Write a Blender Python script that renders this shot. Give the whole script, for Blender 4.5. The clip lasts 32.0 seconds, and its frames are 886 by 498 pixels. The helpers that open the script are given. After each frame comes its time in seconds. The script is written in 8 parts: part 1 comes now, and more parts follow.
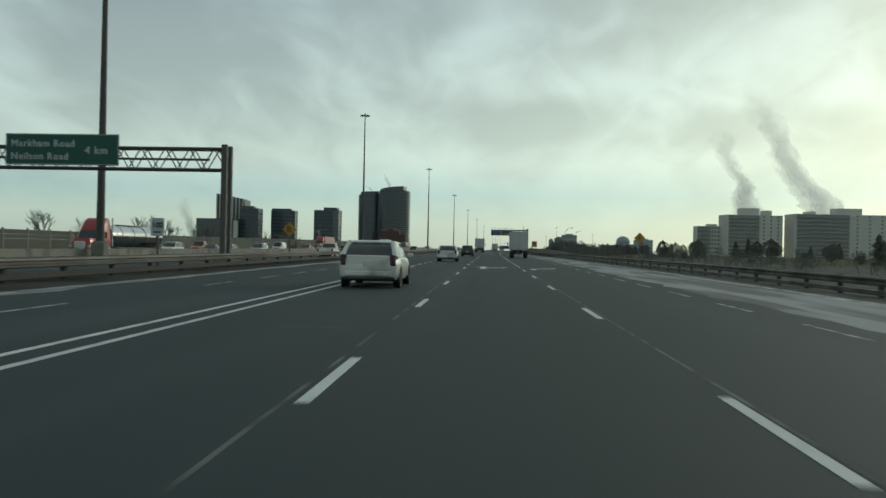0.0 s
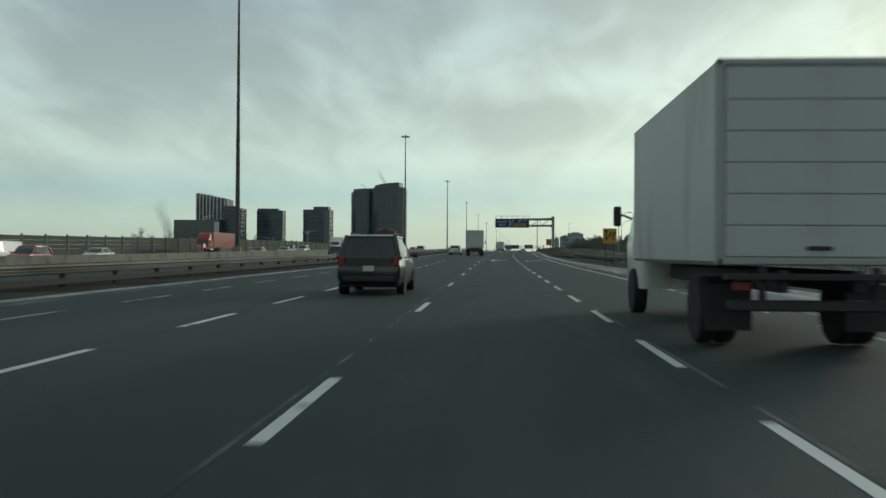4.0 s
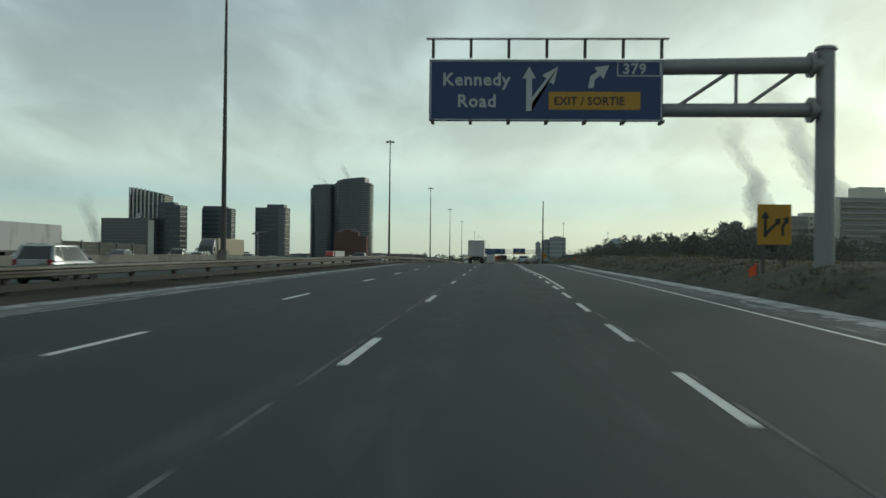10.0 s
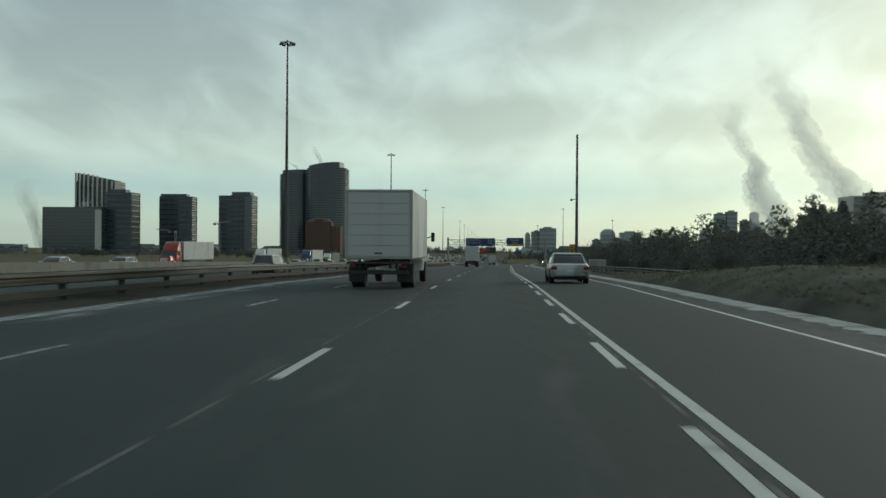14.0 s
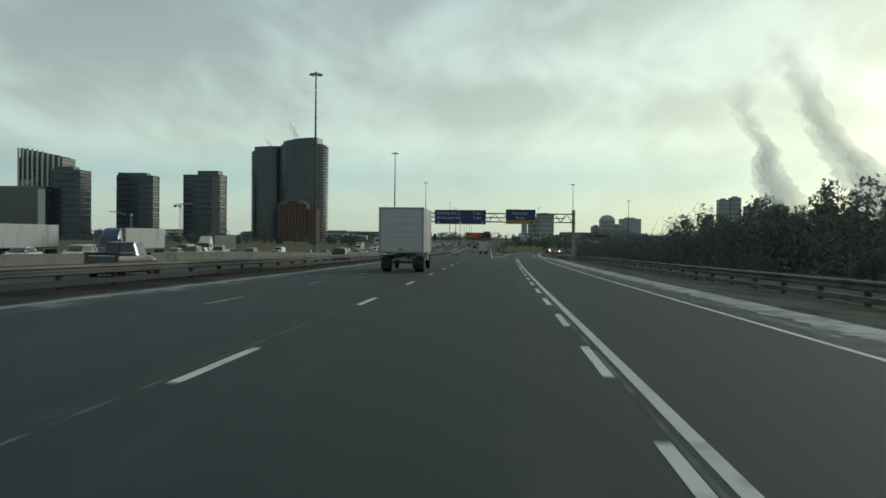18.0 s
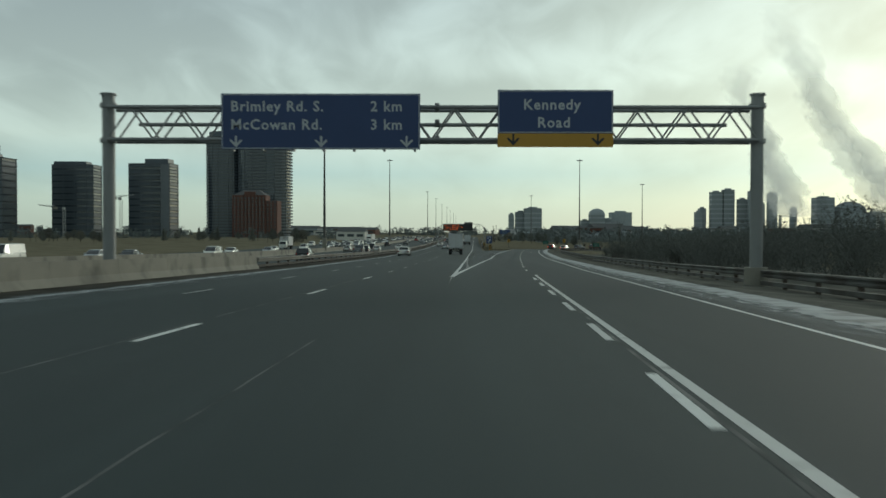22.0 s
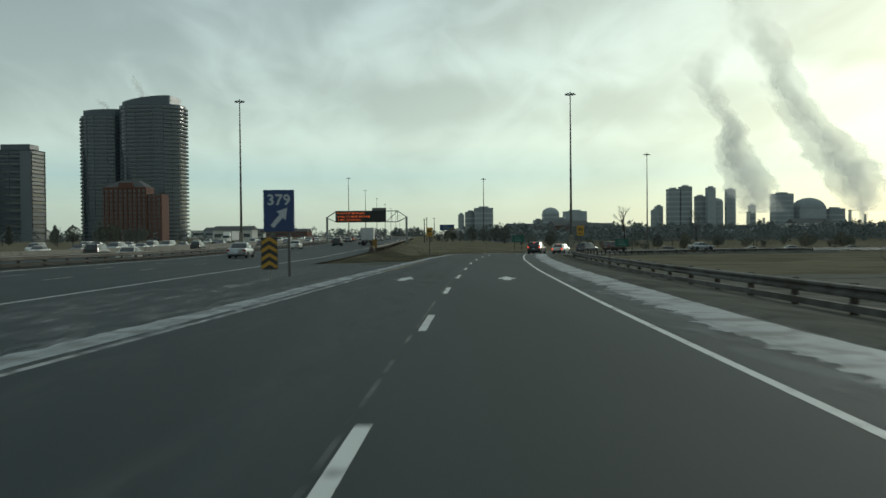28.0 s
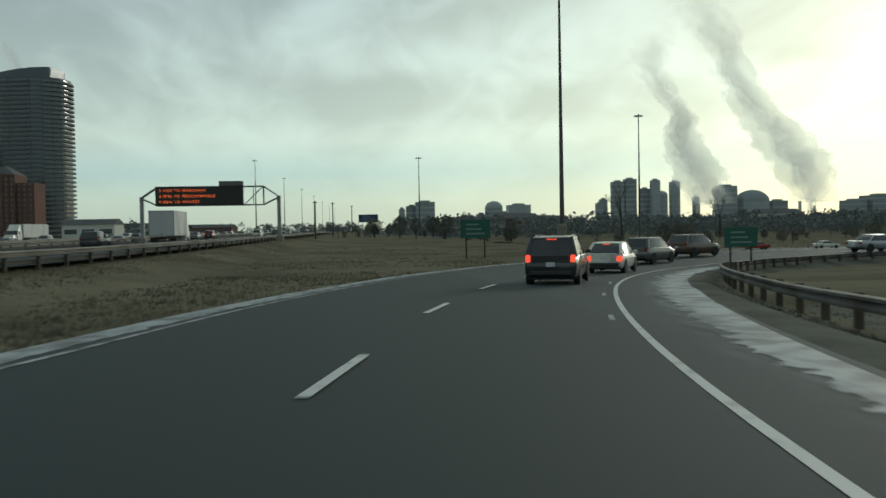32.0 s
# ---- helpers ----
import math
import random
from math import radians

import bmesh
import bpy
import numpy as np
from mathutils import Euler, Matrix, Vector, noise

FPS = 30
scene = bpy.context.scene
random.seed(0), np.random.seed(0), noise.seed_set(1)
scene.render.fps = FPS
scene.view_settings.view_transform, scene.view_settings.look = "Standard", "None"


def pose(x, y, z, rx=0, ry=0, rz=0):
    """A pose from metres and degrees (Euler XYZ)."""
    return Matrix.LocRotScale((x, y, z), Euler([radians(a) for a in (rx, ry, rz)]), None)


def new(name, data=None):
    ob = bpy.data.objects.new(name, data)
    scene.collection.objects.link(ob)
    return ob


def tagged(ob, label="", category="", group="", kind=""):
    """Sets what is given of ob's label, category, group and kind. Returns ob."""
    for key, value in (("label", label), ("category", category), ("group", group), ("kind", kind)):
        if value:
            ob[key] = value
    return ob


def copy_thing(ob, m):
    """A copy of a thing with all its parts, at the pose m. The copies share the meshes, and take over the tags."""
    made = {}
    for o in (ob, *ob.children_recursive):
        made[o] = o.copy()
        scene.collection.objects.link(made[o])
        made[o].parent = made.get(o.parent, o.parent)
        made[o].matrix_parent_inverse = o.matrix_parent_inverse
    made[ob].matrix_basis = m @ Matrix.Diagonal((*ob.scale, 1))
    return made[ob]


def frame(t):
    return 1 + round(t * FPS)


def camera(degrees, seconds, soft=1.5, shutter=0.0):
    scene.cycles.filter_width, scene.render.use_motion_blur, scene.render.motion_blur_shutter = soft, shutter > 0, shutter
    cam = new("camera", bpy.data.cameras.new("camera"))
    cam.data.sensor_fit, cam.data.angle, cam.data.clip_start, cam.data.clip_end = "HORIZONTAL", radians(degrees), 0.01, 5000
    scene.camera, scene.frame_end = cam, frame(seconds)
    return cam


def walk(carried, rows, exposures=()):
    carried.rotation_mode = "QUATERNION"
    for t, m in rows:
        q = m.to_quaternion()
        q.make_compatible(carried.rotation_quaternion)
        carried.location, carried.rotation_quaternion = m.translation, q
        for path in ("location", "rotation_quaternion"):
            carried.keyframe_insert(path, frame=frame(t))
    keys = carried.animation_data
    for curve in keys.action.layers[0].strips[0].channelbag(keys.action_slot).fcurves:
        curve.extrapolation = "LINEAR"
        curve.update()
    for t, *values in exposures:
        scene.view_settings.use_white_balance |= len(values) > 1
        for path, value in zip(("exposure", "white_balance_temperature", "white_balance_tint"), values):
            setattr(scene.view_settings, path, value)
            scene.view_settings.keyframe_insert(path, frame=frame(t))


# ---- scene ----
EXPOSURE = 0.06
cam = camera(53.64, 32.0, soft=1.55, shutter=0.25)
walk(cam, [
(0.0, pose(-0.000, 0.000, 1.334, 90.217, -1.156, 3.674)),
    (0.5, pose(-0.142, 13.658, 1.416, 90.272, -0.962, 3.762)),
    (1.0, pose(-0.291, 27.373, 1.499, 90.297, -0.845, 3.900)),
    (1.5, pose(-0.437, 41.207, 1.583, 90.402, -0.738, 3.871)),
    (2.0, pose(-0.582, 55.137, 1.667, 90.340, -0.607, 3.906)),
    (2.5, pose(-0.719, 69.145, 1.746, 90.356, -0.530, 3.903)),
    (3.0, pose(-0.862, 83.198, 1.823, 90.364, -0.494, 3.869)),
    (3.5, pose(-1.019, 97.263, 1.900, 90.294, -0.338, 3.905)),
    (5.5, pose(-1.617, 153.978, 2.211, 90.219, -0.450, 4.034)),
    (6.0, pose(-1.621, 167.679, 2.286, 90.332, -0.578, 3.973)),
    (6.5, pose(-1.600, 181.271, 2.365, 90.317, -0.538, 3.751)),
    (7.0, pose(-1.578, 194.740, 2.488, 90.306, -0.323, 3.625)),
    (7.5, pose(-1.586, 208.046, 2.609, 90.487, -0.206, 3.636)),
    (8.0, pose(-1.600, 221.233, 2.730, 90.446, -0.224, 3.570)),
    (8.5, pose(-1.589, 234.322, 2.849, 90.655, -0.260, 3.425)),
    (9.0, pose(-1.550, 247.356, 2.970, 90.629, -0.568, 3.121)),
    (9.5, pose(-1.450, 260.359, 3.091, 90.577, -0.685, 2.864)),
    (10.0, pose(-1.208, 273.396, 3.212, 90.524, -0.639, 2.550)),
    (10.5, pose(-0.940, 286.602, 3.336, 90.487, -0.712, 2.221)),
    (11.0, pose(-0.657, 299.998, 3.461, 90.584, -0.782, 1.982)),
    (11.5, pose(-0.379, 313.606, 3.552, 90.573, -0.705, 1.737)),
    (12.0, pose(-0.100, 327.320, 3.644, 90.572, -0.679, 1.653)),
    (12.5, pose(0.168, 341.039, 3.736, 90.547, -0.671, 1.771)),
    (13.0, pose(0.456, 354.751, 3.828, 90.303, -0.659, 1.730)),
    (13.5, pose(0.816, 368.436, 3.820, 90.145, -0.516, 1.744)),
    (14.0, pose(1.226, 382.094, 3.749, 89.992, -0.409, 1.803)),
    (14.5, pose(1.651, 395.744, 3.679, 89.949, -0.384, 1.906)),
    (16.5, pose(3.373, 450.212, 3.170, 89.492, -0.606, 1.682)),
    (17.0, pose(3.948, 463.722, 2.999, 89.440, -0.582, 1.776)),
    (17.5, pose(4.527, 477.246, 2.827, 89.223, -0.715, 1.530)),
    (18.0, pose(5.097, 490.727, 2.627, 89.131, -0.563, 1.521)),
    (18.5, pose(5.637, 504.116, 2.421, 89.043, -0.437, 1.291)),
    (19.0, pose(6.152, 517.445, 2.216, 89.054, -0.171, 1.281)),
    (19.5, pose(6.660, 530.779, 2.011, 88.982, -0.012, 1.264)),
    (20.0, pose(7.206, 544.201, 1.812, 89.055, 0.002, 1.241)),
    (20.5, pose(7.763, 557.789, 1.627, 89.019, 0.042, 1.118)),
    (21.0, pose(8.377, 571.493, 1.441, 88.907, -0.020, 0.929)),
    (21.5, pose(9.027, 585.307, 1.253, 88.904, -0.119, 0.799)),
    (22.0, pose(9.728, 599.187, 1.064, 88.870, -0.133, 0.634)),
    (22.5, pose(10.457, 613.045, 0.783, 88.858, -0.115, 0.511)),
    (23.0, pose(11.214, 626.848, 0.498, 88.895, -0.018, 0.320)),
    (23.5, pose(12.007, 640.570, 0.214, 88.947, 0.011, 0.064)),
    (24.0, pose(12.915, 654.095, -0.065, 88.953, 0.019, -0.189)),
    (24.5, pose(13.898, 667.513, -0.316, 89.014, 0.075, -0.485)),
    (25.0, pose(14.970, 680.848, -0.545, 89.030, 0.076, -0.833)),
    (25.5, pose(16.146, 694.053, -0.772, 88.955, 0.105, -1.416)),
    (26.0, pose(17.411, 707.183, -0.997, 89.010, 0.187, -2.154)),
    (26.5, pose(18.712, 720.322, -1.221, 88.974, 0.221, -2.895)),
    (28.5, pose(24.418, 771.248, -1.820, 89.027, 0.596, -2.497)),
    (29.0, pose(25.667, 782.928, -1.948, 89.017, 0.527, -2.487)),
    (29.5, pose(26.869, 794.348, -2.047, 88.969, 0.472, -2.549)),
    (30.0, pose(28.013, 805.594, -2.143, 89.008, 0.410, -2.671)),
    (30.5, pose(29.27, 816.744, -2.239, 89.016, 0.331, -3.045)),
    (31.0, pose(30.66, 827.908, -2.335, 88.896, 0.439, -3.831)),
    (31.5, pose(32.22, 839.05, -2.433, 88.782, 0.638, -4.785)),
    (32.0, pose(34.02, 850.15, -2.56, 88.660, 0.990, -6.324)),
], exposures=[(0.0, EXPOSURE, 6500, 3.0), (32.0, EXPOSURE, 6500, 3.0)])

# ---- sky and sun ----
SUN_AZ, SUN_EL = radians(38), radians(14)          # to the right of the road, low behind cloud
SUN_DIR = Vector((math.sin(SUN_AZ) * math.cos(SUN_EL), math.cos(SUN_AZ) * math.cos(SUN_EL), math.sin(SUN_EL)))


def sky():
    w = bpy.data.worlds.new("cloudy_sky")
    scene.world = w
    w.use_nodes = True
    nt = w.node_tree
    nt.nodes.clear()
    N, K = nt.nodes.new, nt.links.new

    def math_(op, a, b=None, c=None):
        n = N("ShaderNodeMath")
        n.operation = op
        for i, v in enumerate((a, b, c)):
            if v is None:
                continue
            if isinstance(v, (int, float)):
                n.inputs[i].default_value = v
            else:
                K(v, n.inputs[i])
        return n.outputs[0]

    tc = N("ShaderNodeTexCoord")
    sep = N("ShaderNodeSeparateXYZ")
    K(tc.outputs["Generated"], sep.inputs[0])
    x, y, z = sep.outputs
    zc = math_("MAXIMUM", z, 0.0)
    # cloud sheet seen in perspective
    den = math_("ADD", zc, 0.30)
    comb = N("ShaderNodeCombineXYZ")
    K(math_("DIVIDE", x, den), comb.inputs[0])
    K(math_("DIVIDE", y, den), comb.inputs[1])

    def cloud(scale, detail, rough, sy, off, warp):
        mp = N("ShaderNodeMapping")
        mp.inputs["Scale"].default_value = (1.0, sy, 1.0)
        mp.inputs["Rotation"].default_value = (0, 0, radians(-24))
        mp.inputs["Location"].default_value = off
        K(comb.outputs[0], mp.inputs[0])
        n = N("ShaderNodeTexNoise")
        n.inputs["Scale"].default_value = scale
        n.inputs["Detail"].default_value = detail
        n.inputs["Roughness"].default_value = rough
        n.inputs["Distortion"].default_value = warp
        K(mp.outputs[0], n.inputs["Vector"])
        return n.outputs[0]

    big = cloud(2.1, 3.0, 0.45, 0.62, (1.3, 0.4, 0.0), 0.5)
    small = cloud(6.5, 5.0, 0.5, 0.55, (4.0, 2.0, 0.0), 0.7)
    mixn = math_("ADD", math_("MULTIPLY", big, 0.66), math_("MULTIPLY", small, 0.34))
    # broad masses of the cloud deck: azimuth, elevation, half width, half height, tilt (degrees), gain
    az = math_("MULTIPLY", math_("ARCTAN2", x, y), 57.2958)
    el = math_("MULTIPLY", math_("ARCSINE", z), 57.2958)
    for a0, e0, wa, we, tilt, gain in ((-6.5, 12.6, 4.2, 1.9, -32, -0.10), (-1.0, 8.7, 4.0, 1.2, -10, -0.08), (4.5, 8.9, 4.2, 1.0, 10, -0.10), (13.5, 8.9, 5.0, 1.5, 12, -0.09),
                                       (-21.0, 12.5, 6.0, 2.4, 10, -0.03), (6.2, 11.2, 3.2, 1.1, 15, 0.08), (-10.8, 10.6, 3.2, 1.6, -22, 0.09), (-16.0, 6.0, 7.0, 1.3, 0, 0.05), (10.0, 5.6, 9.0, 1.2, 0, 0.05)):
        ct, sn = math.cos(radians(tilt)), math.sin(radians(tilt))
        da, de = math_("SUBTRACT", az, a0), math_("SUBTRACT", el, e0)
        p = math_("MULTIPLY", math_("MULTIPLY_ADD", da, ct, math_("MULTIPLY", de, sn)), 1.0 / wa)
        q = math_("MULTIPLY", math_("MULTIPLY_ADD", da, -sn, math_("MULTIPLY", de, ct)), 1.0 / we)
        r2 = math_("ADD", math_("MULTIPLY", p, p), math_("MULTIPLY", q, q))
        mixn = math_("ADD", mixn, math_("MULTIPLY", math_("EXPONENT", math_("MULTIPLY", r2, -0.7)), gain))
    mr = N("ShaderNodeMapRange")
    mr.interpolation_type = "SMOOTHSTEP"
    mr.inputs["From Min"].default_value, mr.inputs["From Max"].default_value = 0.34, 0.64
    K(mixn, mr.inputs["Value"])
    # colour with height above the horizon
    ramp = N("ShaderNodeValToRGB")
    cr = ramp.color_ramp
    stops = [(0.0, (0.40, 0.47, 0.42)), (0.035, (0.43, 0.53, 0.475)), (0.065, (0.35, 0.48, 0.48)), (0.10, (0.46, 0.55, 0.515)),
             (0.19, (0.42, 0.50, 0.495)), (0.30, (0.31, 0.38, 0.41)), (0.6, (0.27, 0.33, 0.345)), (1.0, (0.25, 0.30, 0.32))]
    while len(cr.elements) < len(stops):
        cr.elements.new(0.5)
    for e, (p, c) in zip(cr.elements, stops):
        e.position, e.color = p, (*c, 1)
    K(zc, ramp.inputs[0])
    # glow of the hidden sun on the cloud
    dot = N("ShaderNodeVectorMath")
    dot.operation = "DOT_PRODUCT"
    K(tc.outputs["Generated"], dot.inputs[0])
    dot.inputs[1].default_value = SUN_DIR
    glow = math_("POWER", math_("MAXIMUM", dot.outputs["Value"], 0.0), 7.0)
    wide = math_("POWER", math_("MULTIPLY", math_("ADD", dot.outputs["Value"], 1.0), 0.5), 3.0)
    # brightness of cloud: sheet between dark bases and bright gaps
    lo = math_("MULTIPLY_ADD", wide, 0.16, 0.715)
    hi = math_("MULTIPLY_ADD", wide, 0.33, 1.08)
    mixb = N("ShaderNodeMix")
    mixb.data_type = "FLOAT"
    fade = math_("MINIMUM", math_("MULTIPLY", zc, 6.0), 1.0)
    K(math_("MULTIPLY_ADD", math_("SUBTRACT", mr.outputs[0], 0.5), fade, 0.5), mixb.inputs[0])
    K(lo, mixb.inputs[2])
    K(hi, mixb.inputs[3])
    vm = N("ShaderNodeVectorMath")
    vm.operation = "SCALE"
    K(ramp.outputs[0], vm.inputs[0])
    K(mixb.outputs[0], vm.inputs["Scale"])
    warm = N("ShaderNodeVectorMath")
    warm.operation = "SCALE"
    warm.inputs[0].default_value = (0.27, 0.27, 0.15)
    K(glow, warm.inputs["Scale"])
    add = N("ShaderNodeVectorMath")
    add.operation = "ADD"
    K(vm.outputs[0], add.inputs[0])
    K(warm.outputs[0], add.inputs[1])
    nis = N("ShaderNodeTexSky")
    nis.sky_type, nis.sun_disc = "NISHITA", False
    nis.sun_elevation, nis.sun_rotation = SUN_EL, SUN_AZ
    b1, b2, ads, out = N("ShaderNodeBackground"), N("ShaderNodeBackground"), N("ShaderNodeAddShader"), N("ShaderNodeOutputWorld")
    K(nis.outputs[0], b1.inputs[0])
    b1.inputs[1].default_value = 0.05 * 0.2
    K(add.outputs[0], b2.inputs[0])
    b2.inputs[1].default_value = 1.0
    K(b1.outputs[0], ads.inputs[0])
    K(b2.outputs[0], ads.inputs[1])
    K(ads.outputs[0], out.inputs[0])


sky()
sun_data = bpy.data.lights.new("sun", "SUN")
sun_data.energy, sun_data.angle, sun_data.color = 0.7, radians(14), (1.0, 0.96, 0.88)
sun_ob = new("sun", sun_data)
sun_ob.rotation_euler = (-SUN_DIR).to_track_quat("-Z", "Y").to_euler()

# ---- materials ----
MATS = {}


def surf(name, color, rough=0.6, metal=0.0, var=0.18, scale=1.5, fine=30.0, bump=0.15, rnd=0.0, world=False, stretch=(1, 1, 1), spec=0.5,
         dirt=None, dirt_amount=0.0, dirt_scale=0.6, coat=0.0, emit=None, emit_power=0.0):
    """A procedural surface: base colour with coarse and fine variation, optional dirt patches and bump."""
    if name in MATS:
        return MATS[name]
    m = bpy.data.materials.new(name)
    m.use_nodes = True
    nt = m.node_tree
    N, K = nt.nodes.new, nt.links.new
    bs = nt.nodes["Principled BSDF"]
    bs.inputs["Roughness"].default_value, bs.inputs["Metallic"].default_value = rough, metal
    bs.inputs["Specular IOR Level"].default_value = spec
    if coat:
        bs.inputs["Coat Weight"].default_value, bs.inputs["Coat Roughness"].default_value = coat, 0.08
    if world:
        src = N("ShaderNodeNewGeometry").outputs["Position"]
    else:
        src = N("ShaderNodeTexCoord").outputs["Object"]
    mp = N("ShaderNodeMapping")
    mp.inputs["Scale"].default_value = stretch
    K(src, mp.inputs[0])

    def noise_(sc, det, vec):
        n = N("ShaderNodeTexNoise")
        n.inputs["Scale"].default_value, n.inputs["Detail"].default_value = sc, det
        K(vec, n.inputs["Vector"])
        return n.outputs[0]

    big, small = noise_(scale, 4.0, mp.outputs[0]), noise_(fine, 2.0, src)

    def mix_value(a, wa, b, wb):
        n1, n2 = N("ShaderNodeMath"), N("ShaderNodeMath")
        n1.operation = n2.operation = "MULTIPLY_ADD"
        K(a, n1.inputs[0])
        n1.inputs[1].default_value, n1.inputs[2].default_value = wa, 1.0 - 0.5 * (wa + wb)
        K(b, n2.inputs[0])
        n2.inputs[1].default_value = wb
        K(n1.outputs[0], n2.inputs[2])
        return n2.outputs[0]

    val = mix_value(big, 2.0 * var, small, var)
    if rnd:
        oi = N("ShaderNodeObjectInfo")
        mu = N("ShaderNodeMath")
        mu.operation = "MULTIPLY_ADD"
        K(oi.outputs["Random"], mu.inputs[0])
        mu.inputs[1].default_value, mu.inputs[2].default_value = 2 * rnd, 1 - rnd
        m2 = N("ShaderNodeMath")
        m2.operation = "MULTIPLY"
        K(mu.outputs[0], m2.inputs[0])
        K(val, m2.inputs[1])
        val = m2.outputs[0]
    vm = N("ShaderNodeVectorMath")
    vm.operation = "SCALE"
    vm.inputs[0].default_value = color
    K(val, vm.inputs["Scale"])
    col = vm.outputs[0]
    if dirt:
        dn = noise_(dirt_scale, 6.0, mp.outputs[0])
        rr = N("ShaderNodeMapRange")
        rr.inputs["From Min"].default_value, rr.inputs["From Max"].default_value = 0.62 - 0.3 * dirt_amount, 0.78 - 0.3 * dirt_amount
        K(dn, rr.inputs["Value"])
        mx = N("ShaderNodeMix")
        mx.data_type = "RGBA"
        K(rr.outputs[0], mx.inputs["Factor"])
        K(col, mx.inputs["A"])
        mx.inputs["B"].default_value = (*dirt, 1)
        col = mx.outputs["Result"]
    K(col, bs.inputs["Base Color"])
    if bump:
        bp = N("ShaderNodeBump")
        bp.inputs["Strength"].default_value, bp.inputs["Distance"].default_value = bump, 0.02
        K(small, bp.inputs["Height"])
        K(bp.outputs[0], bs.inputs["Normal"])
    if emit:
        bs.inputs["Emission Color"].default_value, bs.inputs["Emission Strength"].default_value = (*emit, 1), emit_power
    MATS[name] = m
    return m


ASPHALT = surf("asphalt", (0.0192, 0.0314, 0.0322), 0.82, 0, 0.16, 0.5, 90.0, 0.35, world=True, stretch=(1.0, 0.035, 1.0), spec=0.35,
               dirt=(0.0290, 0.0445, 0.0452), dirt_amount=0.35, dirt_scale=0.35)
PAINT = surf("road_paint", (0.56, 0.57, 0.55), 0.7, 0, 0.12, 1.2, 40.0, 0.2, world=True, rnd=0.12, dirt=(0.12, 0.12, 0.12), dirt_amount=0.12, dirt_scale=3.0)
PAINT_OLD = surf("worn_road_paint", (0.34, 0.35, 0.34), 0.8, 0, 0.2, 1.5, 40.0, 0.2, world=True, rnd=0.15, dirt=(0.07, 0.07, 0.07), dirt_amount=0.55, dirt_scale=2.2)
PAINT_YELLOW = surf("worn_yellow_paint", (0.30, 0.235, 0.085), 0.8, 0, 0.2, 1.5, 40.0, 0.2, world=True, dirt=(0.07, 0.07, 0.065), dirt_amount=0.35, dirt_scale=2.2)
SEAM = surf("salted_seam", (0.13, 0.135, 0.132), 0.9, 0, 0.3, 2.0, 30.0, 0.2, world=True, spec=0.35, dirt=(0.030, 0.039, 0.039), dirt_amount=0.7, dirt_scale=0.9)
SNOW = surf("dirty_snow", (0.31, 0.335, 0.34), 0.75, 0, 0.25, 0.8, 14.0, 0.5, world=True, dirt=(0.14, 0.145, 0.145), dirt_amount=0.5, dirt_scale=1.3)
SALT = surf("salt_stain", (0.25, 0.26, 0.26), 0.9, 0, 0.25, 0.8, 25.0, 0.2, world=True, stretch=(1, 0.1, 1), dirt=(0.085, 0.088, 0.086), dirt_amount=0.7, dirt_scale=1.0)
GRASSBLADE = surf("dry_grass_blades", (0.212, 0.190, 0.132), 1.0, 0, 0.4, 0.15, 3.0, 0.0, world=True, spec=0.0, dirt=(0.125, 0.117, 0.085), dirt_amount=0.6, dirt_scale=0.25)
GRASS = surf("winter_grass", (0.175, 0.158, 0.112), 1.0, 0, 0.35, 0.25, 5.0, 0.5, world=True, spec=0.0, dirt=(0.125, 0.112, 0.08), dirt_amount=0.5, dirt_scale=0.12)
GRAVEL = surf("gravel_verge", (0.070, 0.066, 0.056), 1.0, 0, 0.35, 0.6, 25.0, 0.8, world=True, spec=0.05, dirt=(0.038, 0.037, 0.031), dirt_amount=0.5, dirt_scale=0.3)
SOIL = surf("bare_soil", (0.118, 0.118, 0.101), 1.0, 0, 0.5, 0.9, 7.0, 1.0, world=True, spec=0.02, dirt=(0.068, 0.069, 0.060), dirt_amount=0.5, dirt_scale=0.45)
CONCRETE = surf("barrier_concrete", (0.225, 0.212, 0.175), 0.9, 0, 0.2, 0.7, 20.0, 0.3, world=True, rnd=0.05, dirt=(0.12, 0.113, 0.095), dirt_amount=0.3, dirt_scale=0.5)
RUSTY = surf("rusty_steel", (0.058, 0.053, 0.044), 0.85, 0.2, 0.25, 1.0, 12.0, 0.1, world=True)
GRIMY = surf("grimy_steel", (0.115, 0.115, 0.105), 0.7, 0.35, 0.25, 1.0, 12.0, 0.1, world=True, dirt=(0.055, 0.048, 0.038), dirt_amount=0.55, dirt_scale=0.6)
STEEL = surf("galvanised_steel", (0.112, 0.11, 0.098), 0.55, 0.6, 0.2, 1.0, 12.0, 0.1, world=True, dirt=(0.065, 0.058, 0.046), dirt_amount=0.6, dirt_scale=0.25)
WEATHERED = surf("weathered_steel", (0.105, 0.10, 0.092), 0.7, 0.3, 0.2, 0.6, 10.0, 0.1, world=True, rnd=0.1)
MAST = surf("mast_steel", (0.085, 0.085, 0.078), 0.65, 0.4, 0.15, 0.4, 8.0, 0.05, world=True)
POSTWOOD = surf("post_wood", (0.07, 0.055, 0.042), 0.9, 0, 0.3, 4.0, 30.0, 0.4, rnd=0.25)
GANTRY = surf("gantry_steel", (0.26, 0.265, 0.26), 0.6, 0.5, 0.15, 0.8, 12.0, 0.08, world=True)


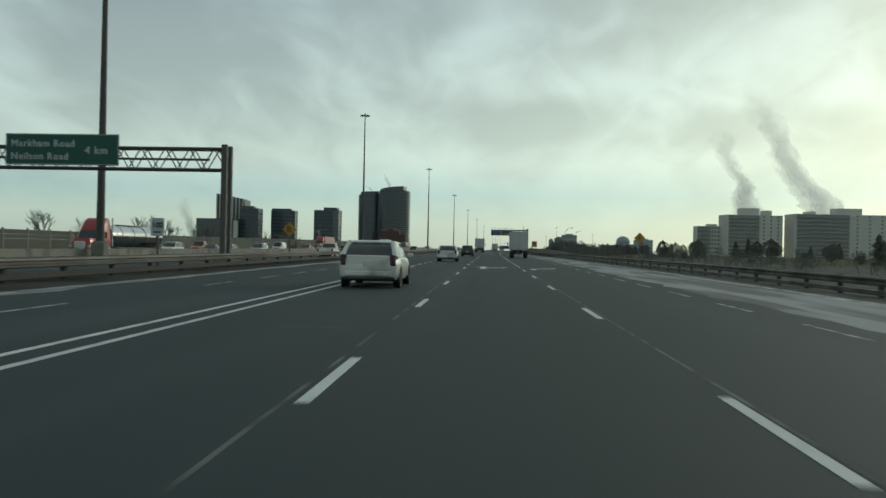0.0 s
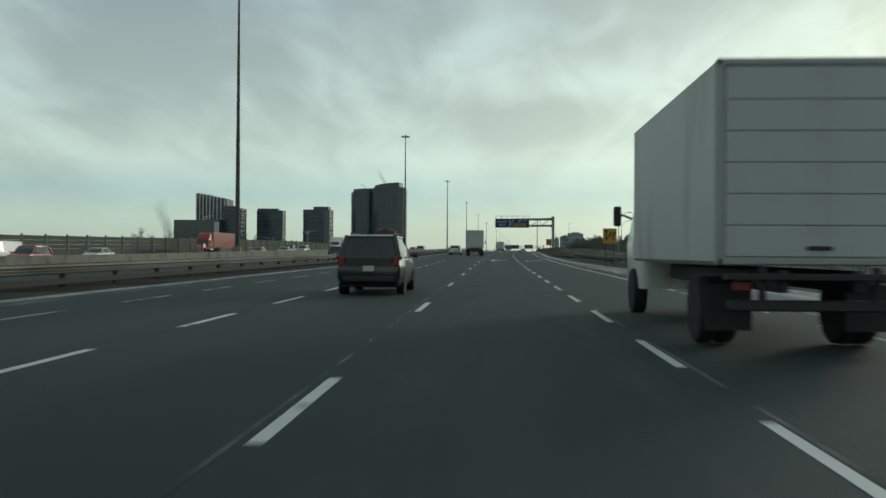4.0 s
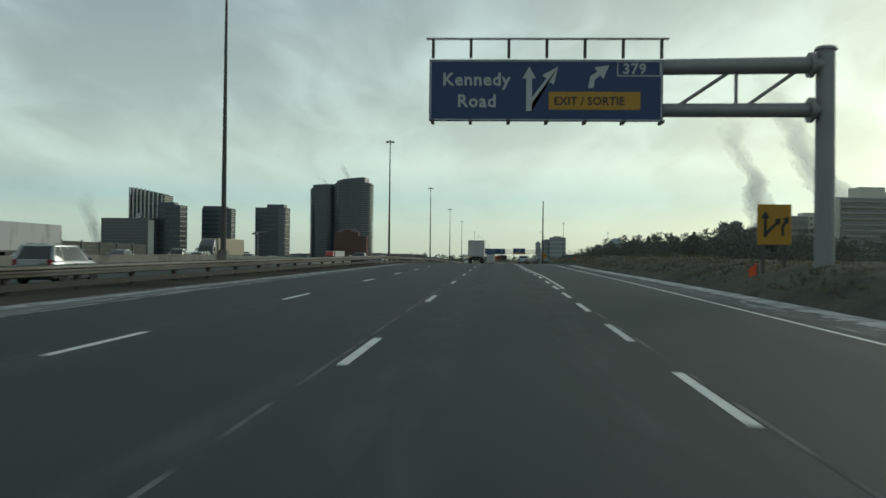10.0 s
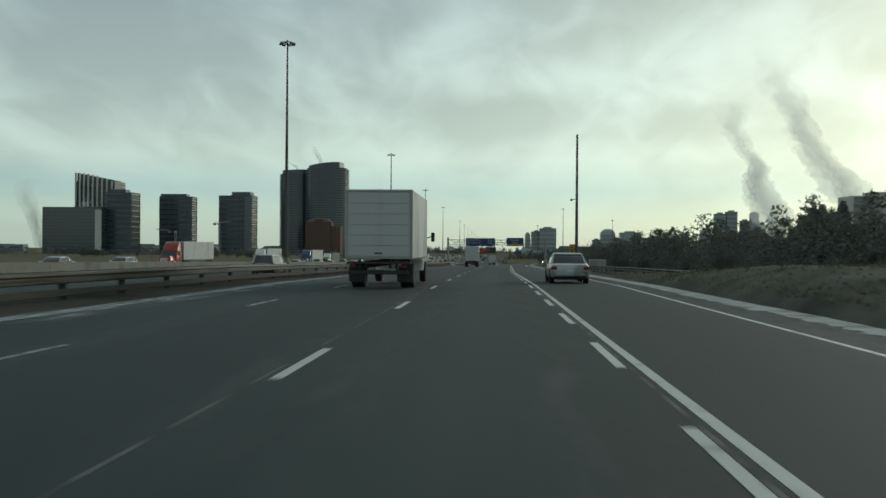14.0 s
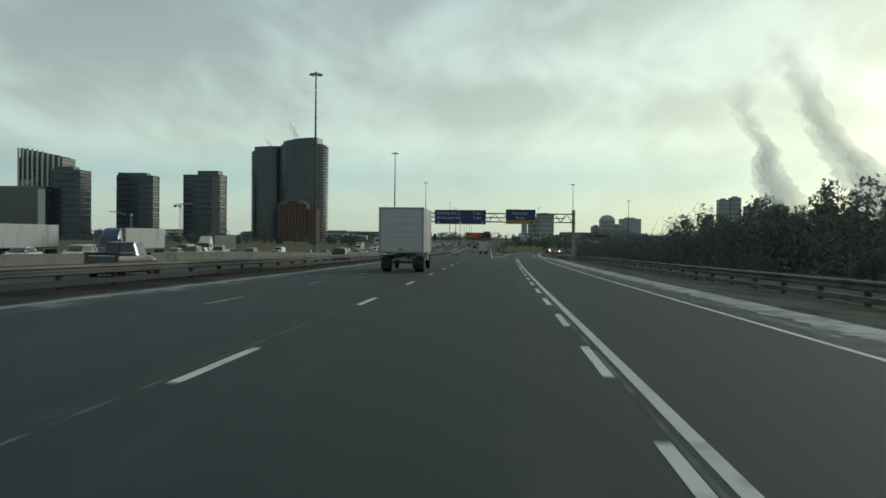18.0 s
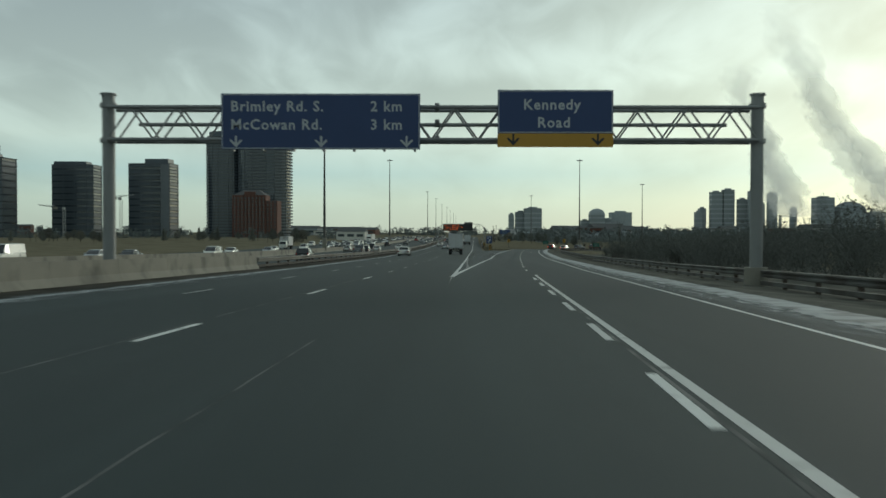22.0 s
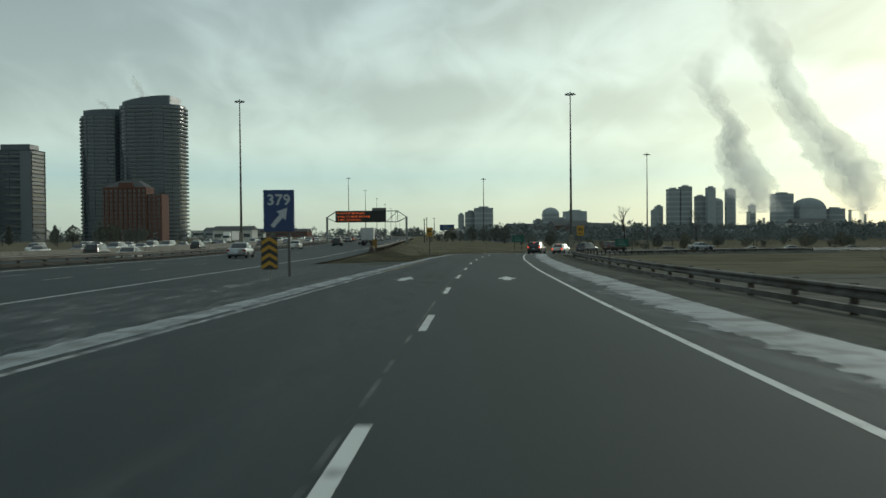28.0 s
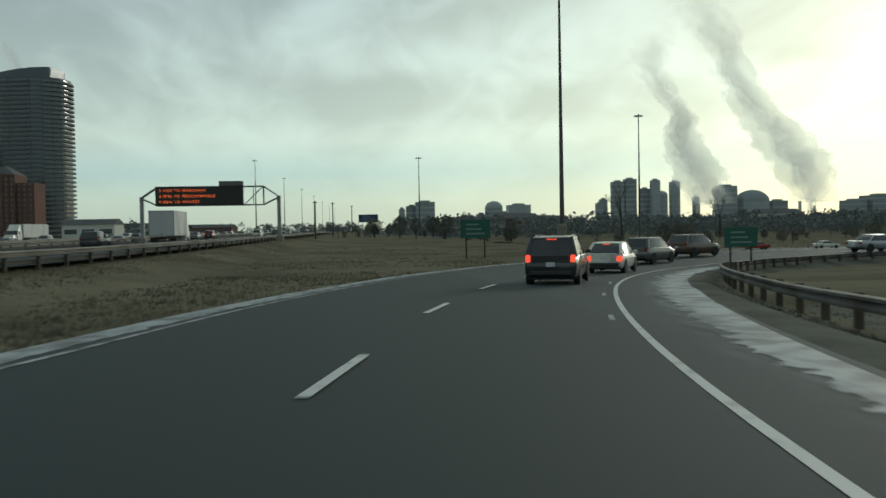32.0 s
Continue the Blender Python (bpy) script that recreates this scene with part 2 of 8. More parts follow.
def film_material(name, color, most):
    """A thin dusty film on the road that fades to nothing at its rim."""
    m = bpy.data.materials.new(name)
    m.use_nodes = True
    nt = m.node_tree
    N, K = nt.nodes.new, nt.links.new
    bs, out = nt.nodes["Principled BSDF"], nt.nodes["Material Output"]
    bs.inputs["Base Color"].default_value, bs.inputs["Roughness"].default_value = (*color, 1), 0.82
    bs.inputs["Specular IOR Level"].default_value = 0.35
    uv, sep, geo, mp, n = N("ShaderNodeUVMap"), N("ShaderNodeSeparateXYZ"), N("ShaderNodeNewGeometry"), N("ShaderNodeMapping"), N("ShaderNodeTexNoise")
    K(uv.outputs[0], sep.inputs[0])
    mp.inputs["Scale"].default_value = (1.0, 0.22, 1.0)
    K(geo.outputs["Position"], mp.inputs[0])
    n.inputs["Scale"].default_value, n.inputs["Detail"].default_value, n.inputs["Roughness"].default_value = 2.2, 7.0, 0.65
    K(mp.outputs[0], n.inputs["Vector"])
    mr = N("ShaderNodeMapRange")
    mr.interpolation_type = "SMOOTHSTEP"
    mr.inputs["From Min"].default_value, mr.inputs["From Max"].default_value = 0.40, 0.72
    mr.inputs["To Max"].default_value = most
    K(n.outputs[0], mr.inputs["Value"])
    mu = N("ShaderNodeMath")
    mu.operation = "MULTIPLY"
    K(mr.outputs[0], mu.inputs[0])
    K(sep.outputs[0], mu.inputs[1])
    tr, mx = N("ShaderNodeBsdfTransparent"), N("ShaderNodeMixShader")
    K(mu.outputs[0], mx.inputs[0])
    K(tr.outputs[0], mx.inputs[1])
    K(bs.outputs[0], mx.inputs[2])
    K(mx.outputs[0], out.inputs[0])
    return m


SALTFILM = film_material("salt_film", (0.15, 0.162, 0.16), 0.42)
SALTPATCH = film_material("salt_patch", (0.21, 0.225, 0.222), 0.9)
SNOWFILM = film_material("snow_film", (0.31, 0.335, 0.34), 1.0)

# ---- geometry helpers ----
def mesh(name, geo, material, smooth=None):
    me = bpy.data.meshes.new(name)
    me.from_pydata(geo[0], [], geo[1])
    me.materials.append(material)
    if smooth:
        me.shade_smooth()
        me.set_sharp_from_angle(angle=radians(smooth))
    return me


def part(name, geo, material, parent=None, label="", smooth=None):
    """One mesh object under a thing or a part; geo is (verts, faces) or a ready mesh."""
    me = geo if isinstance(geo, bpy.types.Mesh) else mesh(name, geo, material, smooth)
    ob = new(name, me)
    if parent is not None:
        ob.parent = parent
    if label:
        ob["label"] = label
    return ob


def at(ob, m):
    ob.matrix_basis = m
    return ob


def join(*geos):
    V, F = [], []
    for v, f in geos:
        n = len(V)
        V += list(v)
        F += [tuple(i + n for i in q) for q in f]
    return V, F


def moved(geo, m):
    return [tuple(m @ Vector(v)) for v in geo[0]], geo[1]


def box(cx, cy, cz, sx, sy, sz, b=0.0):
    """A box about a centre; b chamfers its edges."""
    hx, hy, hz = sx / 2, sy / 2, sz / 2
    if b <= 0:
        V = [(cx + i * hx, cy + j * hy, cz + k * hz) for k in (-1, 1) for j in (-1, 1) for i in (-1, 1)]
        return V, [(0, 2, 3, 1), (4, 5, 7, 6), (0, 1, 5, 4), (2, 6, 7, 3), (0, 4, 6, 2), (1, 3, 7, 5)]
    b = min(b, hx * 0.9, hy * 0.9, hz * 0.9)
    V, idx = [], {}
    for i in (-1, 1):
        for j in (-1, 1):
            for k in (-1, 1):
                for a in range(3):
                    idx[i, j, k, a] = len(V)
                    d = [b, b, b]
                    d[a] = 0
                    V.append((cx + i * (hx - d[0]), cy + j * (hy - d[1]), cz + k * (hz - d[2])))
    F = []
    s4 = ((-1, -1), (1, -1), (1, 1), (-1, 1))
    for s in (-1, 1):
        F += [tuple(idx[s, u, v, 0] for u, v in s4)[::s], tuple(idx[u, s, v, 1] for u, v in s4)[::-s], tuple(idx[u, v, s, 2] for u, v in s4)[::s]]
    for u in (-1, 1):
        for v in (-1, 1):
            F += [(idx[u, v, -1, 0], idx[u, v, 1, 0], idx[u, v, 1, 1], idx[u, v, -1, 1]), (idx[u, -1, v, 0], idx[u, 1, v, 0], idx[u, 1, v, 2], idx[u, -1, v, 2]),
                  (idx[-1, u, v, 1], idx[1, u, v, 1], idx[1, u, v, 2], idx[-1, u, v, 2])]
            for w in (-1, 1):
                F.append((idx[u, v, w, 0], idx[u, v, w, 1], idx[u, v, w, 2]))
    return V, F


def tube(p0, p1, r0, r1=None, n=8, caps=True):
    p0, p1 = Vector(p0), Vector(p1)
    r1 = r0 if r1 is None else r1
    q = (p1 - p0).to_track_quat("Z", "Y")
    V = [tuple(p + q @ Vector((r * math.cos(2 * math.pi * i / n), r * math.sin(2 * math.pi * i / n), 0))) for p, r in ((p0, r0), (p1, r1)) for i in range(n)]
    F = [(i, (i + 1) % n, n + (i + 1) % n, n + i) for i in range(n)]
    if caps:
        F += [tuple(range(n))[::-1], tuple(range(n, 2 * n))]
    return V, F


def loft(rings, caps=True, closed=True):
    n = len(rings[0])
    V = [tuple(p) for r in rings for p in r]
    F = []
    for a in range(len(rings) - 1):
        for i in range(n if closed else n - 1):
            j = (i + 1) % n
            F.append((a * n + i, a * n + j, (a + 1) * n + j, (a + 1) * n + i))
    if caps:
        F += [tuple(range(n))[::-1], tuple(range((len(rings) - 1) * n, len(rings) * n))]
    return V, F


def slab(poly, z0, z1):
    """A flat polygon (x, y) drawn up from z0 to z1."""
    return loft([[(x, y, z0) for x, y in poly], [(x, y, z1) for x, y in poly]])


def thing(name, label, category, group="", m=None, kind=""):
    e = new(name)
    e.empty_display_size = 0.3
    if m is not None:
        e.matrix_basis = m
    return tagged(e, label, category, group, kind)


def lettering(text, size, material, parent, m, name="lettering", bold=0.0, align="LEFT", spacing=1.0):
    cu = bpy.data.curves.new(name, "FONT")
    cu.body, cu.size, cu.extrude, cu.offset, cu.align_x, cu.space_character = text, size, 0.006, bold, align, spacing
    cu.resolution_u = 2
    tmp = new("tmp_text", cu)
    bpy.context.view_layer.update()
    me = bpy.data.meshes.new_from_object(tmp.evaluated_get(bpy.context.evaluated_depsgraph_get()))
    bpy.data.objects.remove(tmp)
    me.materials.clear()
    me.materials.append(material)
    ob = new(name, me)
    ob.parent, ob.matrix_basis = parent, m
    return ob


# ---- the plan: x to the right, y along the road ----
ELEV_Y = np.arange(-60.0, 1321.0, 60.0)
ELEV_Z = [-0.34, 0.00, 0.36, 0.69, 1.02, 1.57, 2.13, 2.53, 2.22, 1.46, 0.54, -0.28, -1.52, -2.55, -3.26, -3.77, -3.98, -3.95, -3.86, -3.76, -3.64, -3.53, -3.41, -3.30]


def gz(y):
    return float(np.interp(y, ELEV_Y, ELEV_Z))


def gz_left(y):
    """Height of the carriageways beyond the left guard rail."""
    return gz(y) - 0.35


def line(*pts, soft=14.0):
    ys, xs = [p[0] for p in pts], [p[1] for p in pts]

    def f(y):
        tot = 0.0
        for k in (-1.0, -0.5, 0.0, 0.5, 1.0):
            v = y + k * soft
            if v > ys[-1]:
                tot += xs[-1] + (v - ys[-1]) * (xs[-1] - xs[-2]) / (ys[-1] - ys[-2])
            elif v < ys[0]:
                tot += xs[0] + (v - ys[0]) * (xs[1] - xs[0]) / (ys[1] - ys[0])
            else:
                tot += float(np.interp(v, ys, xs))
        return tot / 5
    return f


L1 = line((-60, -0.79), (0, -1.54), (60, -2.29), (120, -2.91), (180, -3.43), (240, -3.54), (300, -2.49), (360, -1.54), (420, -0.15), (465, 1.2), (502, 2.36),
          (539, 3.3), (588, 4.7), (642, 5.75), (707, 7.2), (809, 8.8), (982, 12.0), (1294, 19.8))
R1 = line((-60, 3.2), (0, 2.2), (60, 1.45), (100, 1.0), (166, 0.42), (208, 0.22), (232, 0.22), (255, 0.42), (289, 1.05), (319, 1.75), (341, 1.83), (371, 2.44), (395, 3.08),
          (461, 4.87), (503, 6.75), (527, 7.78), (557, 9.14), (582, 10.37), (608, 11.83), (641, 13.6), (668, 15.25), (697, 17.35), (726, 19.5), (785, 24.34), (816, 27.45),
          (826, 28.65), (836, 29.98), (844, 31.38), (852, 33.0), soft=4.0)
RE = line((-60, 7.0), (17, 5.8), (70, 5.1), (130, 4.4), (170, 4.0), (207, 3.75), (232, 3.6), (260, 4.15), (277, 4.55), (300, 4.85), (314, 5.22), (339, 5.45), (394, 6.8), (475, 9.25), (528, 11.4), (569, 13.2),
          (596, 14.6), (626, 16.5), (655, 18.3), (691, 20.7), (720, 22.6), (776, 27.2), (800, 29.35), (822, 31.75), (831, 32.9), (836, 33.6), (842, 34.5), (850, 35.85), soft=4.0)
GL = line((640, 9.66), (650, 9.92), (664, 10.26), (676, 10.54), (689, 10.95), (731, 12.0), (802, 14.1), (839, 15.2), (982, 18.6), (1294, 27.0))
LE = line((640, 9.55), (650, 10.06), (662, 10.84), (689, 12.78), (713, 14.6), (749, 16.9), (781, 20.1), (800, 22.1), (822, 24.6), (829, 25.4), (837, 26.55), (842, 27.3), (848, 28.4), soft=3.0)
MED = lambda y: L1(y) - 29.6
RAIL_L = line((-60, -12.9), (100, -15.6), (225, -14.6), (290, -13.4), (400, -9.9), (520, -6.6), (600, -4.4), (690, -3.2), (800, -1.2), (982, 2.0), (1294, 9.8))
SNOW_OUT = lambda y: RE(y) + float(np.interp(y, [0, 20, 60, 130, 200, 240, 300, 500, 620, 700, 780, 850], [4.5, 4.8, 5.2, 4.6, 1.6, 1.7, 2.0, 1.8, 2.3, 2.2, 2.0, 2.1]))
RAIL_R = lambda y: RE(y) + float(np.interp(y, [0, 60, 130, 200, 300, 400, 500, 700, 780, 850], [7.6, 8.2, 7.6, 5.0, 5.0, 5.4, 5.6, 6.0, 6.0, 4.9]))


def ribbon(fa, fb, y0, y1, step=6.0, dz=0.0, rag=0.0, seed=0, cross=1, fringe=0.0, height=gz):
    """A strip of ground between two lines; rag frays its edges."""
    ys = [y0] + [k * step for k in range(int(math.floor(y0 / step)) + 1, int(math.ceil(y1 / step)))] + [y1]
    n = len(ys)
    V, F = [], []
    for y in ys:
        a, b = fa(y), fb(y)
        if rag:
            a += rag * (noise.noise((y * 0.35, seed, 0.3)) + 0.7 * noise.noise((y * 1.3, seed, 5.1)))
            a += fringe * (noise.noise((y * 2.6, seed, 1.7)) + 0.7 * abs(noise.noise((y * 5.1, seed, 2.9))) + 0.7 * noise.noise((y * 9.0, seed, 6.1)))
            b += 0.5 * rag * (noise.noise((y * 0.3, seed, 9.3)) + 0.7 * noise.noise((y * 1.1, seed, 3.7)))
        for k in range(cross + 1):
            V.append((a + (b - a) * k / cross, y, height(y) + dz))
    w = cross + 1
    for i in range(n - 1):
        for k in range(cross):
            F.append((i * w + k, i * w + k + 1, (i + 1) * w + k + 1, (i + 1) * w + k))
    return V, F


def solid_line(f, width, y0, y1, dz=0.003, step=5.0):
    return ribbon(lambda y: f(y) - width / 2, lambda y: f(y) + width / 2, y0, y1, step, dz)


def heading(f, y, d=2.0):
    return math.degrees(math.atan2(f(y + d) - f(y - d), 2 * d))


def on_line(f, y, dz=0.0, off=0.0):
    """Pose on a line of the plan, turned along it."""
    a = -heading(f, y)
    slope = math.degrees(math.atan2(gz(y + 3) - gz(y - 3), 6))
    return pose(f(y) + off, y, gz(y) + dz, 0, 0, a) @ pose(0, 0, 0, slope, 0, 0)


# the exit ramp beyond the gore bends to the right; s runs along its right edge line
RAMP = []


def ramp_build():
    x, y = 35.15, 846.0
    for i in range(231):
        h = float(np.interp(i, [0, 9, 16, 24, 31, 37, 45, 51, 57, 66, 80, 100, 115, 230], [9.8, 10.5, 13.5, 15.8, 18, 21.5, 27, 30, 36, 48, 68, 92, 104, 106]))
        RAMP.append((float(i), x, y, h))
        x, y = x + math.sin(radians(h)), y + math.cos(radians(h))


def ramp_z(s, off=7.0):
    """Height of the ramp, banked down towards its inner edge."""
    return gz(846) - 0.021 * min(s, 60.0) - 0.002 * min(s, 40.0) * (1 - min(max(off, -2.7), 7.0) / 7.0)


ramp_build()


def ramp_at(s, off=0.0):
    """Point of the ramp s metres along its right edge line, off metres to the left of it: x, y, heading."""
    i = int(min(max(s, 0), len(RAMP) - 1.001))
    k = s - i
    a, b = RAMP[i], RAMP[min(i + 1, len(RAMP) - 1)]
    x, y, h = (a[j] + (b[j] - a[j]) * k for j in (1, 2, 3))
    return x - off * math.cos(radians(h)), y + off * math.sin(radians(h)), h


def ramp_ribbon(oa, ob, s0, s1, dz, step=1.5, rag=0.0, seed=0, fringe=0.0):
    n = int((s1 - s0) / step) + 1
    V, F = [], []
    for i in range(n + 1):
        s = s0 + (s1 - s0) * i / n
        a, b = (oa(s) if callable(oa) else oa), (ob(s) if callable(ob) else ob)
        if rag:
            b += rag * (noise.noise((s * 0.35, seed, 0.3)) + 0.7 * noise.noise((s * 1.3, seed, 5.1))) + fringe * (noise.noise((s * 2.6, seed, 1.7)) + 0.7 * abs(noise.noise((s * 5.1, seed, 2.9))) + 0.7 * noise.noise((s * 9.0, seed, 6.1)))
        for o in (a, b):
            x, y, h = ramp_at(s, o)
            V.append((x, y, ramp_z(s, o) + dz))
    F = [(2 * i, 2 * i + 1, 2 * i + 3, 2 * i + 2) for i in range(n)]
    return V, F

# ---- ground and roads ----
def hollow(x, y, z):
    """The land to the right beyond the ramp lies lower."""
    k = min(max((x - 62) / 18, 0), 1) * min(max((y - 914) / 35, 0), 1)
    return z + (-7.5 - z) * k


def ramp_low(x, y):
    """Height of the ground under and beside the exit ramp."""
    s = min(max(y - 846, 0.8 * (x - 36), 0), 60)
    d = max(y - 846, 0)
    edge = 35.15 + 0.1334 * d + 0.00361 * d * d
    inside = min(max((x - edge + 7.0) / 7.0, 0.0), 1.3)
    return gz(846) - 0.021 * min(s, 60) - 0.002 * min(s, 40.0) * inside - 0.20 - 0.30 * min(max((x - edge - 2.8) / 1.6, 0.0), 1.0)


def verge_drop(right, y):
    """How far the verge has fallen, right metres beyond its guard rail."""
    low = float(np.interp(y, [236, 430, 600, 700, 800], [0.2, 0.2, 0.2, 0.34, 0.5]))
    return min(max((right + 2.6) / 2.6, 0.0), 1.0) * (low - 0.08) + min(max(0.08 * right, 0.0), 0.35)


def ground_sheet():
    xs = sorted(set([-4800, -3000, -1800, -1000, -600, -400, -250, -160] + list(range(-110, 131, 4)) + [170, 250, 400, 700, 1100, 1800, 3000, 4800]))
    ys = sorted(set([-400, -200, -100] + list(range(-60, 1321, 15)) + [1500, 1800, 2300, 3000, 3900, 4900]))
    V, F = [], []
    for y in ys:
        yy = min(y, 1000)
        for x in xs:
            z = gz(yy) - 0.14
            right = x - RAIL_R(min(yy, 850))
            if yy < 850:
                z -= verge_drop(right, yy)
            if x < RAIL_L(min(yy, 1290)) + 2.5:
                z -= 0.5
            if y > 838 and x > GL(min(y, 1290)) + 3:
                low = ramp_low(x, y)
                k = min(1.0, (x - GL(min(y, 1290)) - 3) / 5.0)
                z = min(z, z + (low - z) * k)
            z = hollow(x, y, z)
            d = abs(x)
            z += 0.10 * noise.noise((x * 0.07, y * 0.07, 2.0)) if right > 2 and d < 200 else 0
            V.append((x, y, z))
    w = len(xs)
    for j in range(len(ys) - 1):
        for i in range(w - 1):
            F.append((j * w + i, j * w + i + 1, (j + 1) * w + i + 1, (j + 1) * w + i))
    ob = part("ground", (V, F), GRASS, None, smooth=60)
    return tagged(ob, "dry brown winter grass beside the motorway", "ground", kind="structure")


ground_sheet()
RAMP_W = lambda s: float(np.interp(s, [0, 15, 22, 35, 48, 60, 80, 230], [7.2, 7.7, 8.2, 8.8, 9.8, 11.5, 11.0, 9.0]))
road = tagged(part("road", join(ribbon(lambda y: RAIL_L(y) + 1.6, lambda y: SNOW_OUT(y) + 0.08, -120, 640, 6.0, 0.0, cross=6),
                                ribbon(lambda y: RAIL_L(y) + 1.6, lambda y: max(GL(y) + 2.6, L1(y) + 4.0), 640, 1320, 6.0, 0.0, cross=4)), ASPHALT),
              "dark grey asphalt motorway carriageway with painted lane lines", "road", kind="structure")
ramp_road = tagged(part("road_ramp", join(ribbon(lambda y: max(GL(y) + 2.6, LE(y) - 0.85) if y > 818 else GL(y) + 2.6, lambda y: SNOW_OUT(y) + 0.08, 640, 846, 4.0, 0.0, cross=4),
                                          ramp_ribbon(lambda s: RAMP_W(s) + 0.85, lambda s: float(np.interp(s, [0, 12, 30], [-2.15, -1.95, -2.45])), 0, 225, 0.0),
                                          ([(*ramp_at(0, o)[:2], gz(846)) for o in (0.0, 4.0, 8.05)] + [(ramp_at(0, o)[0], 846.0, gz(846)) for o in (8.05, 4.0, 0.0)], [(0, 1, 4, 5), (1, 2, 3, 4)])), ASPHALT),
                   "dark asphalt exit ramp bending away from the motorway", "road", kind="structure")
express = tagged(part("road_express", ribbon(lambda y: MED(y) + 0.3, lambda y: RAIL_L(y) - 0.9, -120, 1320, 12.0, 0.0, cross=3, height=gz_left), ASPHALT),
                 "asphalt express carriageway between guard rail and concrete wall", "road", kind="structure")
opposite = tagged(part("road_opposite", ribbon(lambda y: MED(y) - 29.0, lambda y: MED(y) - 0.3, -120, 1320, 12.0, 0.0, cross=3, height=gz_left), ASPHALT),
                  "asphalt carriageway beyond the concrete median wall", "road", kind="structure")

# salt and snow on the shoulders
part("salt_stain", ribbon(lambda y: L1(y) + float(np.interp(y, [-60, 130, 200, 240, 300, 1320], [-10.0, -9.9, -8.6, -8.2, -7.5, -7.6])), lambda y: RAIL_L(y) + 1.7, -120, 1320, 2.0, 0.004, rag=0.5, seed=2), SALT, road, "pale salt-stained shoulder")
part("gravel_strip", ribbon(lambda y: RAIL_L(y) - 1.2, lambda y: RAIL_L(y) + 1.9, -120, 1320, 4.0, 0.006, rag=0.25, seed=8), GRAVEL, road, "gravel under the guard rail")
part("salt_stain", ribbon(lambda y: RE(y) + 0.9, SNOW_OUT, -120, 210, 2.0, 0.004, rag=0.5, seed=3), SALT, road, "pale salt-stained shoulder")
part("snow_strip", ribbon(lambda y: SNOW_OUT(y) - float(np.interp(y, [0, 130, 200, 300, 500, 650, 846], [0.35, 0.35, 0.55, 0.8, 0.9, 1.25, 1.05])), SNOW_OUT, -120, 846, 0.1, 0.006, rag=0.16, seed=4, fringe=0.24), SNOW, road, "thin dirty snow on the shoulder")
part("snow_strip", ramp_ribbon(lambda s: float(np.interp(s, [0, 12, 30], [-2.1, -1.75, -2.4])), lambda s: float(np.interp(s, [0, 12, 30], [-1.25, -1.15, -1.35])), 0, 225, 0.006, 0.07, rag=0.16, seed=6, fringe=0.26), SNOW, ramp_road, "thin dirty snow on the shoulder")
part("snow_strip", ribbon(lambda y: LE(y) - 0.85, lambda y: LE(y) - 0.25, 760, 847.4, 0.2, 0.006, rag=0.12, seed=12, fringe=0.1), SNOW, ramp_road, "thin dirty snow on the shoulder")
part("snow_strip", ramp_ribbon(lambda s: RAMP_W(s) + 0.85, lambda s: RAMP_W(s) + 0.25, 0, 120, 0.006, 0.2, rag=0.12, seed=14, fringe=0.12), SNOW, ramp_road, "thin dirty snow on the shoulder")

part("snow_strip", ribbon(lambda y: RAIL_L(y) + 2.1, lambda y: RAIL_L(y) + 2.5, -40, 1100, 0.5, 0.006, rag=0.16, seed=17, fringe=0.14), SNOW, road, "thin dirty snow on the shoulder")

# painted lines
L2 = lambda y: L1(y) - float(np.interp(y, [0, 60, 160, 400, 500, 640, 800], [3.72, 3.65, 3.55, 3.75, 3.5, 3.75, 3.75]))
L3 = lambda y: L1(y) - 7.25
R2 = lambda y: R1(y) + 0.25        # solid line beside the short dashes
part("solid_line", solid_line(lambda y: L2(y) - 0.28, 0.14, -120, 58), PAINT, road)
part("solid_line", solid_line(lambda y: L2(y) + 0.28, 0.14, -120, 58), PAINT, road)
part("edge_line", solid_line(lambda y: L1(y) - 7.3, 0.11, 262, 1320), PAINT_OLD, road)
part("edge_line", solid_line(RE, 0.12, 140, 846), PAINT, road)
part("edge_line", ramp_ribbon(0.06, -0.06, 0, 225, 0.004), PAINT, ramp_road)
part("solid_line", solid_line(R2, 0.13, 304, 646), PAINT, road)
part("gore_line", solid_line(lambda y: GL(y) + 0.02 if y > 655 else GL(y), 0.19, 641.9, 720), PAINT, road)
part("gore_line", solid_line(GL, 0.13, 720, 1320), PAINT, road)
part("gore_line", solid_line(lambda y: LE(y) + 0.05, 0.22, 641.9, 742), PAINT, ramp_road)
part("edge_line", solid_line(LE, 0.13, 742, 800), PAINT_OLD, ramp_road)
part("edge_line", solid_line(LE, 0.13, 800, 822), PAINT_YELLOW, ramp_road, "worn yellow edge line")
part("edge_line", ramp_ribbon(lambda s: RAMP_W(s) + 0.06, lambda s: RAMP_W(s) - 0.06, 0, 225, 0.004), PAINT_OLD, ramp_road)
for f, w, y0, y1 in ((lambda y: L1(y) - 0.16, 0.05, -60, 640), (lambda y: R1(y) + 0.12, 0.05, -60, 300), (lambda y: R1(y) + 0.1, 0.05, 300, 640),
                     (lambda y: 7.27 + 0.007 * (y - 549) + 0.04 * noise.noise((y * 1.1, 3.0, 0.0)), 0.03, 505, 612), (lambda y: R1(y) - 0.12, 0.05, 690, 846)):
    part("seam", solid_line(f, w, y0, y1, 0.002, 1.0), SEAM, road)
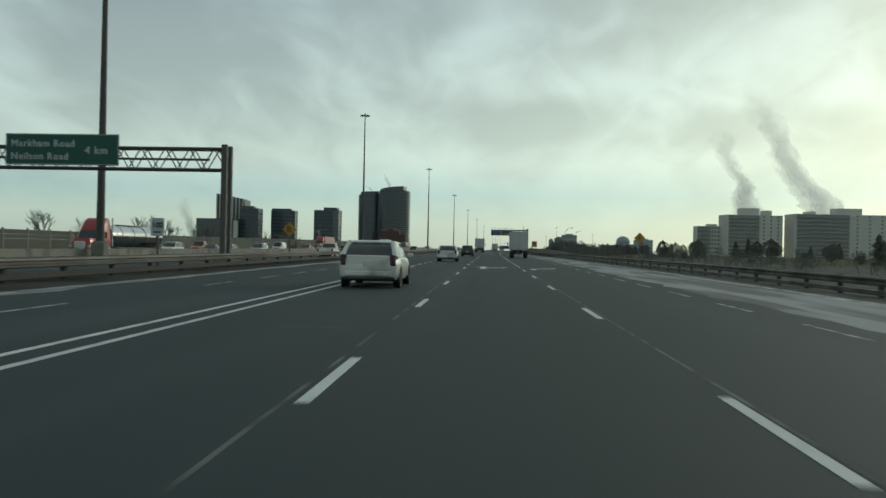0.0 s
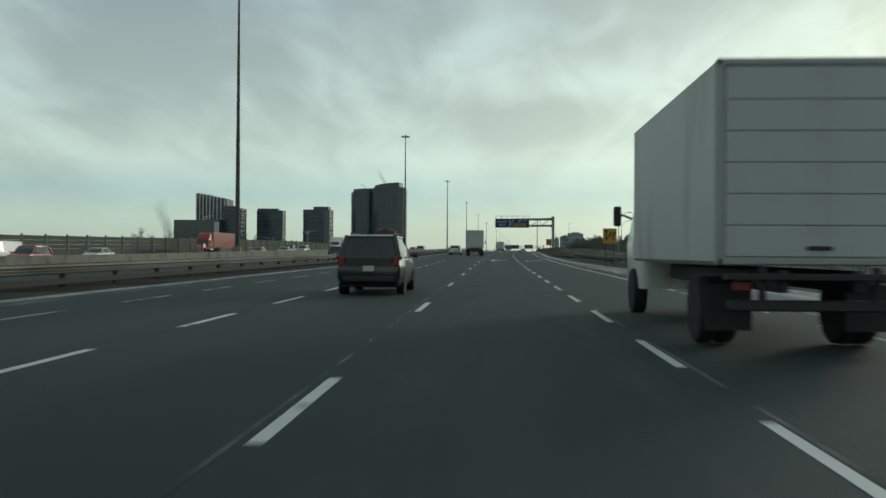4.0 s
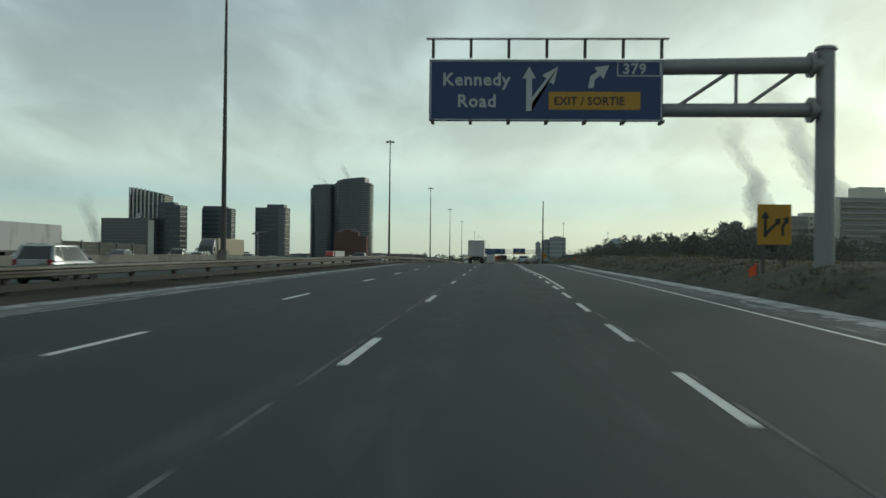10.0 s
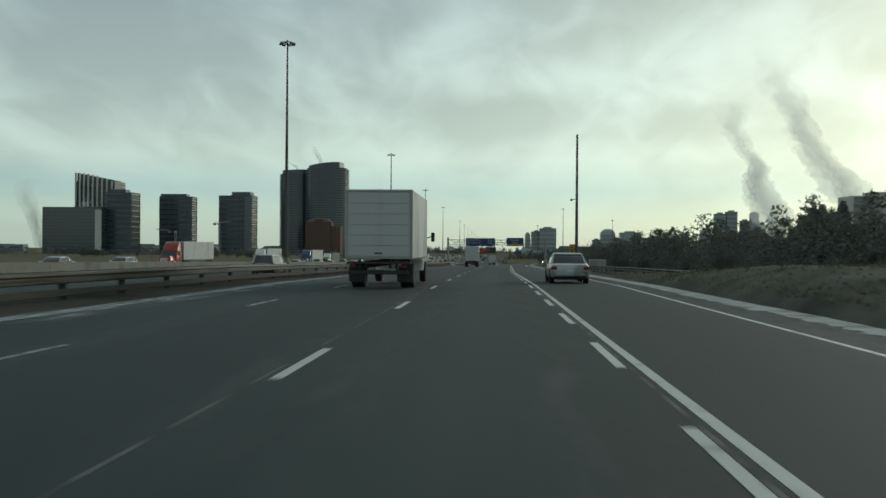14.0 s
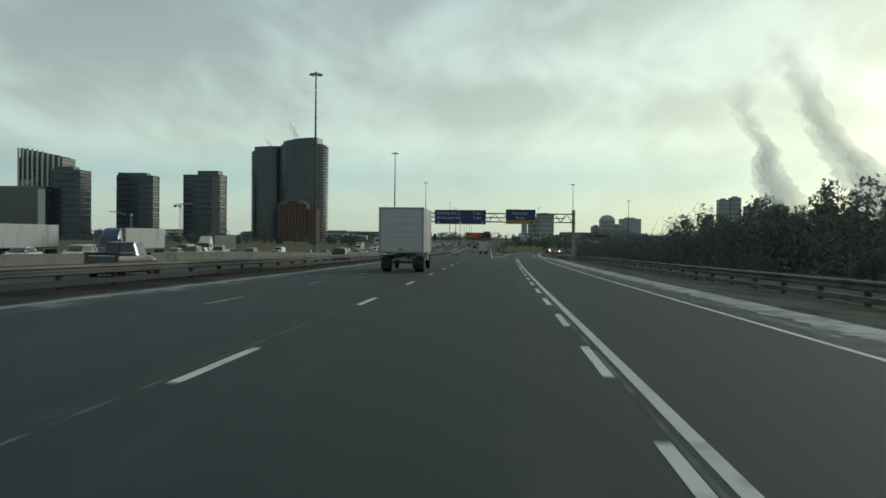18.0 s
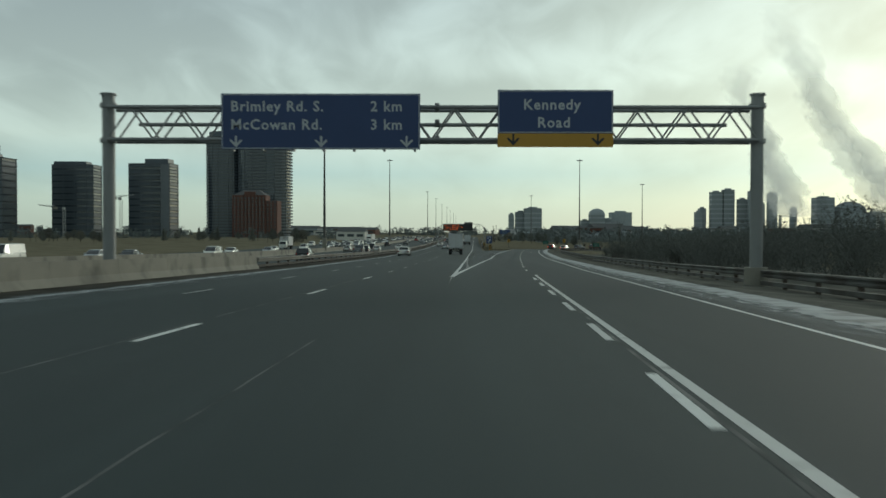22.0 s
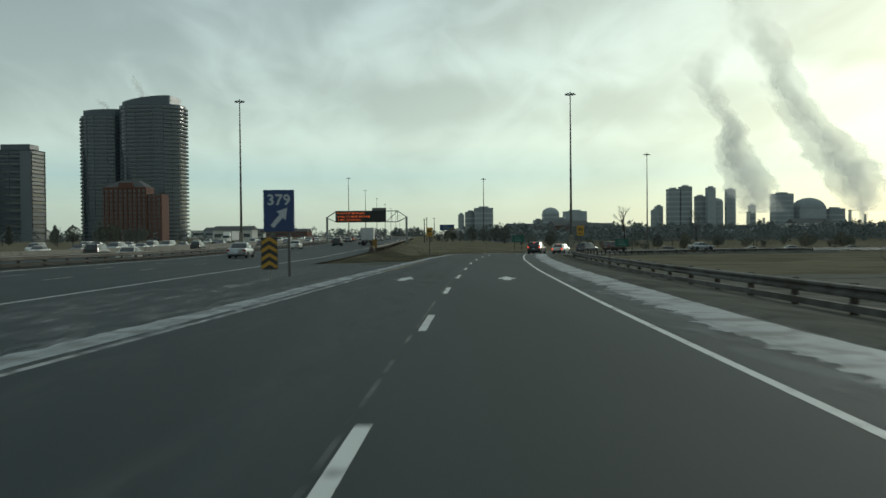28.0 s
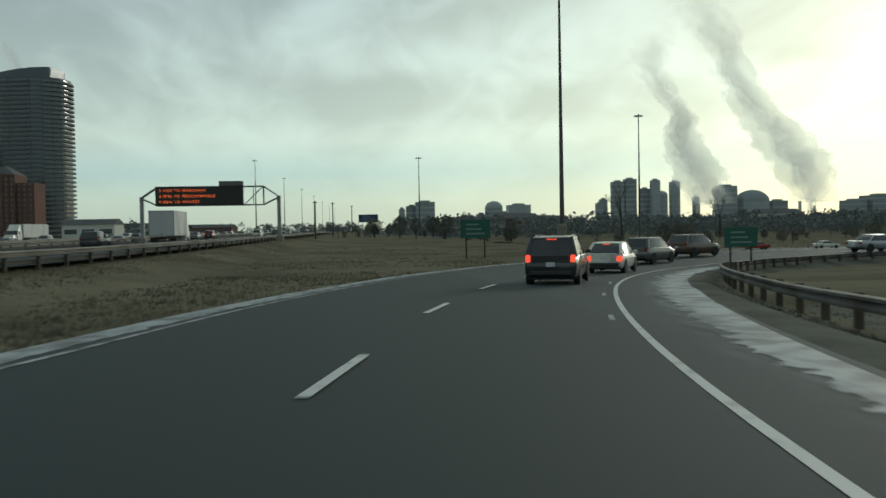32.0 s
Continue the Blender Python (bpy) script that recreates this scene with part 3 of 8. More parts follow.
part("gore_line", ribbon(lambda y: GL(y) - 0.09, lambda y: LE(y) + 0.15, 642, 651.5, 0.5, 0.0035), PAINT, road, "painted point where two lines join")
gore_streak = lambda y: float(np.interp(y, [630, 642, 662, 668, 677, 694, 714], [9.5, 9.72, 10.72, 10.93, 11.03, 11.30, 11.8]))
part("worn_line", ribbon(lambda y: gore_streak(y) - 0.07, lambda y: gore_streak(y) + 0.06, 663, 716, 0.2, 0.0045, rag=0.10, seed=31, fringe=0.12), PAINT_OLD, road, "worn remnant of an old painted line")
part("worn_line", ribbon(lambda y: gore_streak(y) - 0.005, lambda y: gore_streak(y) + 0.01, 633, 641.7, 0.1, 0.003, rag=0.035, seed=33, fringe=0.06), PAINT_OLD, road, "worn remnant of an old painted line")
for y0, x0, x1 in ((14.0, -6, -2), (161.5, -8, 3.5), (309.5, -5, 2), (402, -3, 2), (549.3, 2, 9), (579.5, 5, 10), (471.5, 1, 7), (696.0, 11.5, 14)):
    part("crack", ([(x0 + (x1 - x0) * i / 24, y0 + 0.25 * noise.noise((i * 0.4, y0, 0)) + k * 0.04 * (1 + noise.noise((i * 1.3, y0, 4))), gz(y0) + 0.003) for i in range(25) for k in (0, 1)],
                   [(2 * i, 2 * i + 2, 2 * i + 3, 2 * i + 1) for i in range(24)]), SEAM, road)

dash_me = mesh("lane_dash", box(0, 1.5, 0, 0.125, 3.0, 0.008), PAINT)
wide_me = mesh("lane_dash", box(0, 1.45, 0, 0.12, 2.9, 0.008), PAINT)
old_me = mesh("lane_dash", box(0, 1.5, 0, 0.10, 3.0, 0.008), PAINT_OLD)


def dashes(f, me, first, gap, y1, parent, dz=0.0):
    y = first
    while y < y1:
        at(part("lane_dash", me, None, parent), on_line(f, y, dz + 0.001))
        y += gap


def dash_row(f, me, long, anchors, parent):
    """Dashes whose far ends run through anchors (number in the row, y)."""
    ks, ys = [a[0] for a in anchors], [a[1] for a in anchors]
    for k in range(ks[0], ks[-1] + 1):
        at(part("lane_dash", me, None, parent), on_line(f, float(np.interp(k, ks, ys)) - long, 0.001))


dash_row(L1, dash_me, 3.0, [(-4, -37.7), (0, 10.3), (3, 46.3), (4, 58.6), (5, 70.9), (7, 95.9), (8, 107.9), (13, 170.1), (16, 207.3), (18, 230.6), (20, 254.1), (21, 264.7), (23, 286.3), (25, 310.4),
                            (27, 334.0), (28, 346.0), (32, 394.2), (38, 465.8), (39, 478.3), (41, 502.2), (43, 526.3), (46, 562.9), (48, 587.8), (50, 614.7), (52, 641.9)], road)
dash_row(L1, old_me, 3.0, [(0, 653.9), (30, 1013.9)], road)
dash_row(L2, dash_me, 3.0, [(0, 61.9), (3, 79.8), (6, 98.4), (8, 110.0), (17, 166.1), (19, 178.5), (22, 199.0)], road)
dash_row(L2, dash_me, 3.0, [(0, 216.1), (2, 240.6), (3, 252.9), (6, 286.7), (7, 298.5), (8, 312.0), (11, 345.8)], road)
dash_row(L2, old_me, 3.0, [(0, 357.0), (3, 394.3), (4, 406.5), (10, 477.3), (11, 490.5), (13, 514.0), (17, 561.8), (18, 573.0), (19, 586.9), (20, 598.3), (22, 628.2), (24, 655.9), (28, 705.8), (50, 970.0)], road)
dash_row(L3, old_me, 3.0, [(-4, -30.2), (0, 17.8), (1, 29.7), (2, 36.5), (9, 75.1), (10, 81.3), (11, 86.7), (13, 100.2), (15, 111.6), (26, 175.5), (28, 188.4), (32, 212.8), (33, 219.0), (39, 255.0)], road)
dash_row(R1, dash_me, 3.0, [(-3, -28.0), (0, 8.2), (1, 20.2), (2, 32.0), (3, 43.3), (4, 55.0)], road)
dash_row(R1, wide_me, 2.9, [(0, 64.9), (2, 76.9), (5, 94.6), (7, 106.2), (16, 161.0), (18, 172.6), (19, 178.8), (21, 190.7), (23, 202.8), (25, 214.4), (28, 231.9), (30, 243.9), (32, 254.6), (34, 266.8),
                            (37, 283.1), (39, 295.5), (42, 311.8), (43, 318.7), (46, 335.1), (48, 347.4), (51, 365.0), (52, 371.2), (55, 388.9), (57, 401.9), (67, 460.9), (69, 473.2), (70, 479.4),
                            (73, 496.8), (75, 509.0), (78, 526.9), (79, 533.0), (82, 551.3), (84, 562.7), (87, 582.1), (89, 593.3), (92, 608.6), (94, 621.4), (96, 634.7), (97, 641.3)], road)
dash_row(R1, dash_me, 3.0, [(-1, 658.4), (0, 668.0), (2, 687.4), (4, 707.0), (5, 716.5), (7, 735.5), (12, 785.4), (13, 795.0), (14, 804.5), (15, 815.5), (16, 825.7), (17, 836.6), (18, 844.8)], ramp_road)
dash_row(RE, old_me, 3.0, [(-9, -38.2), (0, 17.1), (9, 72.7), (12, 91.2), (20, 139.5)], road)
for s in [2.8, 11.4, 20.9, 30.3] + [39.6 + 9.2 * k for k in range(9)]:
    off = float(np.interp(s, [0, 10, 20, 35], [3.25, 3.6, 3.9, 4.15]))
    x, y, h = ramp_at(s, off)
    at(part("lane_dash", dash_me, None, ramp_road), pose(x, y, ramp_z(s, off) + 0.016, -1.2, 0, -h))
for s in (19.0, 27.0, 34.5):
    x, y, h = ramp_at(s, 0.32)
    at(part("lane_dash", old_me, None, ramp_road), pose(x, y, ramp_z(s + 1.5, 0.32) + 0.012, 0, 0, -h) @ Matrix.Scale(0.55, 4, (0, 1, 0)))
tagged(part("road_far", ([(60 + 20 * i, 996 + 0.02 * (20 * i) + w, hollow(60 + 20 * i, 1000, -5.0) + 0.12) for i in range(16) for w in (0, 13)], [(2 * i, 2 * i + 2, 2 * i + 3, 2 * i + 1) for i in range(15)]), ASPHALT), "asphalt side road crossing the low land beyond the ramp", "road", kind="structure")
for off in (-16.2, -19.9, -23.6):
    dashes(lambda y: L1(y) + off, old_me, 0.0, 24.0, 1000, express, -0.35)


def arrow_shape(kind, s=1.0):
    """Painted arrow on the road, tip up, in metres."""
    if kind == "straight":
        poly = [(-0.15, 0), (0.15, 0), (0.15, 1.2), (0.37, 1.0), (0, 3.26), (-0.37, 1.0), (-0.15, 1.2)]
        return [(x * s, y * s, 0) for x, y in poly], [tuple(range(len(poly)))]
    b = [(0.17, 1.04), (0.22, 1.36), (0.32, 1.66), (1.18, 3.13), (1.44, 2.78), (1.76, 4.46), (0.41, 3.39), (0.81, 3.31), (0.20, 2.21)]
    if kind == "fork":
        a = [(-0.17, -0.5), (0.17, -0.5), (0.17, 1.04), (0.20, 2.21), (0.17, 4.38), (0.59, 4.23), (0, 6.5), (-0.58, 4.23), (-0.18, 4.42)]
    else:
        a = [(-0.17, -0.5), (0.17, -0.5), (0.17, 1.04), (0.20, 2.21), (0.0, 1.9), (-0.17, 1.3)]
    V = [(x * s, y * s, 0) for x, y in a + b]
    return V, [tuple(range(len(a))), tuple(range(len(a), len(a) + len(b)))]


def laid(geo, x, y, turn):
    """A flat marking laid on the road's slope."""
    m = pose(x, y, 0, 0, 0, turn)
    V = [m @ Vector(v) for v in geo[0]]
    return [(v.x, v.y, gz(v.y) + 0.0065) for v in V], geo[1]


for kind, x, y, turn in (("fork", -1.03, 56.07, 0.3), ("bend", 2.2, 56.1, 0.3), ("fork", -2.22, 199.35, 0.0), ("bend", 1.17, 199.28, 0.0)):
    part("arrow_marking", laid(arrow_shape(kind), x, y, turn), PAINT, road)
for x, y, h, s in ((22.92, 790.33, -6.9, 1.0), (26.70, 789.83, -5.3, 1.0)):
    part("arrow_marking", laid(arrow_shape("straight", s), x, y, h), PAINT, ramp_road)


# bare earth beside the shoulders
BANK = ((0.0, -0.12), (0.2, 0.08), (0.45, 0.24), (0.8, 0.42), (1.3, 0.62), (2.1, 0.84), (3.2, 0.96), (5.5, 1.0), (9.0, 0.9), (13.0, 0.5), (17.0, -0.6))


def bank_z(u, y):
    """Height of the low bank along the right shoulder, u metres beyond the snow."""
    k = max(0.0, min(1.0, (y - 232) / 30.0, (442 - y) / 26.0))
    n1, n2, n3 = noise.noise((y * 0.07, u * 0.3, 3.0)), noise.noise((y * 0.5, u * 0.9, 7.0)), noise.noise((y * 1.7, u * 2.6, 1.0))
    return gz(y) + float(np.interp(u, [p[0] for p in BANK], [p[1] for p in BANK])) * k + (0.13 * n1 + 0.10 * n2 + 0.06 * n3) * min(1.0, 2.5 * u)


def earth_bank():
    """A low bank of bare soil and dead grass along the right shoulder."""
    V, F = [], []
    us = [0.0, 0.2, 0.45, 0.8, 1.15, 1.5, 1.9, 2.4, 3.2, 4.2, 5.5, 7.2, 9.0, 11.0, 13.0, 17.0]
    w, ys = len(us), np.arange(234, 441, 0.6)
    for y in ys:
        for u in us:
            V.append((SNOW_OUT(y) + 0.15 + u + 0.10 * noise.noise((y * 0.6, u, 2.0)), y, bank_z(u, y)))
    for i in range(len(ys) - 1):
        for j in range(w - 1):
            F.append((i * w + j, i * w + j + 1, (i + 1) * w + j + 1, (i + 1) * w + j))
    return tagged(part("ground_bank", (V, F), SOIL, smooth=60), "low bank of bare brown soil beside the shoulder", "earth bank", kind="structure")


earth_bank()


def verge_soil(y0, y1, wide):
    V, F, w = [], [], 22
    ys = np.arange(y0, y1, 2.5)
    for y in ys:
        a, b = SNOW_OUT(y) - 0.1, RAIL_R(y) + wide + 3.0 * noise.noise((y * 0.1, 2.0, 0.0))
        for k in range(w):
            x = a + (b - a) * (k / (w - 1)) ** 1.7
            V.append((x, y, gz(y) - 0.05 - verge_drop(x - RAIL_R(y), y) + 0.05 * noise.noise((x * 0.8, y * 0.8, 5.0)) + 0.09 * math.exp(-((x - SNOW_OUT(y) - 0.55) / 0.35) ** 2) - (0.3 if k == w - 1 else 0.0)))
    for i in range(len(ys) - 1):
        for k in range(w - 1):
            F.append((i * w + k, i * w + k + 1, (i + 1) * w + k + 1, (i + 1) * w + k))
    return tagged(part("ground_verge", (V, F), SOIL, smooth=60), "bare dark soil and dead grass under the guard rail", "ground", kind="structure")


verge_soil(-60, 240, 48.0)
verge_soil(436, 812, 24.0)
verge_soil(809.5, 848, 4.0)
def ramp_verge():
    """Bare soil from the snow down to the ramp's guard rail and a little past it."""
    V, F, w = [], [], 11
    ss = np.arange(-8.0, 112, 1.2)
    for s in ss:
        for k in range(w):
            o = 1.9 + 5.4 * k / (w - 1)
            x, y, h = ramp_at(max(s, 0.0), -o)
            if s < 0:
                x, y = x + s * math.sin(radians(h)), y + s * math.cos(radians(h))
            bump = 0.05 * noise.noise((x * 0.9, y * 0.9, 1.0)) + 0.07 * math.exp(-((o - 2.7) / 0.35) ** 2)
            V.append((x, y, ramp_z(max(s, 0.0), -2.7) - 0.03 + bump - 0.42 * min(max((o - 2.9) / 1.8, 0.0), 1.0) - (0.5 if k == w - 1 else 0.0)))
    for i in range(len(ss) - 1):
        for k in range(w - 1):
            F.append((i * w + k, i * w + k + 1, (i + 1) * w + k + 1, (i + 1) * w + k))
    return tagged(part("ground_ramp_verge", (V, F), SOIL, smooth=60), "bare dark soil between the ramp and its guard rail", "ground", kind="structure")


ramp_verge()
def film(f, width, y0, y1, parent, step=2.0, dz=0.004, material=None, ramp=False):
    """A strip of salt film on the road, strongest along its middle."""
    V, F, fade = [], [], []
    ys = [y0] + [k * step for k in range(int(math.floor(y0 / step)) + 1, int(math.ceil(y1 / step)))] + [y1]
    n = len(ys) - 1
    for i in range(n + 1):
        y = ys[i]
        end = min(1.0, 3.0 * i / n, 3.0 * (n - i) / n)
        for k in range(5):
            o = f(y) + width * (k / 4 - 0.5)
            if ramp:
                x, v, h = ramp_at(y, -o)
                V.append((x, v, ramp_z(y, -o) + dz))
            else:
                V.append((o, y, gz(y) + dz))
            fade.append(end * (0.0, 0.75, 1.0, 0.75, 0.0)[k])
    for i in range(n):
        for k in range(4):
            q = i * 5 + k
            F.append((q, q + 1, q + 6, q + 5))
    me = mesh("salt_film", (V, F), material or SALTFILM)
    lay = me.uv_layers.new(name="UVMap")
    for lp in me.loops:
        lay.data[lp.index].uv = (fade[lp.vertex_index], 0.0)
    ob = new("salt_film", me)
    ob.parent = parent
    return tagged(ob, "thin pale film of road salt")


for f, w, y0, y1 in ((lambda y: L1(y) + 0.9, 1.2, -20, 640), (lambda y: R1(y) - 0.8, 1.2, -20, 640), (lambda y: R1(y) + 0.1, 0.9, 60, 300),
                     (lambda y: L1(y) - 0.3, 0.8, 100, 640), (lambda y: L2(y), 1.4, 60, 640), (lambda y: GL(y) + 0.55, 1.0, 648, 780), (lambda y: LE(y) - 0.5, 1.2, 690, 800), (lambda y: LE(y) + 1.0, 1.2, 690, 845),
                     (lambda y: R1(y) - 1.0, 1.1, 660, 845), (lambda y: RE(y) + 0.9, 1.6, 200, 845)):
    film(f, w, y0, y1, road)
film(lambda y: 7.27 + 0.007 * (y - 549), 0.45, 500, 615, road)
film(lambda y: (GL(y) + LE(y)) / 2, 5.5, 728, 822, road, 1.0, 0.004, SALTPATCH)
film(lambda y: LE(y) - 0.9, 1.6, 700, 815, road, 1.0, 0.0055, SALTPATCH)
film(lambda y: GL(y) + 0.9, 1.2, 690, 800, road, 1.0, 0.0055, SALTPATCH)
film(lambda y: -2.2, 1.0, 251, 266, road, 1.0, 0.005, SALTPATCH)
film(lambda y: 0.0, 0.9, 250, 263, road, 1.0, 0.005, SALTPATCH)
snow_in = lambda y: SNOW_OUT(y) - float(np.interp(y, [0, 130, 200, 300, 500, 650, 846], [0.5, 0.5, 0.8, 1.2, 1.3, 1.5, 1.25]))
film(lambda y: snow_in(y) - 0.05, 1.2, -20, 420, road, 1.0, 0.009, SNOWFILM)
film(lambda y: snow_in(y) + 0.1, 1.5, 420, 846, road, 1.0, 0.009, SNOWFILM)
film(lambda s: float(np.interp(s, [0, 12, 30], [1.0, 0.95, 1.1])) + 0.1, 1.0, 0, 100, ramp_road, 1.0, 0.009, SNOWFILM, True)
film(lambda y: LE(y) - 0.3, 1.0, 740, 846, ramp_road, 1.0, 0.009, SNOWFILM)
film(lambda s: -RAMP_W(s) - 0.3, 0.9, 0, 100, ramp_road, 1.0, 0.009, SNOWFILM, True)
film(lambda y: RAIL_L(y) + 2.6, 2.0, -40, 1000, road, 2.0, 0.009, SNOWFILM)
for y0, x0 in ((806.5, 28.2), (812.0, 24.6)):
    part("scrape_mark", ([(x0 + 0.32 * i + 0.05 * noise.noise((i * 1.0, y0, 0)), y0 + 0.12 * i + 0.2 * noise.noise((i * 0.7, y0, 5)) + 0.05 * k, gz(y0 + 0.12 * i) + 0.004) for i in range(7) for k in (0, 1)],
                         [(2 * i, 2 * i + 2, 2 * i + 3, 2 * i + 1) for i in range(6)]), SEAM, road)


def grass_tufts(name, spots, seed):
    """Short dry blades standing out of the verge; spots give (x, y, z) at random."""
    r = random.Random(seed)
    V, F = [], []
    for x, y, z, tall in spots(r):
        for b in range(4):
            a, h = r.uniform(0, 6.283), tall * r.uniform(0.5, 1.2)
            bx, by, w = x + r.gauss(0, 0.12), y + r.gauss(0, 0.12), 0.03 + 0.05 * h
            i = len(V)
            V += [(bx - w * math.cos(a), by - w * math.sin(a), z), (bx + w * math.cos(a), by + w * math.sin(a), z), (bx + r.gauss(0, 0.4) * h, by + r.gauss(0, 0.4) * h, z + h)]
            F.append((i, i + 1, i + 2))
    return tagged(part(name, (V, F), GRASSBLADE), "dry brown winter grass along the verge", "grass", kind="stuff")


def verge_spots(r):
    for k in range(17000):
        y = r.uniform(-10, 846)
        off = SNOW_OUT(y) - RAIL_R(y) + 0.5 + (11 * r.random() ** 1.3)
        z = gz(y) - 0.14 - verge_drop(off, y)
        if 240 < y < 430 and off < 2.5:
            continue
        yield RAIL_R(y) + off, y, z - 0.02, 0.11 + 0.07 * noise.noise((y * 0.2, off * 0.3, 1.0))


def gore_spots(r):
    ramp_left = [ramp_at(s, RAMP_W(s) + 1.5)[:2] for s in range(0, 90)]
    for k in range(14000):
        y = 812 + 190 * r.random() ** 1.7
        lo = GL(y) + 3.2
        if y < 846:
            hi = LE(y) - 0.95
        else:
            hi = 30 + 1.3 * (y - 846)
            d = min((a for a, b in ramp_left if abs(b - y) < 1.2), default=hi)
            hi = min(hi, d)
        x = r.uniform(lo, max(lo + 0.1, hi))
        k2 = min(1.0, (x - GL(y) - 3) / 5.0) if y > 838 else 0
        low = ramp_low(x, y)
        z = gz(y) - 0.14
        z = min(z, z + (low - z) * k2)
        yield x, y, z - 0.02, 0.14 + 0.09 * noise.noise((y * 0.2, x * 0.3, 4.0))


def bank_spots(r):
    for k in range(9000):
        y, u = r.uniform(236, 440), 0.5 + 9.0 * r.random() ** 1.5
        yield SNOW_OUT(y) + 0.15 + u, y, bank_z(u, y) - 0.03, 0.13 + 0.08 * noise.noise((y * 0.2, u * 0.3, 6.0))


def ramp_spots(r):
    for k in range(2600):
        s, o = 70 * r.random(), 3.2 + 4.0 * r.random()
        x, y, h = ramp_at(s, -o)
        yield x, y, ramp_z(s, -2.7) - 0.08 - 0.42 * min(max((o - 2.9) / 1.8, 0.0), 1.0), 0.10 + 0.05 * noise.noise((y * 0.2, x * 0.3, 6.0))


grass_tufts("verge_grass", bank_spots, 63)
grass_tufts("verge_grass", ramp_spots, 64)
grass_tufts("verge_grass", verge_spots, 61)
grass_tufts("verge_grass", gore_spots, 62)

# ---- barriers along the roads ----
def w_beam(pts, z_of, sign=1, top=0.76, tall=0.32):
    """The corrugated steel beam of a guard rail along points; sign tells the side it bulges to."""
    prof = [(0.0, 0.0), (0.08, 0.03), (0.085, 0.09), (0.015, 0.14), (0.015, 0.18), (0.085, 0.23), (0.08, 0.29), (0.0, 0.32)]
    prof = prof + [(-0.012 + u * 0.9 - 0.02, v) for u, v in prof[::-1]]
    rings = []
    for i, (x, y) in enumerate(pts):
        a, b = pts[max(i - 1, 0)], pts[min(i + 1, len(pts) - 1)]
        t = Vector((b[0] - a[0], b[1] - a[1])).normalized()
        nx, ny = t.y * sign, -t.x * sign
        z = z_of(x, y) + top - tall
        rings.append([(x + nx * u, y + ny * u, z + v) for u, v in prof])
    return loft(rings)


def guard_rail(label, f, y0, y1, z_of, sign, spacing=3.81, double=True, pts=None, steel=None, joined=False, rub=True):
    g = thing("guard_rail", label, "guard rail", "guard rails", kind="structure")
    if pts is None:
        pts = [(f(y), y) for y in np.arange(y0, y1, 3.81)]
    part("beam", w_beam(pts, z_of, sign), steel or STEEL, g, "grey galvanised corrugated beam", smooth=50)
    if double:
        part("beam", w_beam([(x - sign * 0.42, y) for x, y in pts], z_of, -sign), steel or STEEL, g, "grey galvanised corrugated beam", smooth=50)
    if rub:
        part("rub_rail", loft([[(x + sign * u, y, z_of(x, y) + v) for u, v in ((0.0, 0.10), (0.07, 0.12), (0.07, 0.28), (0.0, 0.30), (-0.04, 0.28), (-0.04, 0.12))] for x, y in pts]), steel or RUSTY, g, "lower rub rail", smooth=50)
    post_me = mesh("post", join(box(0, 0, 0.30, 0.15, 0.2, 0.95, 0.01), box(0, 0, 0.6, 0.34 if double else 0.2, 0.16, 0.30, 0.01)), POSTWOOD)
    far = []
    for i in range(0, len(pts)):
        x, y = pts[i]
        a, b = pts[max(i - 1, 0)], pts[min(i + 1, len(pts) - 1)]
        r = -math.degrees(math.atan2(b[0] - a[0], b[1] - a[1]))
        m = pose(x - sign * 0.2, y, z_of(x, y), 0, 0, r)
        if joined:
            far.append(moved(box(0, 0, 0.30, 0.15, 0.2, 0.95), m))
        else:
            at(part("post", post_me, None, g), m)
    if far:
        part("post_row", join(*far), POSTWOOD, g)
    return g


flat_z = lambda x, y: gz(y)
guard_rail("long steel guard rail on timber posts beside the salted shoulder", RAIL_L, -40, 617, flat_z, 1)
guard_rail("long steel guard rail on timber posts beside the salted shoulder", RAIL_L, 659, 1180, flat_z, 1, joined=True)
verge_z = lambda x, y: gz(y) - float(np.interp(y, [600, 700, 800], [0.2, 0.34, 0.5]))
guard_rail("steel guard rail on timber posts along the grassy verge", RAIL_R, 425, 846, verge_z, -1, double=False, steel=GRIMY)
guard_rail("steel guard rail on timber posts along the dark verge", RAIL_R, -40, 236, verge_z, -1, double=False, steel=GRIMY)
ramp_pts = [(RAIL_R(844.1), 844.1)] + [ramp_at(s, -float(np.interp(s, [0, 20, 35, 48], [4.9, 4.6, 4.0, 3.4])))[:2] for s in np.arange(0.5, 108, 2.2)]


def ramp_rail_z(x, y):
    k = min(1.0, max(0.0, (y - 844.1) / 14.0))
    return (1 - k) * verge_z(x, y) + k * (ramp_low(x, y) + 0.02)


guard_rail("curved steel guard rail inside the exit ramp", None, 0, 0, ramp_rail_z, -1, pts=ramp_pts, steel=GRIMY, double=False, rub=False)
gore_pts = [(GL(y) + 3.0 + 0.004 * (y - 866), y) for y in np.arange(866, 1140, 3.81)]
guard_rail("steel guard rail on posts beside the motorway beyond the gore", None, 0, 0, flat_z, -1, pts=gore_pts, joined=True)


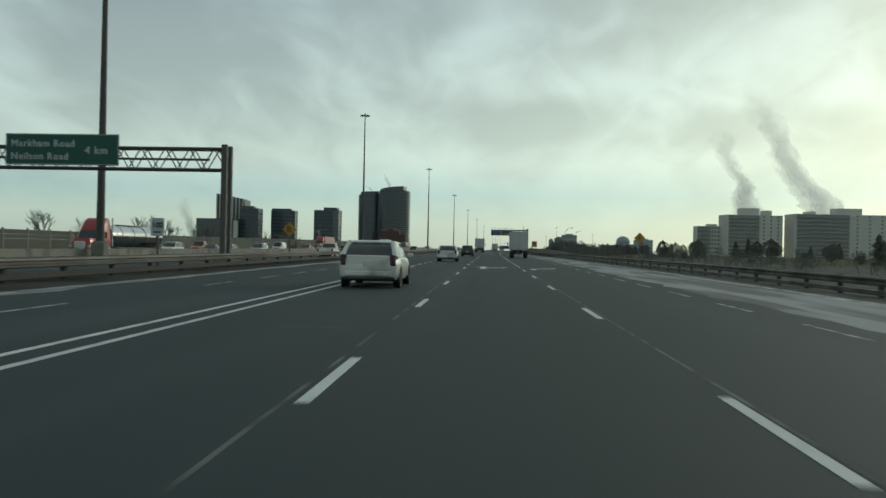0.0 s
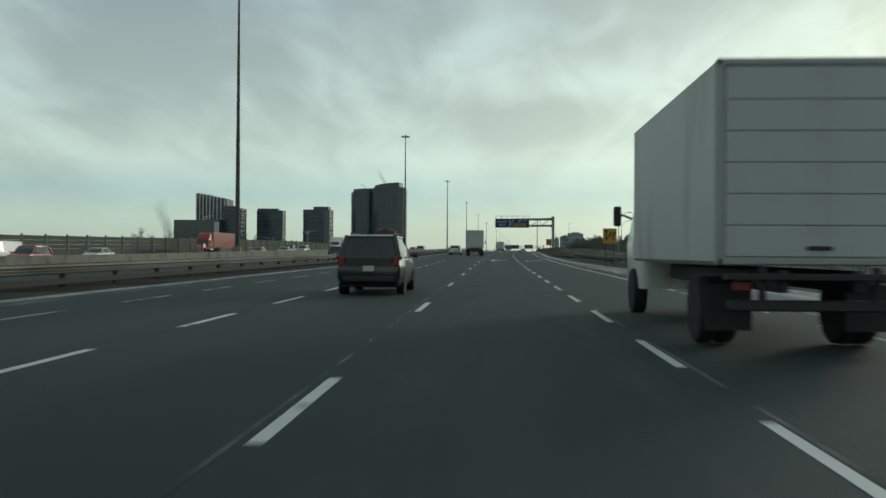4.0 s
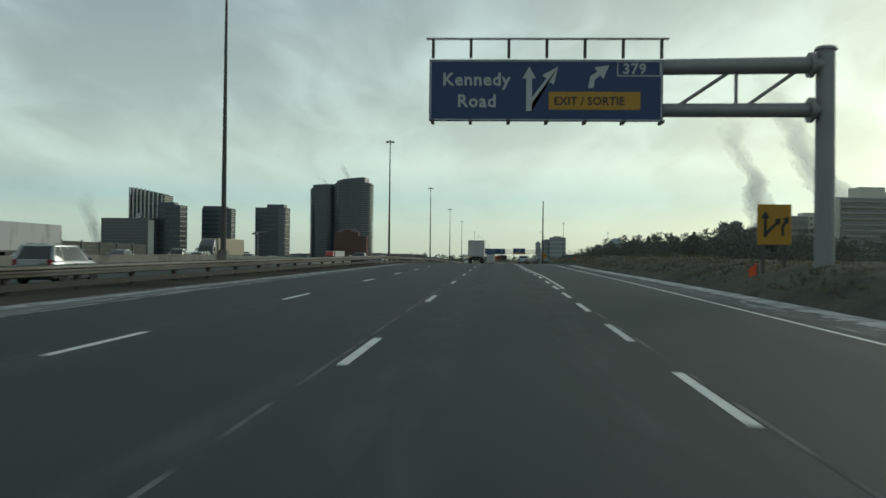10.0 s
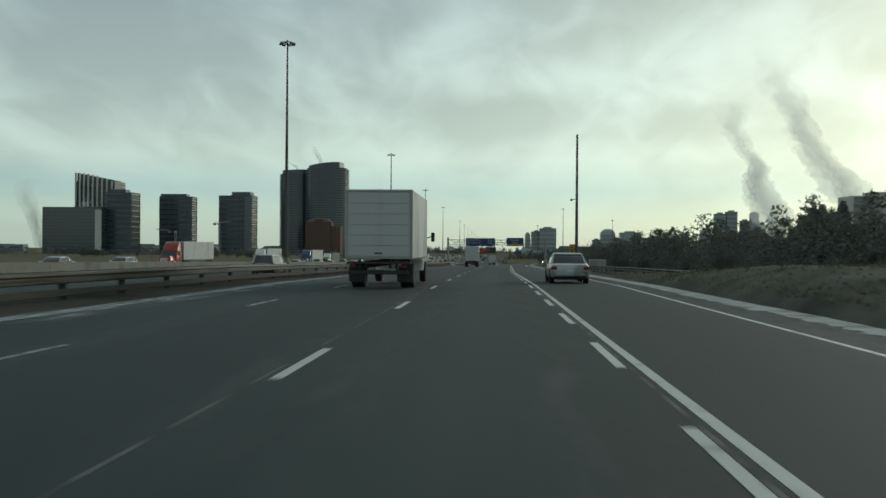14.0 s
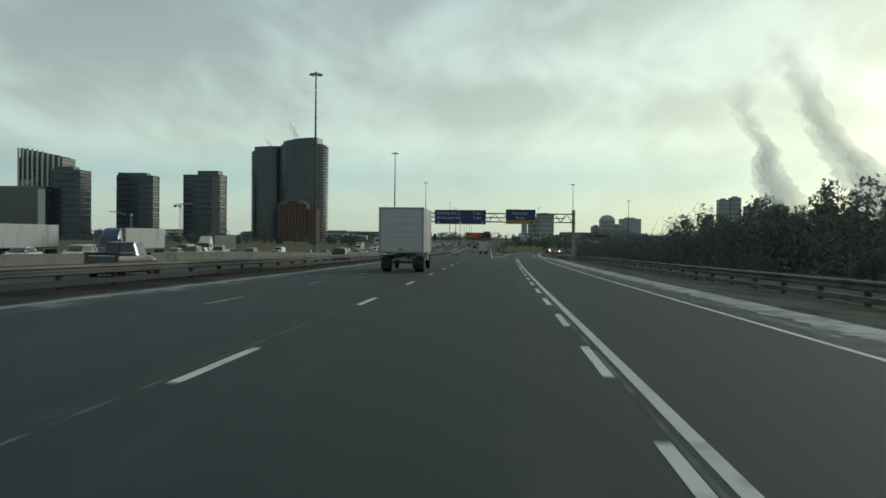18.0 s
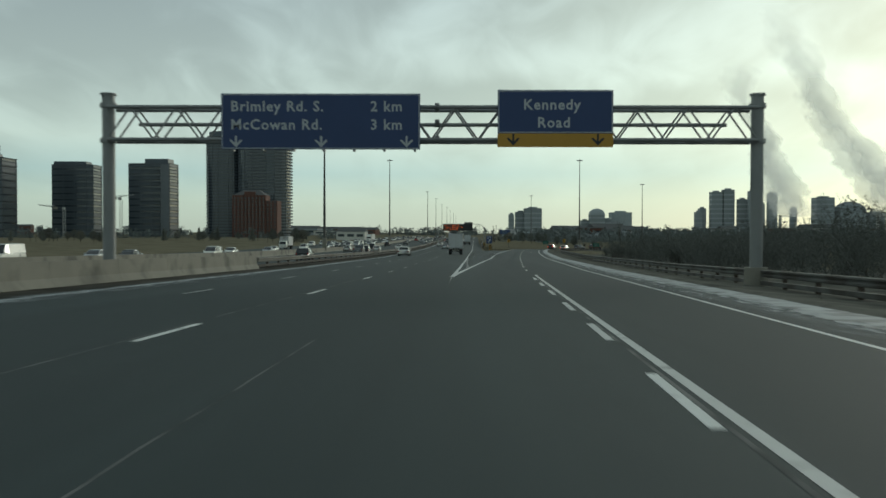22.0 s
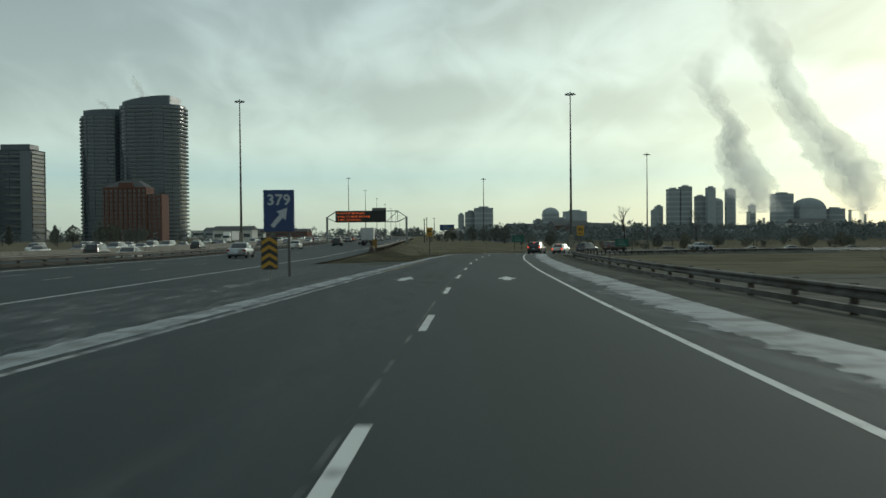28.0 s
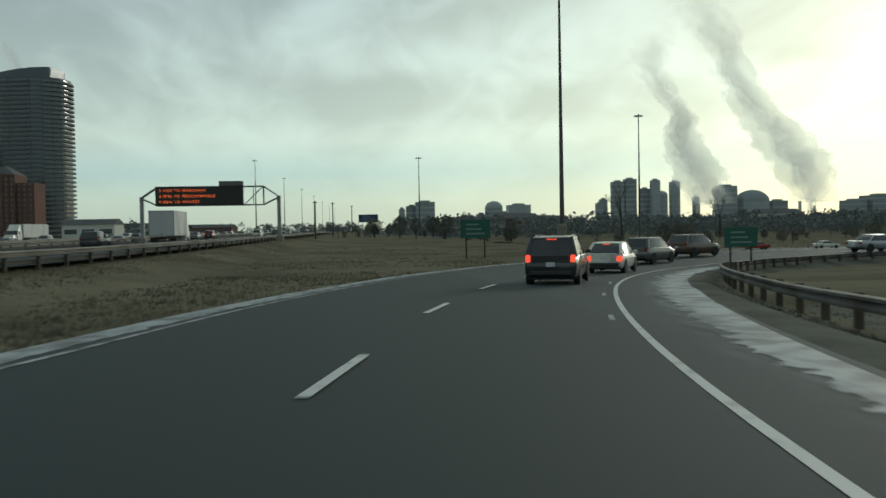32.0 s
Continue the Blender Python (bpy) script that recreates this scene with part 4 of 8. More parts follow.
def median_wall(name, label, f, y0, y1, tall=1.07, seg=12.0, low=0.0):
    w = thing(name, label, "barrier wall", kind="structure")
    prof = [(-0.33, 0.0), (0.33, 0.0), (0.33, 0.08), (0.16, 0.36), (0.10, tall), (-0.10, tall), (-0.16, 0.36), (-0.33, 0.08)]
    me = mesh("wall_segment", loft([[(u, 0.01, v) for u, v in prof], [(u, seg - 0.01, v) for u, v in prof]]), CONCRETE)
    y = y0
    while y < y1:
        at(part("wall_segment", me, None, w), on_line(f, y + seg / 2) @ pose(0, -seg / 2, -0.05 - low))
        y += seg
    return w


median_wall("wall_median", "long beige concrete median wall between carriageways", MED, -60, 1300, low=0.35)
median_wall("wall_shoulder", "short beige concrete wall between two guard rails", lambda y: RAIL_L(y) - 0.2, 617, 658, 0.95, 6.0)


def noise_wall():
    w = thing("wall_noise", "tall grey-green noise barrier of panels between steel posts", "noise barrier", kind="structure")
    pm = surf("noise_panel", (0.10, 0.105, 0.085), 0.9, 0, 0.2, 0.4, 6.0, 0.2, rnd=0.12, stretch=(1, 1, 4))
    pan = mesh("panel", join(*[box(0, 3.0, 0.33 + 0.62 * k, 0.14, 5.8, 0.60, 0.03) for k in range(5)]), pm)
    post = mesh("post", box(0, 0, 1.65, 0.26, 0.22, 3.3, 0.02), surf("noise_post", (0.22, 0.22, 0.20), 0.8, 0.2, 0.1))
    y = -60.0
    while y < 426:
        x = L1(y) - 60.5
        at(part("panel", pan, None, w), pose(x, y, gz(y) - 0.5))
        at(part("post", post, None, w), pose(x, y, gz(y) - 0.5))
        y += 6.0


noise_wall()


# ---- light masts ----
def mast(tall=34.5, lamps=8, r=0.33):
    t = thing("light_mast", "tall dark steel high-mast light pole with a ring of floodlights", "light mast", "light masts along the motorway")
    part("pole", loft([[((r + (0.11 - r) * z / tall) * math.cos(a * math.pi / 6), (r + (0.11 - r) * z / tall) * math.sin(a * math.pi / 6), z) for a in range(12)] for z in (0, 0.35 * tall, 0.7 * tall, tall)]), MAST, t, smooth=50)
    part("base", join(box(0, 0, -0.4, 1.0, 1.0, 3.2, 0.06), tube((0, 0, 1.2), (0, 0, 1.3), 0.5, n=12)), CONCRETE, t, "concrete footing")
    torus = [[((0.95 + 0.05 * math.cos(b)) * math.cos(a), (0.95 + 0.05 * math.cos(b)) * math.sin(a), tall - 0.35 + 0.05 * math.sin(b)) for b in np.arange(0, 6.28, 1.0472)] for a in np.linspace(0, 2 * math.pi, 17)]
    part("ring", loft(torus, caps=False), MAST, t)
    part("hub", tube((0, 0, tall - 0.2), (0, 0, tall + 0.15), 0.2, 0.1, 10), MAST, t)
    for a in np.arange(0, 6.28, 3.1416):
        part("arm", tube((0.98 * math.cos(a + 3.1416 / 2), 0.98 * math.sin(a + 3.1416 / 2), tall - 0.35), (0, 0, tall - 0.1), 0.04, n=6), MAST, t)
    lm = mesh("floodlight", join(tube((1.0, 0, -0.1), (1.0, 0, 0.14), 0.32, 0.18, 10), tube((1.0, 0, -0.16), (1.0, 0, -0.1), 0.34, 0.32, 10)), surf("lamp_grey", (0.20, 0.21, 0.21), 0.5, 0.5, 0.1))
    for k in range(lamps):
        at(part("floodlight", lm, None, t), pose(0, 0, tall - 0.42, 0, 0, 360.0 * k / lamps))
    return t


m0 = mast()
MASTS = [(-34.5, 219.5), (-30.4, 371.1), (-27.0, 515.4), (-24.1, 659.0), (-21.0, 808.9), (-17.8, 981.8), (-10.2, 1293.8)]
mast_foot = lambda y: gz(y) + float(np.interp(y, [515, 659, 809, 1000], [0.0, 0.8, 1.75, 1.9]))
m0.matrix_basis = pose(*MASTS[0], gz(MASTS[0][1]))
for x, y in MASTS[1:] + [(MED(66.0) + 1.1, 66.0), (-6.5, 1445.0), (-2.5, 1600.0), (2.0, 1760.0), (6.0, 1930.0), (11.0, 2120.0), (16.0, 2330.0)]:
    copy_thing(m0, pose(x, y, mast_foot(y)))
for x, y, top in ((62.1, 962.2, 31.0), (113.8, 1082.2, 27.6), (63.5, 1200.7, 26.2)):
    copy_thing(m0, pose(x, y, top - 34.5))

# ---- overhead gantries and road signs ----
BLUE = surf("sign_blue", (0.025, 0.050, 0.135), 0.45, 0, 0.1, 0.8, 6.0, 0.02, spec=0.4)
GREEN = surf("sign_green", (0.012, 0.085, 0.060), 0.45, 0, 0.1, 0.8, 6.0, 0.02, spec=0.4)
YELLOW = surf("sign_yellow", (0.44, 0.24, 0.03), 0.5, 0, 0.1, 0.8, 6.0, 0.02, spec=0.4)
WHITE = surf("sign_white", (0.44, 0.46, 0.47), 0.5, 0, 0.08, 0.8, 6.0, 0.02)
BLACK = surf("sign_black", (0.02, 0.02, 0.02), 0.5, 0, 0.1)
SIGNBACK = surf("sign_metal", (0.28, 0.28, 0.27), 0.5, 0.6, 0.1)


def board(parent, x0, x1, z0, z1, y, material, border=WHITE, name="sign_board", b=0.05):
    part(name, box((x0 + x1) / 2, y, (z0 + z1) / 2, x1 - x0, 0.06, z1 - z0, 0.015), material, parent)
    if border:
        t, g = 0.035, b
        fr = [box((x0 + x1) / 2, y - 0.034, z, x1 - x0 - 2 * g, 0.006, t) for z in (z0 + g, z1 - g)] + [box(x, y - 0.034, (z0 + z1) / 2, t, 0.006, z1 - z0 - 2 * g) for x in (x0 + g, x1 - g)]
        part("border", join(*fr), border, parent)


def down_arrow(parent, x, z, y, material, s=1.0, name="arrow"):
    p = [(-0.045, 0.30), (0.045, 0.30), (0.045, -0.02), (0.22, 0.14), (0.30, 0.10), (0, -0.22), (-0.30, 0.10), (-0.22, 0.14), (-0.045, -0.02)]
    V = [(x + u * s, y - d, z + v * s) for d in (0.034, 0.044) for u, v in p]
    n = len(p)
    F = [tuple(range(n)), tuple(range(n, 2 * n))[::-1]] + [(i, (i + 1) % n, n + (i + 1) % n, n + i) for i in range(n)]
    part(name, (V, F), material, parent)


def flat_poly(parent, poly, y, material, name):
    V = [(u, y - d, v) for d in (0.0, 0.012) for u, v in poly]
    n = len(poly)
    part(name, (V, [tuple(range(n)), tuple(range(n, 2 * n))[::-1]] + [(i, (i + 1) % n, n + (i + 1) % n, n + i) for i in range(n)]), material, parent)


def truss(parent, x0, x1, y, zt, zb, depth, bay, r, material, mid=True):
    """A box truss across the road: chords and diagonals as parts."""
    for yy in (y - depth / 2, y + depth / 2):
        for z in (zt, zb):
            part("chord", tube((x0, yy, z), (x1, yy, z), r, n=8), material, parent, smooth=50)
    if mid:
        part("chord", tube((x0 + 1.2, y, (zt + zb) / 2), (x1 - 1.2, y, (zt + zb) / 2), r, n=8), material, parent, smooth=50)
    n = max(2, int(round((x1 - x0) / bay)))
    for i in range(n):
        a, b = x0 + (x1 - x0) * i / n, x0 + (x1 - x0) * (i + 1) / n
        c = (a + b) / 2
        for yy in (y - depth / 2, y + depth / 2):
            part("brace", join(tube((a, yy, zb), (c, yy, zt), r * 0.5, n=6), tube((c, yy, zt), (b, yy, zb), r * 0.5, n=6)), material, parent)
        part("brace", join(tube((a, y - depth / 2, zt), (b, y + depth / 2, zt), r * 0.45, n=6), tube((a, y - depth / 2, zb), (b, y + depth / 2, zb), r * 0.45, n=6)), material, parent)


def gantry_green():
    y, g = 53.5, gz(53.5)
    t = thing("sign_gantry", "dark weathered lattice gantry with a green distance sign", "gantry")
    truss(t, -60, -16.9, y, 7.45, 6.15, 1.0, 1.55, 0.075, WEATHERED)
    for x in (-17.0, -60.0):
        for dy in (-0.5, 0.5):
            part("post", box(x, y + dy, (7.7 + g) / 2 - 0.1, 0.34, 0.30, 7.9 - g, 0.02), WEATHERED, t)
        for k in range(5):
            z = g + 0.6 + 1.35 * k
            part("brace", tube((x, y - 0.5, z), (x, y + 0.5, z + 1.3), 0.06, n=6), WEATHERED, t)
    part("footing", box(-17.0, y, g + 0.2, 1.0, 1.9, 0.7, 0.05), CONCRETE, t)
    board(t, -30.85, -23.6, 6.28, 8.22, y - 0.72, GREEN)
    for txt, x, z, s in (("Markham Road", -30.5, 7.42, 0.60), ("Neilson Road", -30.5, 6.62, 0.60), ("4 km", -25.75, 7.0, 0.66)):
        lettering(txt, s, WHITE, t, pose(x, y - 0.755, z, 90, 0, 0), bold=0.012, spacing=1.12)


def gantry_exit():
    y, g = 301.4, gz(301.4)
    t = thing("sign_gantry", "grey steel cantilever gantry carrying a blue exit sign", "gantry")
    part("post", tube((9.52, y, g - 0.4), (9.52, y, 9.85), 0.31, 0.29, 16), GANTRY, t, smooth=50)
    part("cap", tube((9.52, y, 9.85), (9.52, y, 9.95), 0.36, 0.30, 16), GANTRY, t)
    part("arm", tube((9.4, y, 9.38), (-2.6, y, 9.2), 0.27, 0.22, 14), GANTRY, t, smooth=50)
    part("arm", tube((9.4, y, 7.96), (-2.6, y, 7.9), 0.23, 0.20, 14), GANTRY, t, smooth=50)
    for x in (9.0,):
        for z in (9.38, 7.96):
            part("flange", tube((x, y, z), (x + 0.12, y, z), 0.40, n=16), GANTRY, t)
    for a, b in (((4.9, 8.05), (6.6, 9.2)), ((7.1, 8.1), (8.7, 9.25)), ((6.75, 8.1), (6.75, 9.25))):
        part("brace", tube((a[0], y, a[1]), (b[0], y, b[1]), 0.06, n=8), GANTRY, t)
    part("footing", tube((9.52, y, g - 0.5), (9.52, y, g + 0.25), 0.6, n=16), CONCRETE, t)
    board(t, -2.93, 4.38, 7.50, 9.45, y - 0.42, BLUE)
    part("walkway_rail", join(tube((-3.0, y - 0.9, 9.98), (4.45, y - 0.9, 9.98), 0.035, n=6)), WEATHERED, t)
    for k in range(7):
        x = -2.8 + 1.18 * k
        part("stanchion", join(box(x, y - 0.66, 9.72, 0.09, 0.09, 0.56), box(x, y - 0.66, 7.44, 0.10, 0.6, 0.08)), WEATHERED, t)
    yy = y - 0.455
    lettering("Kennedy", 0.56, WHITE, t, pose(-2.52, yy, 8.63, 90, 0, 0), bold=0.012, spacing=1.08)
    lettering("Road", 0.56, WHITE, t, pose(-2.05, yy, 7.95, 90, 0, 0), bold=0.012, spacing=1.08)
    flat_poly(t, [(0.12, 7.82), (0.30, 7.82), (0.30, 8.25), (0.75, 8.85), (0.62, 8.95), (1.12, 9.22), (0.98, 8.66), (0.86, 8.74), (0.40, 8.15)], yy, WHITE, "arrow")
    flat_poly(t, [(0.12, 7.82), (0.30, 7.82), (0.30, 8.85), (0.42, 8.85), (0.21, 9.22), (0.0, 8.85), (0.12, 8.85)], yy - 0.004, WHITE, "arrow")
    flat_poly(t, [(2.05, 8.55), (2.22, 8.55), (2.25, 8.80), (2.42, 8.95), (2.52, 8.84), (2.70, 9.26), (2.24, 9.20), (2.34, 9.07), (2.12, 8.92)], yy, WHITE, "arrow")
    part("exit_panel", box(2.25, yy + 0.002, 8.15, 2.85, 0.02, 0.56, 0.006), YELLOW, t)
    lettering("EXIT / SORTIE", 0.36, BLACK, t, pose(0.98, yy - 0.012, 8.02, 90, 0, 0), bold=0.006)
    fr = [(2.95, 4.30, 8.92, 8.95), (2.95, 4.30, 9.37, 9.40), (2.95, 2.98, 8.92, 9.40), (4.27, 4.30, 8.92, 9.40)]
    part("number_frame", join(*[box((a + b) / 2, yy, (c + d) / 2, b - a, 0.012, d - c) for a, b, c, d in fr]), WHITE, t)
    lettering("379", 0.46, WHITE, t, pose(3.12, yy, 9.0, 90, 0, 0), bold=0.008, spacing=1.1)


def gantry_blue():
    y, g = 637.5, gz(637.5)
    t = thing("sign_gantry", "grey steel truss gantry with two blue direction signs across the road", "gantry")
    for x in (22.95, -5.35):
        part("post", tube((x, y, g - 0.6), (x, y, 7.0), 0.27, 0.27, 16), GANTRY, t, smooth=50)
        part("cap", tube((x, y, 7.0), (x, y, 7.08), 0.34, n=16), GANTRY, t)
        part("footing", tube((x, y, g - 0.7), (x, y, g + 0.6), 0.5, n=16), CONCRETE, t)
        for z in (6.55, 5.02):
            part("collar", tube((x, y, z - 0.1), (x, y, z + 0.1), 0.36, n=16), GANTRY, t)
    truss(t, -5.2, 22.8, y, 6.42, 5.02, 1.1, 2.0, 0.085, GANTRY)
    for x in (9.0, 9.05):
        for z in (6.42, 5.72, 5.02):
            part("splice", tube((x - 0.05, y - 0.55, z), (x + 0.1, y - 0.55, z), 0.17, n=12), GANTRY, t)
    board(t, -0.19, 8.33, 4.57, 6.95, y - 0.82, BLUE)
    board(t, 11.63, 16.55, 5.26, 7.11, y - 0.82, BLUE)
    part("yellow_panel", box(14.09, y - 0.82, 4.97, 4.92, 0.06, 0.58, 0.012), YELLOW, t)
    yy = y - 0.855
    for txt, x, z, s in (("Brimley Rd. S.", 0.22, 6.20, 0.62), ("McCowan Rd.", 0.22, 5.42, 0.62), ("2 km", 6.2, 6.20, 0.62), ("3 km", 6.2, 5.42, 0.62), ("Kennedy", 12.72, 6.28, 0.62), ("Road", 13.32, 5.52, 0.62)):
        lettering(txt, s, WHITE, t, pose(x, yy, z, 90, 0, 0), bold=0.012, spacing=1.12)
    for x in (0.45, 4.1, 7.75):
        down_arrow(t, x, 4.86, y - 0.82, WHITE, 0.95)
    for x in (12.3, 15.9):
        down_arrow(t, x, 4.95, y - 0.82, BLACK, 0.95)
    for x in np.arange(0.3, 8.3, 1.3):
        part("bracket", box(float(x), y - 0.7, 4.54, 0.09, 0.4, 0.08), GANTRY, t)


def message_sign():
    y, g = 988.0, gz(988.0)
    t = thing("message_sign", "black electronic message board with amber text on a steel truss gantry", "message sign")
    led = surf("amber_led", (0.5, 0.10, 0.02), 0.5, 0, 0.0, emit=(1.0, 0.16, 0.03), emit_power=0.75)
    for x in (3.2, 23.8):
        part("post", box(x, y, (2.97 + g) / 2, 0.55, 0.55, 3.0 - g, 0.04), GANTRY, t)
        part("footing", box(x, y, g + 0.25, 1.1, 1.1, 0.9, 0.05), CONCRETE, t)
    for s, xa, xb in ((1, 3.2, 5.6), (-1, 23.8, 21.5)):
        for yy in (y - 0.5, y + 0.5):
            part("strut", join(tube((xa, yy, 2.85), (xb, yy, 4.45), 0.10, n=8), tube((xa, yy, 2.75), (xb, yy, 1.62), 0.10, n=8), tube((xb, yy, 1.62), (xb, yy, 4.45), 0.08, n=8)), GANTRY, t)
    for yy in (y - 0.5, y + 0.5):
        for z in (4.45, 1.62):
            part("chord", tube((5.6, yy, z), (21.5, yy, z), 0.10, n=8), GANTRY, t)
    part("brace", join(tube((18.6, y - 0.5, 1.62), (21.5, y - 0.5, 4.45), 0.08, n=6), tube((20.0, y - 0.5, 1.62), (20.0, y - 0.5, 4.45), 0.06, n=6)), GANTRY, t)
    housing = surf("board_black", (0.02, 0.021, 0.02), 0.6, 0, 0.15)
    part("board", box(10.2, y - 0.7, 3.03, 9.5, 0.9, 2.95, 0.05), housing, t)
    part("cabinet", box(16.7, y - 0.7, 3.45, 3.6, 0.95, 3.6, 0.06), housing, t)
    part("cabinet_top", box(16.7, y - 1.2, 4.85, 3.4, 0.06, 0.6, 0.02), surf("cabinet_grey", (0.10, 0.11, 0.10), 0.5), t)
    for k, txt in enumerate(("3 MIN TO MARKHAM", "6 MIN TO MEADOWVALE", "9 MIN TO WHITES")):
        lettering(txt, 0.62, led, t, pose(6.0, y - 1.165, 3.66 - 0.86 * k, 90, 0, 0), bold=-0.004, spacing=1.22)


gantry_green()
gantry_exit()
gantry_blue()
message_sign()


def post_sign(name, label, x, y, w, tall, low, face, posts=1, kind="plain", text="", g=None, ink=BLACK, wood=False):
    """A roadside sign on posts: low is the height of its lower edge above the ground."""
    z = gz(y) - 0.15 if g is None else g
    t = thing(name, label, "road sign", m=pose(x, y, z))
    pm = POSTWOOD if wood else WEATHERED
    for k in range(posts):
        px = 0 if posts == 1 else (k - 0.5) * w * 0.62
        part("post", box(px, 0.05, (low + tall * 0.8) / 2, 0.10, 0.08, low + tall * 0.8, 0.01), pm, t)
    if kind == "diamond":
        d = w / math.sqrt(2)
        part("sign_board", moved(box(0, 0, 0, d, 0.03, d, 0.01), pose(0, -0.02, low + w / 2, 0, 45, 0)), face, t)
        for sx, lean in ((-0.13, 0), (0.13, 0.12)):
            flat_poly(t, [(sx - 0.045 + lean * -0.5, low + w * 0.30), (sx + 0.045 + lean * -0.5, low + w * 0.30), (sx + 0.045 - lean, low + w * 0.70), (sx - 0.045 - lean, low + w * 0.70)], -0.037, ink, "symbol")
        return t
    part("sign_board", box(0, -0.02, low + tall / 2, w, 0.03, tall, 0.01), face, t)
    if kind == "arrows":
        q = w / 1.1
        flat_poly(t, [(-0.34 * q, low + 0.25), (-0.25 * q, low + 0.25), (-0.25 * q, low + 0.9), (-0.15 * q, low + 0.9), (-0.295 * q, low + 1.15), (-0.44 * q, low + 0.9), (-0.34 * q, low + 0.9)], -0.037, ink, "symbol")
        flat_poly(t, [(-0.25 * q, low + 0.32), (-0.25 * q, low + 0.48), (0.05 * q, low + 0.78), (0.0, low + 0.86), (0.2 * q, low + 0.92), (0.16 * q, low + 0.66), (0.11 * q, low + 0.72)], -0.041, ink, "symbol")
        flat_poly(t, [(0.22 * q, low + 0.3), (0.31 * q, low + 0.3), (0.31 * q, low + 0.6), (0.38 * q, low + 0.74), (0.44 * q, low + 0.70), (0.46 * q, low + 0.96), (0.26 * q, low + 0.90), (0.32 * q, low + 0.84), (0.22 * q, low + 0.64)], -0.037, ink, "symbol")
    if text:
        lettering(text, tall * 0.44, ink, t, pose(0, -0.04, low + tall * 0.46, 90, 0, 0), bold=0.012, align="CENTER")
        part("text_bar", box(0, -0.037, low + tall * 0.22, w * 0.55, 0.006, tall * 0.08), ink, t)
    if kind == "guide":
        for k in range(3):
            part("text_bar", box(-w * 0.05 * k, -0.037, low + tall * (0.24 + 0.25 * k), w * (0.62 - 0.1 * k), 0.006, tall * 0.08), ink, t)
    return t


post_sign("speed_sign", "white maximum speed sign on a steel post by the rail", -15.55, 39.0, 0.62, 0.82, 1.73, WHITE, text="100")
post_sign("warning_sign", "yellow diamond lane-ends warning sign behind the guard rail", -16.0, 66.0, 1.12, 1.12, 2.05, YELLOW, kind="diamond")
post_sign("warning_sign", "yellow diamond merge warning sign on the verge", 21.75, 138.0, 1.75, 1.75, 2.65, YELLOW, kind="diamond")
post_sign("lane_sign", "yellow rectangular lane-arrow sign on the verge", 7.18, 181.3, 1.06, 1.2, 1.9, YELLOW, kind="arrows", posts=2)
post_sign("lane_sign", "yellow rectangular lane-arrow sign by the gantry post", 8.75, 303.8, 1.15, 1.38, 1.7, YELLOW, kind="arrows", posts=2, g=gz(303.8) - 0.1)
post_sign("lane_sign", "yellow rectangular lane-arrow sign by the trees", 14.35, 494.0, 1.13, 1.36, 2.0, YELLOW, kind="arrows", posts=2)
post_sign("speed_sign", "yellow advisory 80 speed sign on the grass island", 25.7, 849.6, 0.64, 0.92, 2.02, YELLOW, text="80", g=gz(849.6) - 0.15)
post_sign("speed_sign", "yellow advisory 80 speed sign behind the ramp guard rail", 41.68, 850.8, 0.76, 1.07, 2.1, YELLOW, text="80", g=gz(850.8) - 0.3)
SIGNINK = surf("grey_green_sign_ink", (0.16, 0.22, 0.20), 0.5)
post_sign("guide_sign", "green guide sign on two timber posts beside the ramp", 42.15, 905.0, 1.9, 1.17, 1.3, GREEN, posts=2, kind="guide", ink=SIGNINK, g=-4.5, wood=True)
post_sign("guide_sign", "green guide sign on timber posts inside the ramp bend", 59.7, 905.0, 2.3, 1.3, 1.1, GREEN, posts=2, kind="guide", ink=SIGNINK, g=-5.2, wood=True)
post_sign("billboard", "dark blue billboard on posts beside the far carriageway", 41.0, 1122.0, 6.0, 2.4, 3.6, BLUE, posts=2, kind="guide", ink=SIGNINK)

ex = post_sign("exit_sign", "blue exit 379 sign with a white arrow at the gore", 17.9, 795.6, 1.27, 1.72, 1.92, BLUE, posts=2, g=gz(795.6) - 0.05)
lettering("379", 0.62, WHITE, ex, pose(0, -0.04, 3.02, 90, 0, 0), bold=0.014, align="CENTER", spacing=1.05)
flat_poly(ex, [(-0.34, 2.18), (-0.22, 2.06), (0.16, 2.49), (0.27, 2.38), (0.34, 2.89), (-0.10, 2.75), (0.02, 2.63)], -0.037, WHITE, "arrow")


def hazard_marker(label, x, y):
    t = thing("hazard_marker", label, "road sign", m=pose(x, y, gz(y) - 0.05))
    part("post", box(0, 0.05, 0.6, 0.08, 0.08, 1.2, 0.01), SIGNBACK, t)
    part("sign_board", box(0, 0, 1.05, 0.62, 0.03, 1.2, 0.01), BLACK, t)
    for k in range(4):
        zb = 0.42 + 0.30 * k
        for s in (-1, 1):
            flat_poly(t, [(0, zb + 0.22), (0, zb + 0.36), (s * 0.29, zb + 0.18), (s * 0.29, zb + 0.04)][::s], -0.017, YELLOW, "stripe")


hazard_marker("black and yellow chevron hazard marker at the gore", 18.0, 792.2)
hazard_marker("black and yellow hazard marker at the guard rail end", 19.4, 868.5)

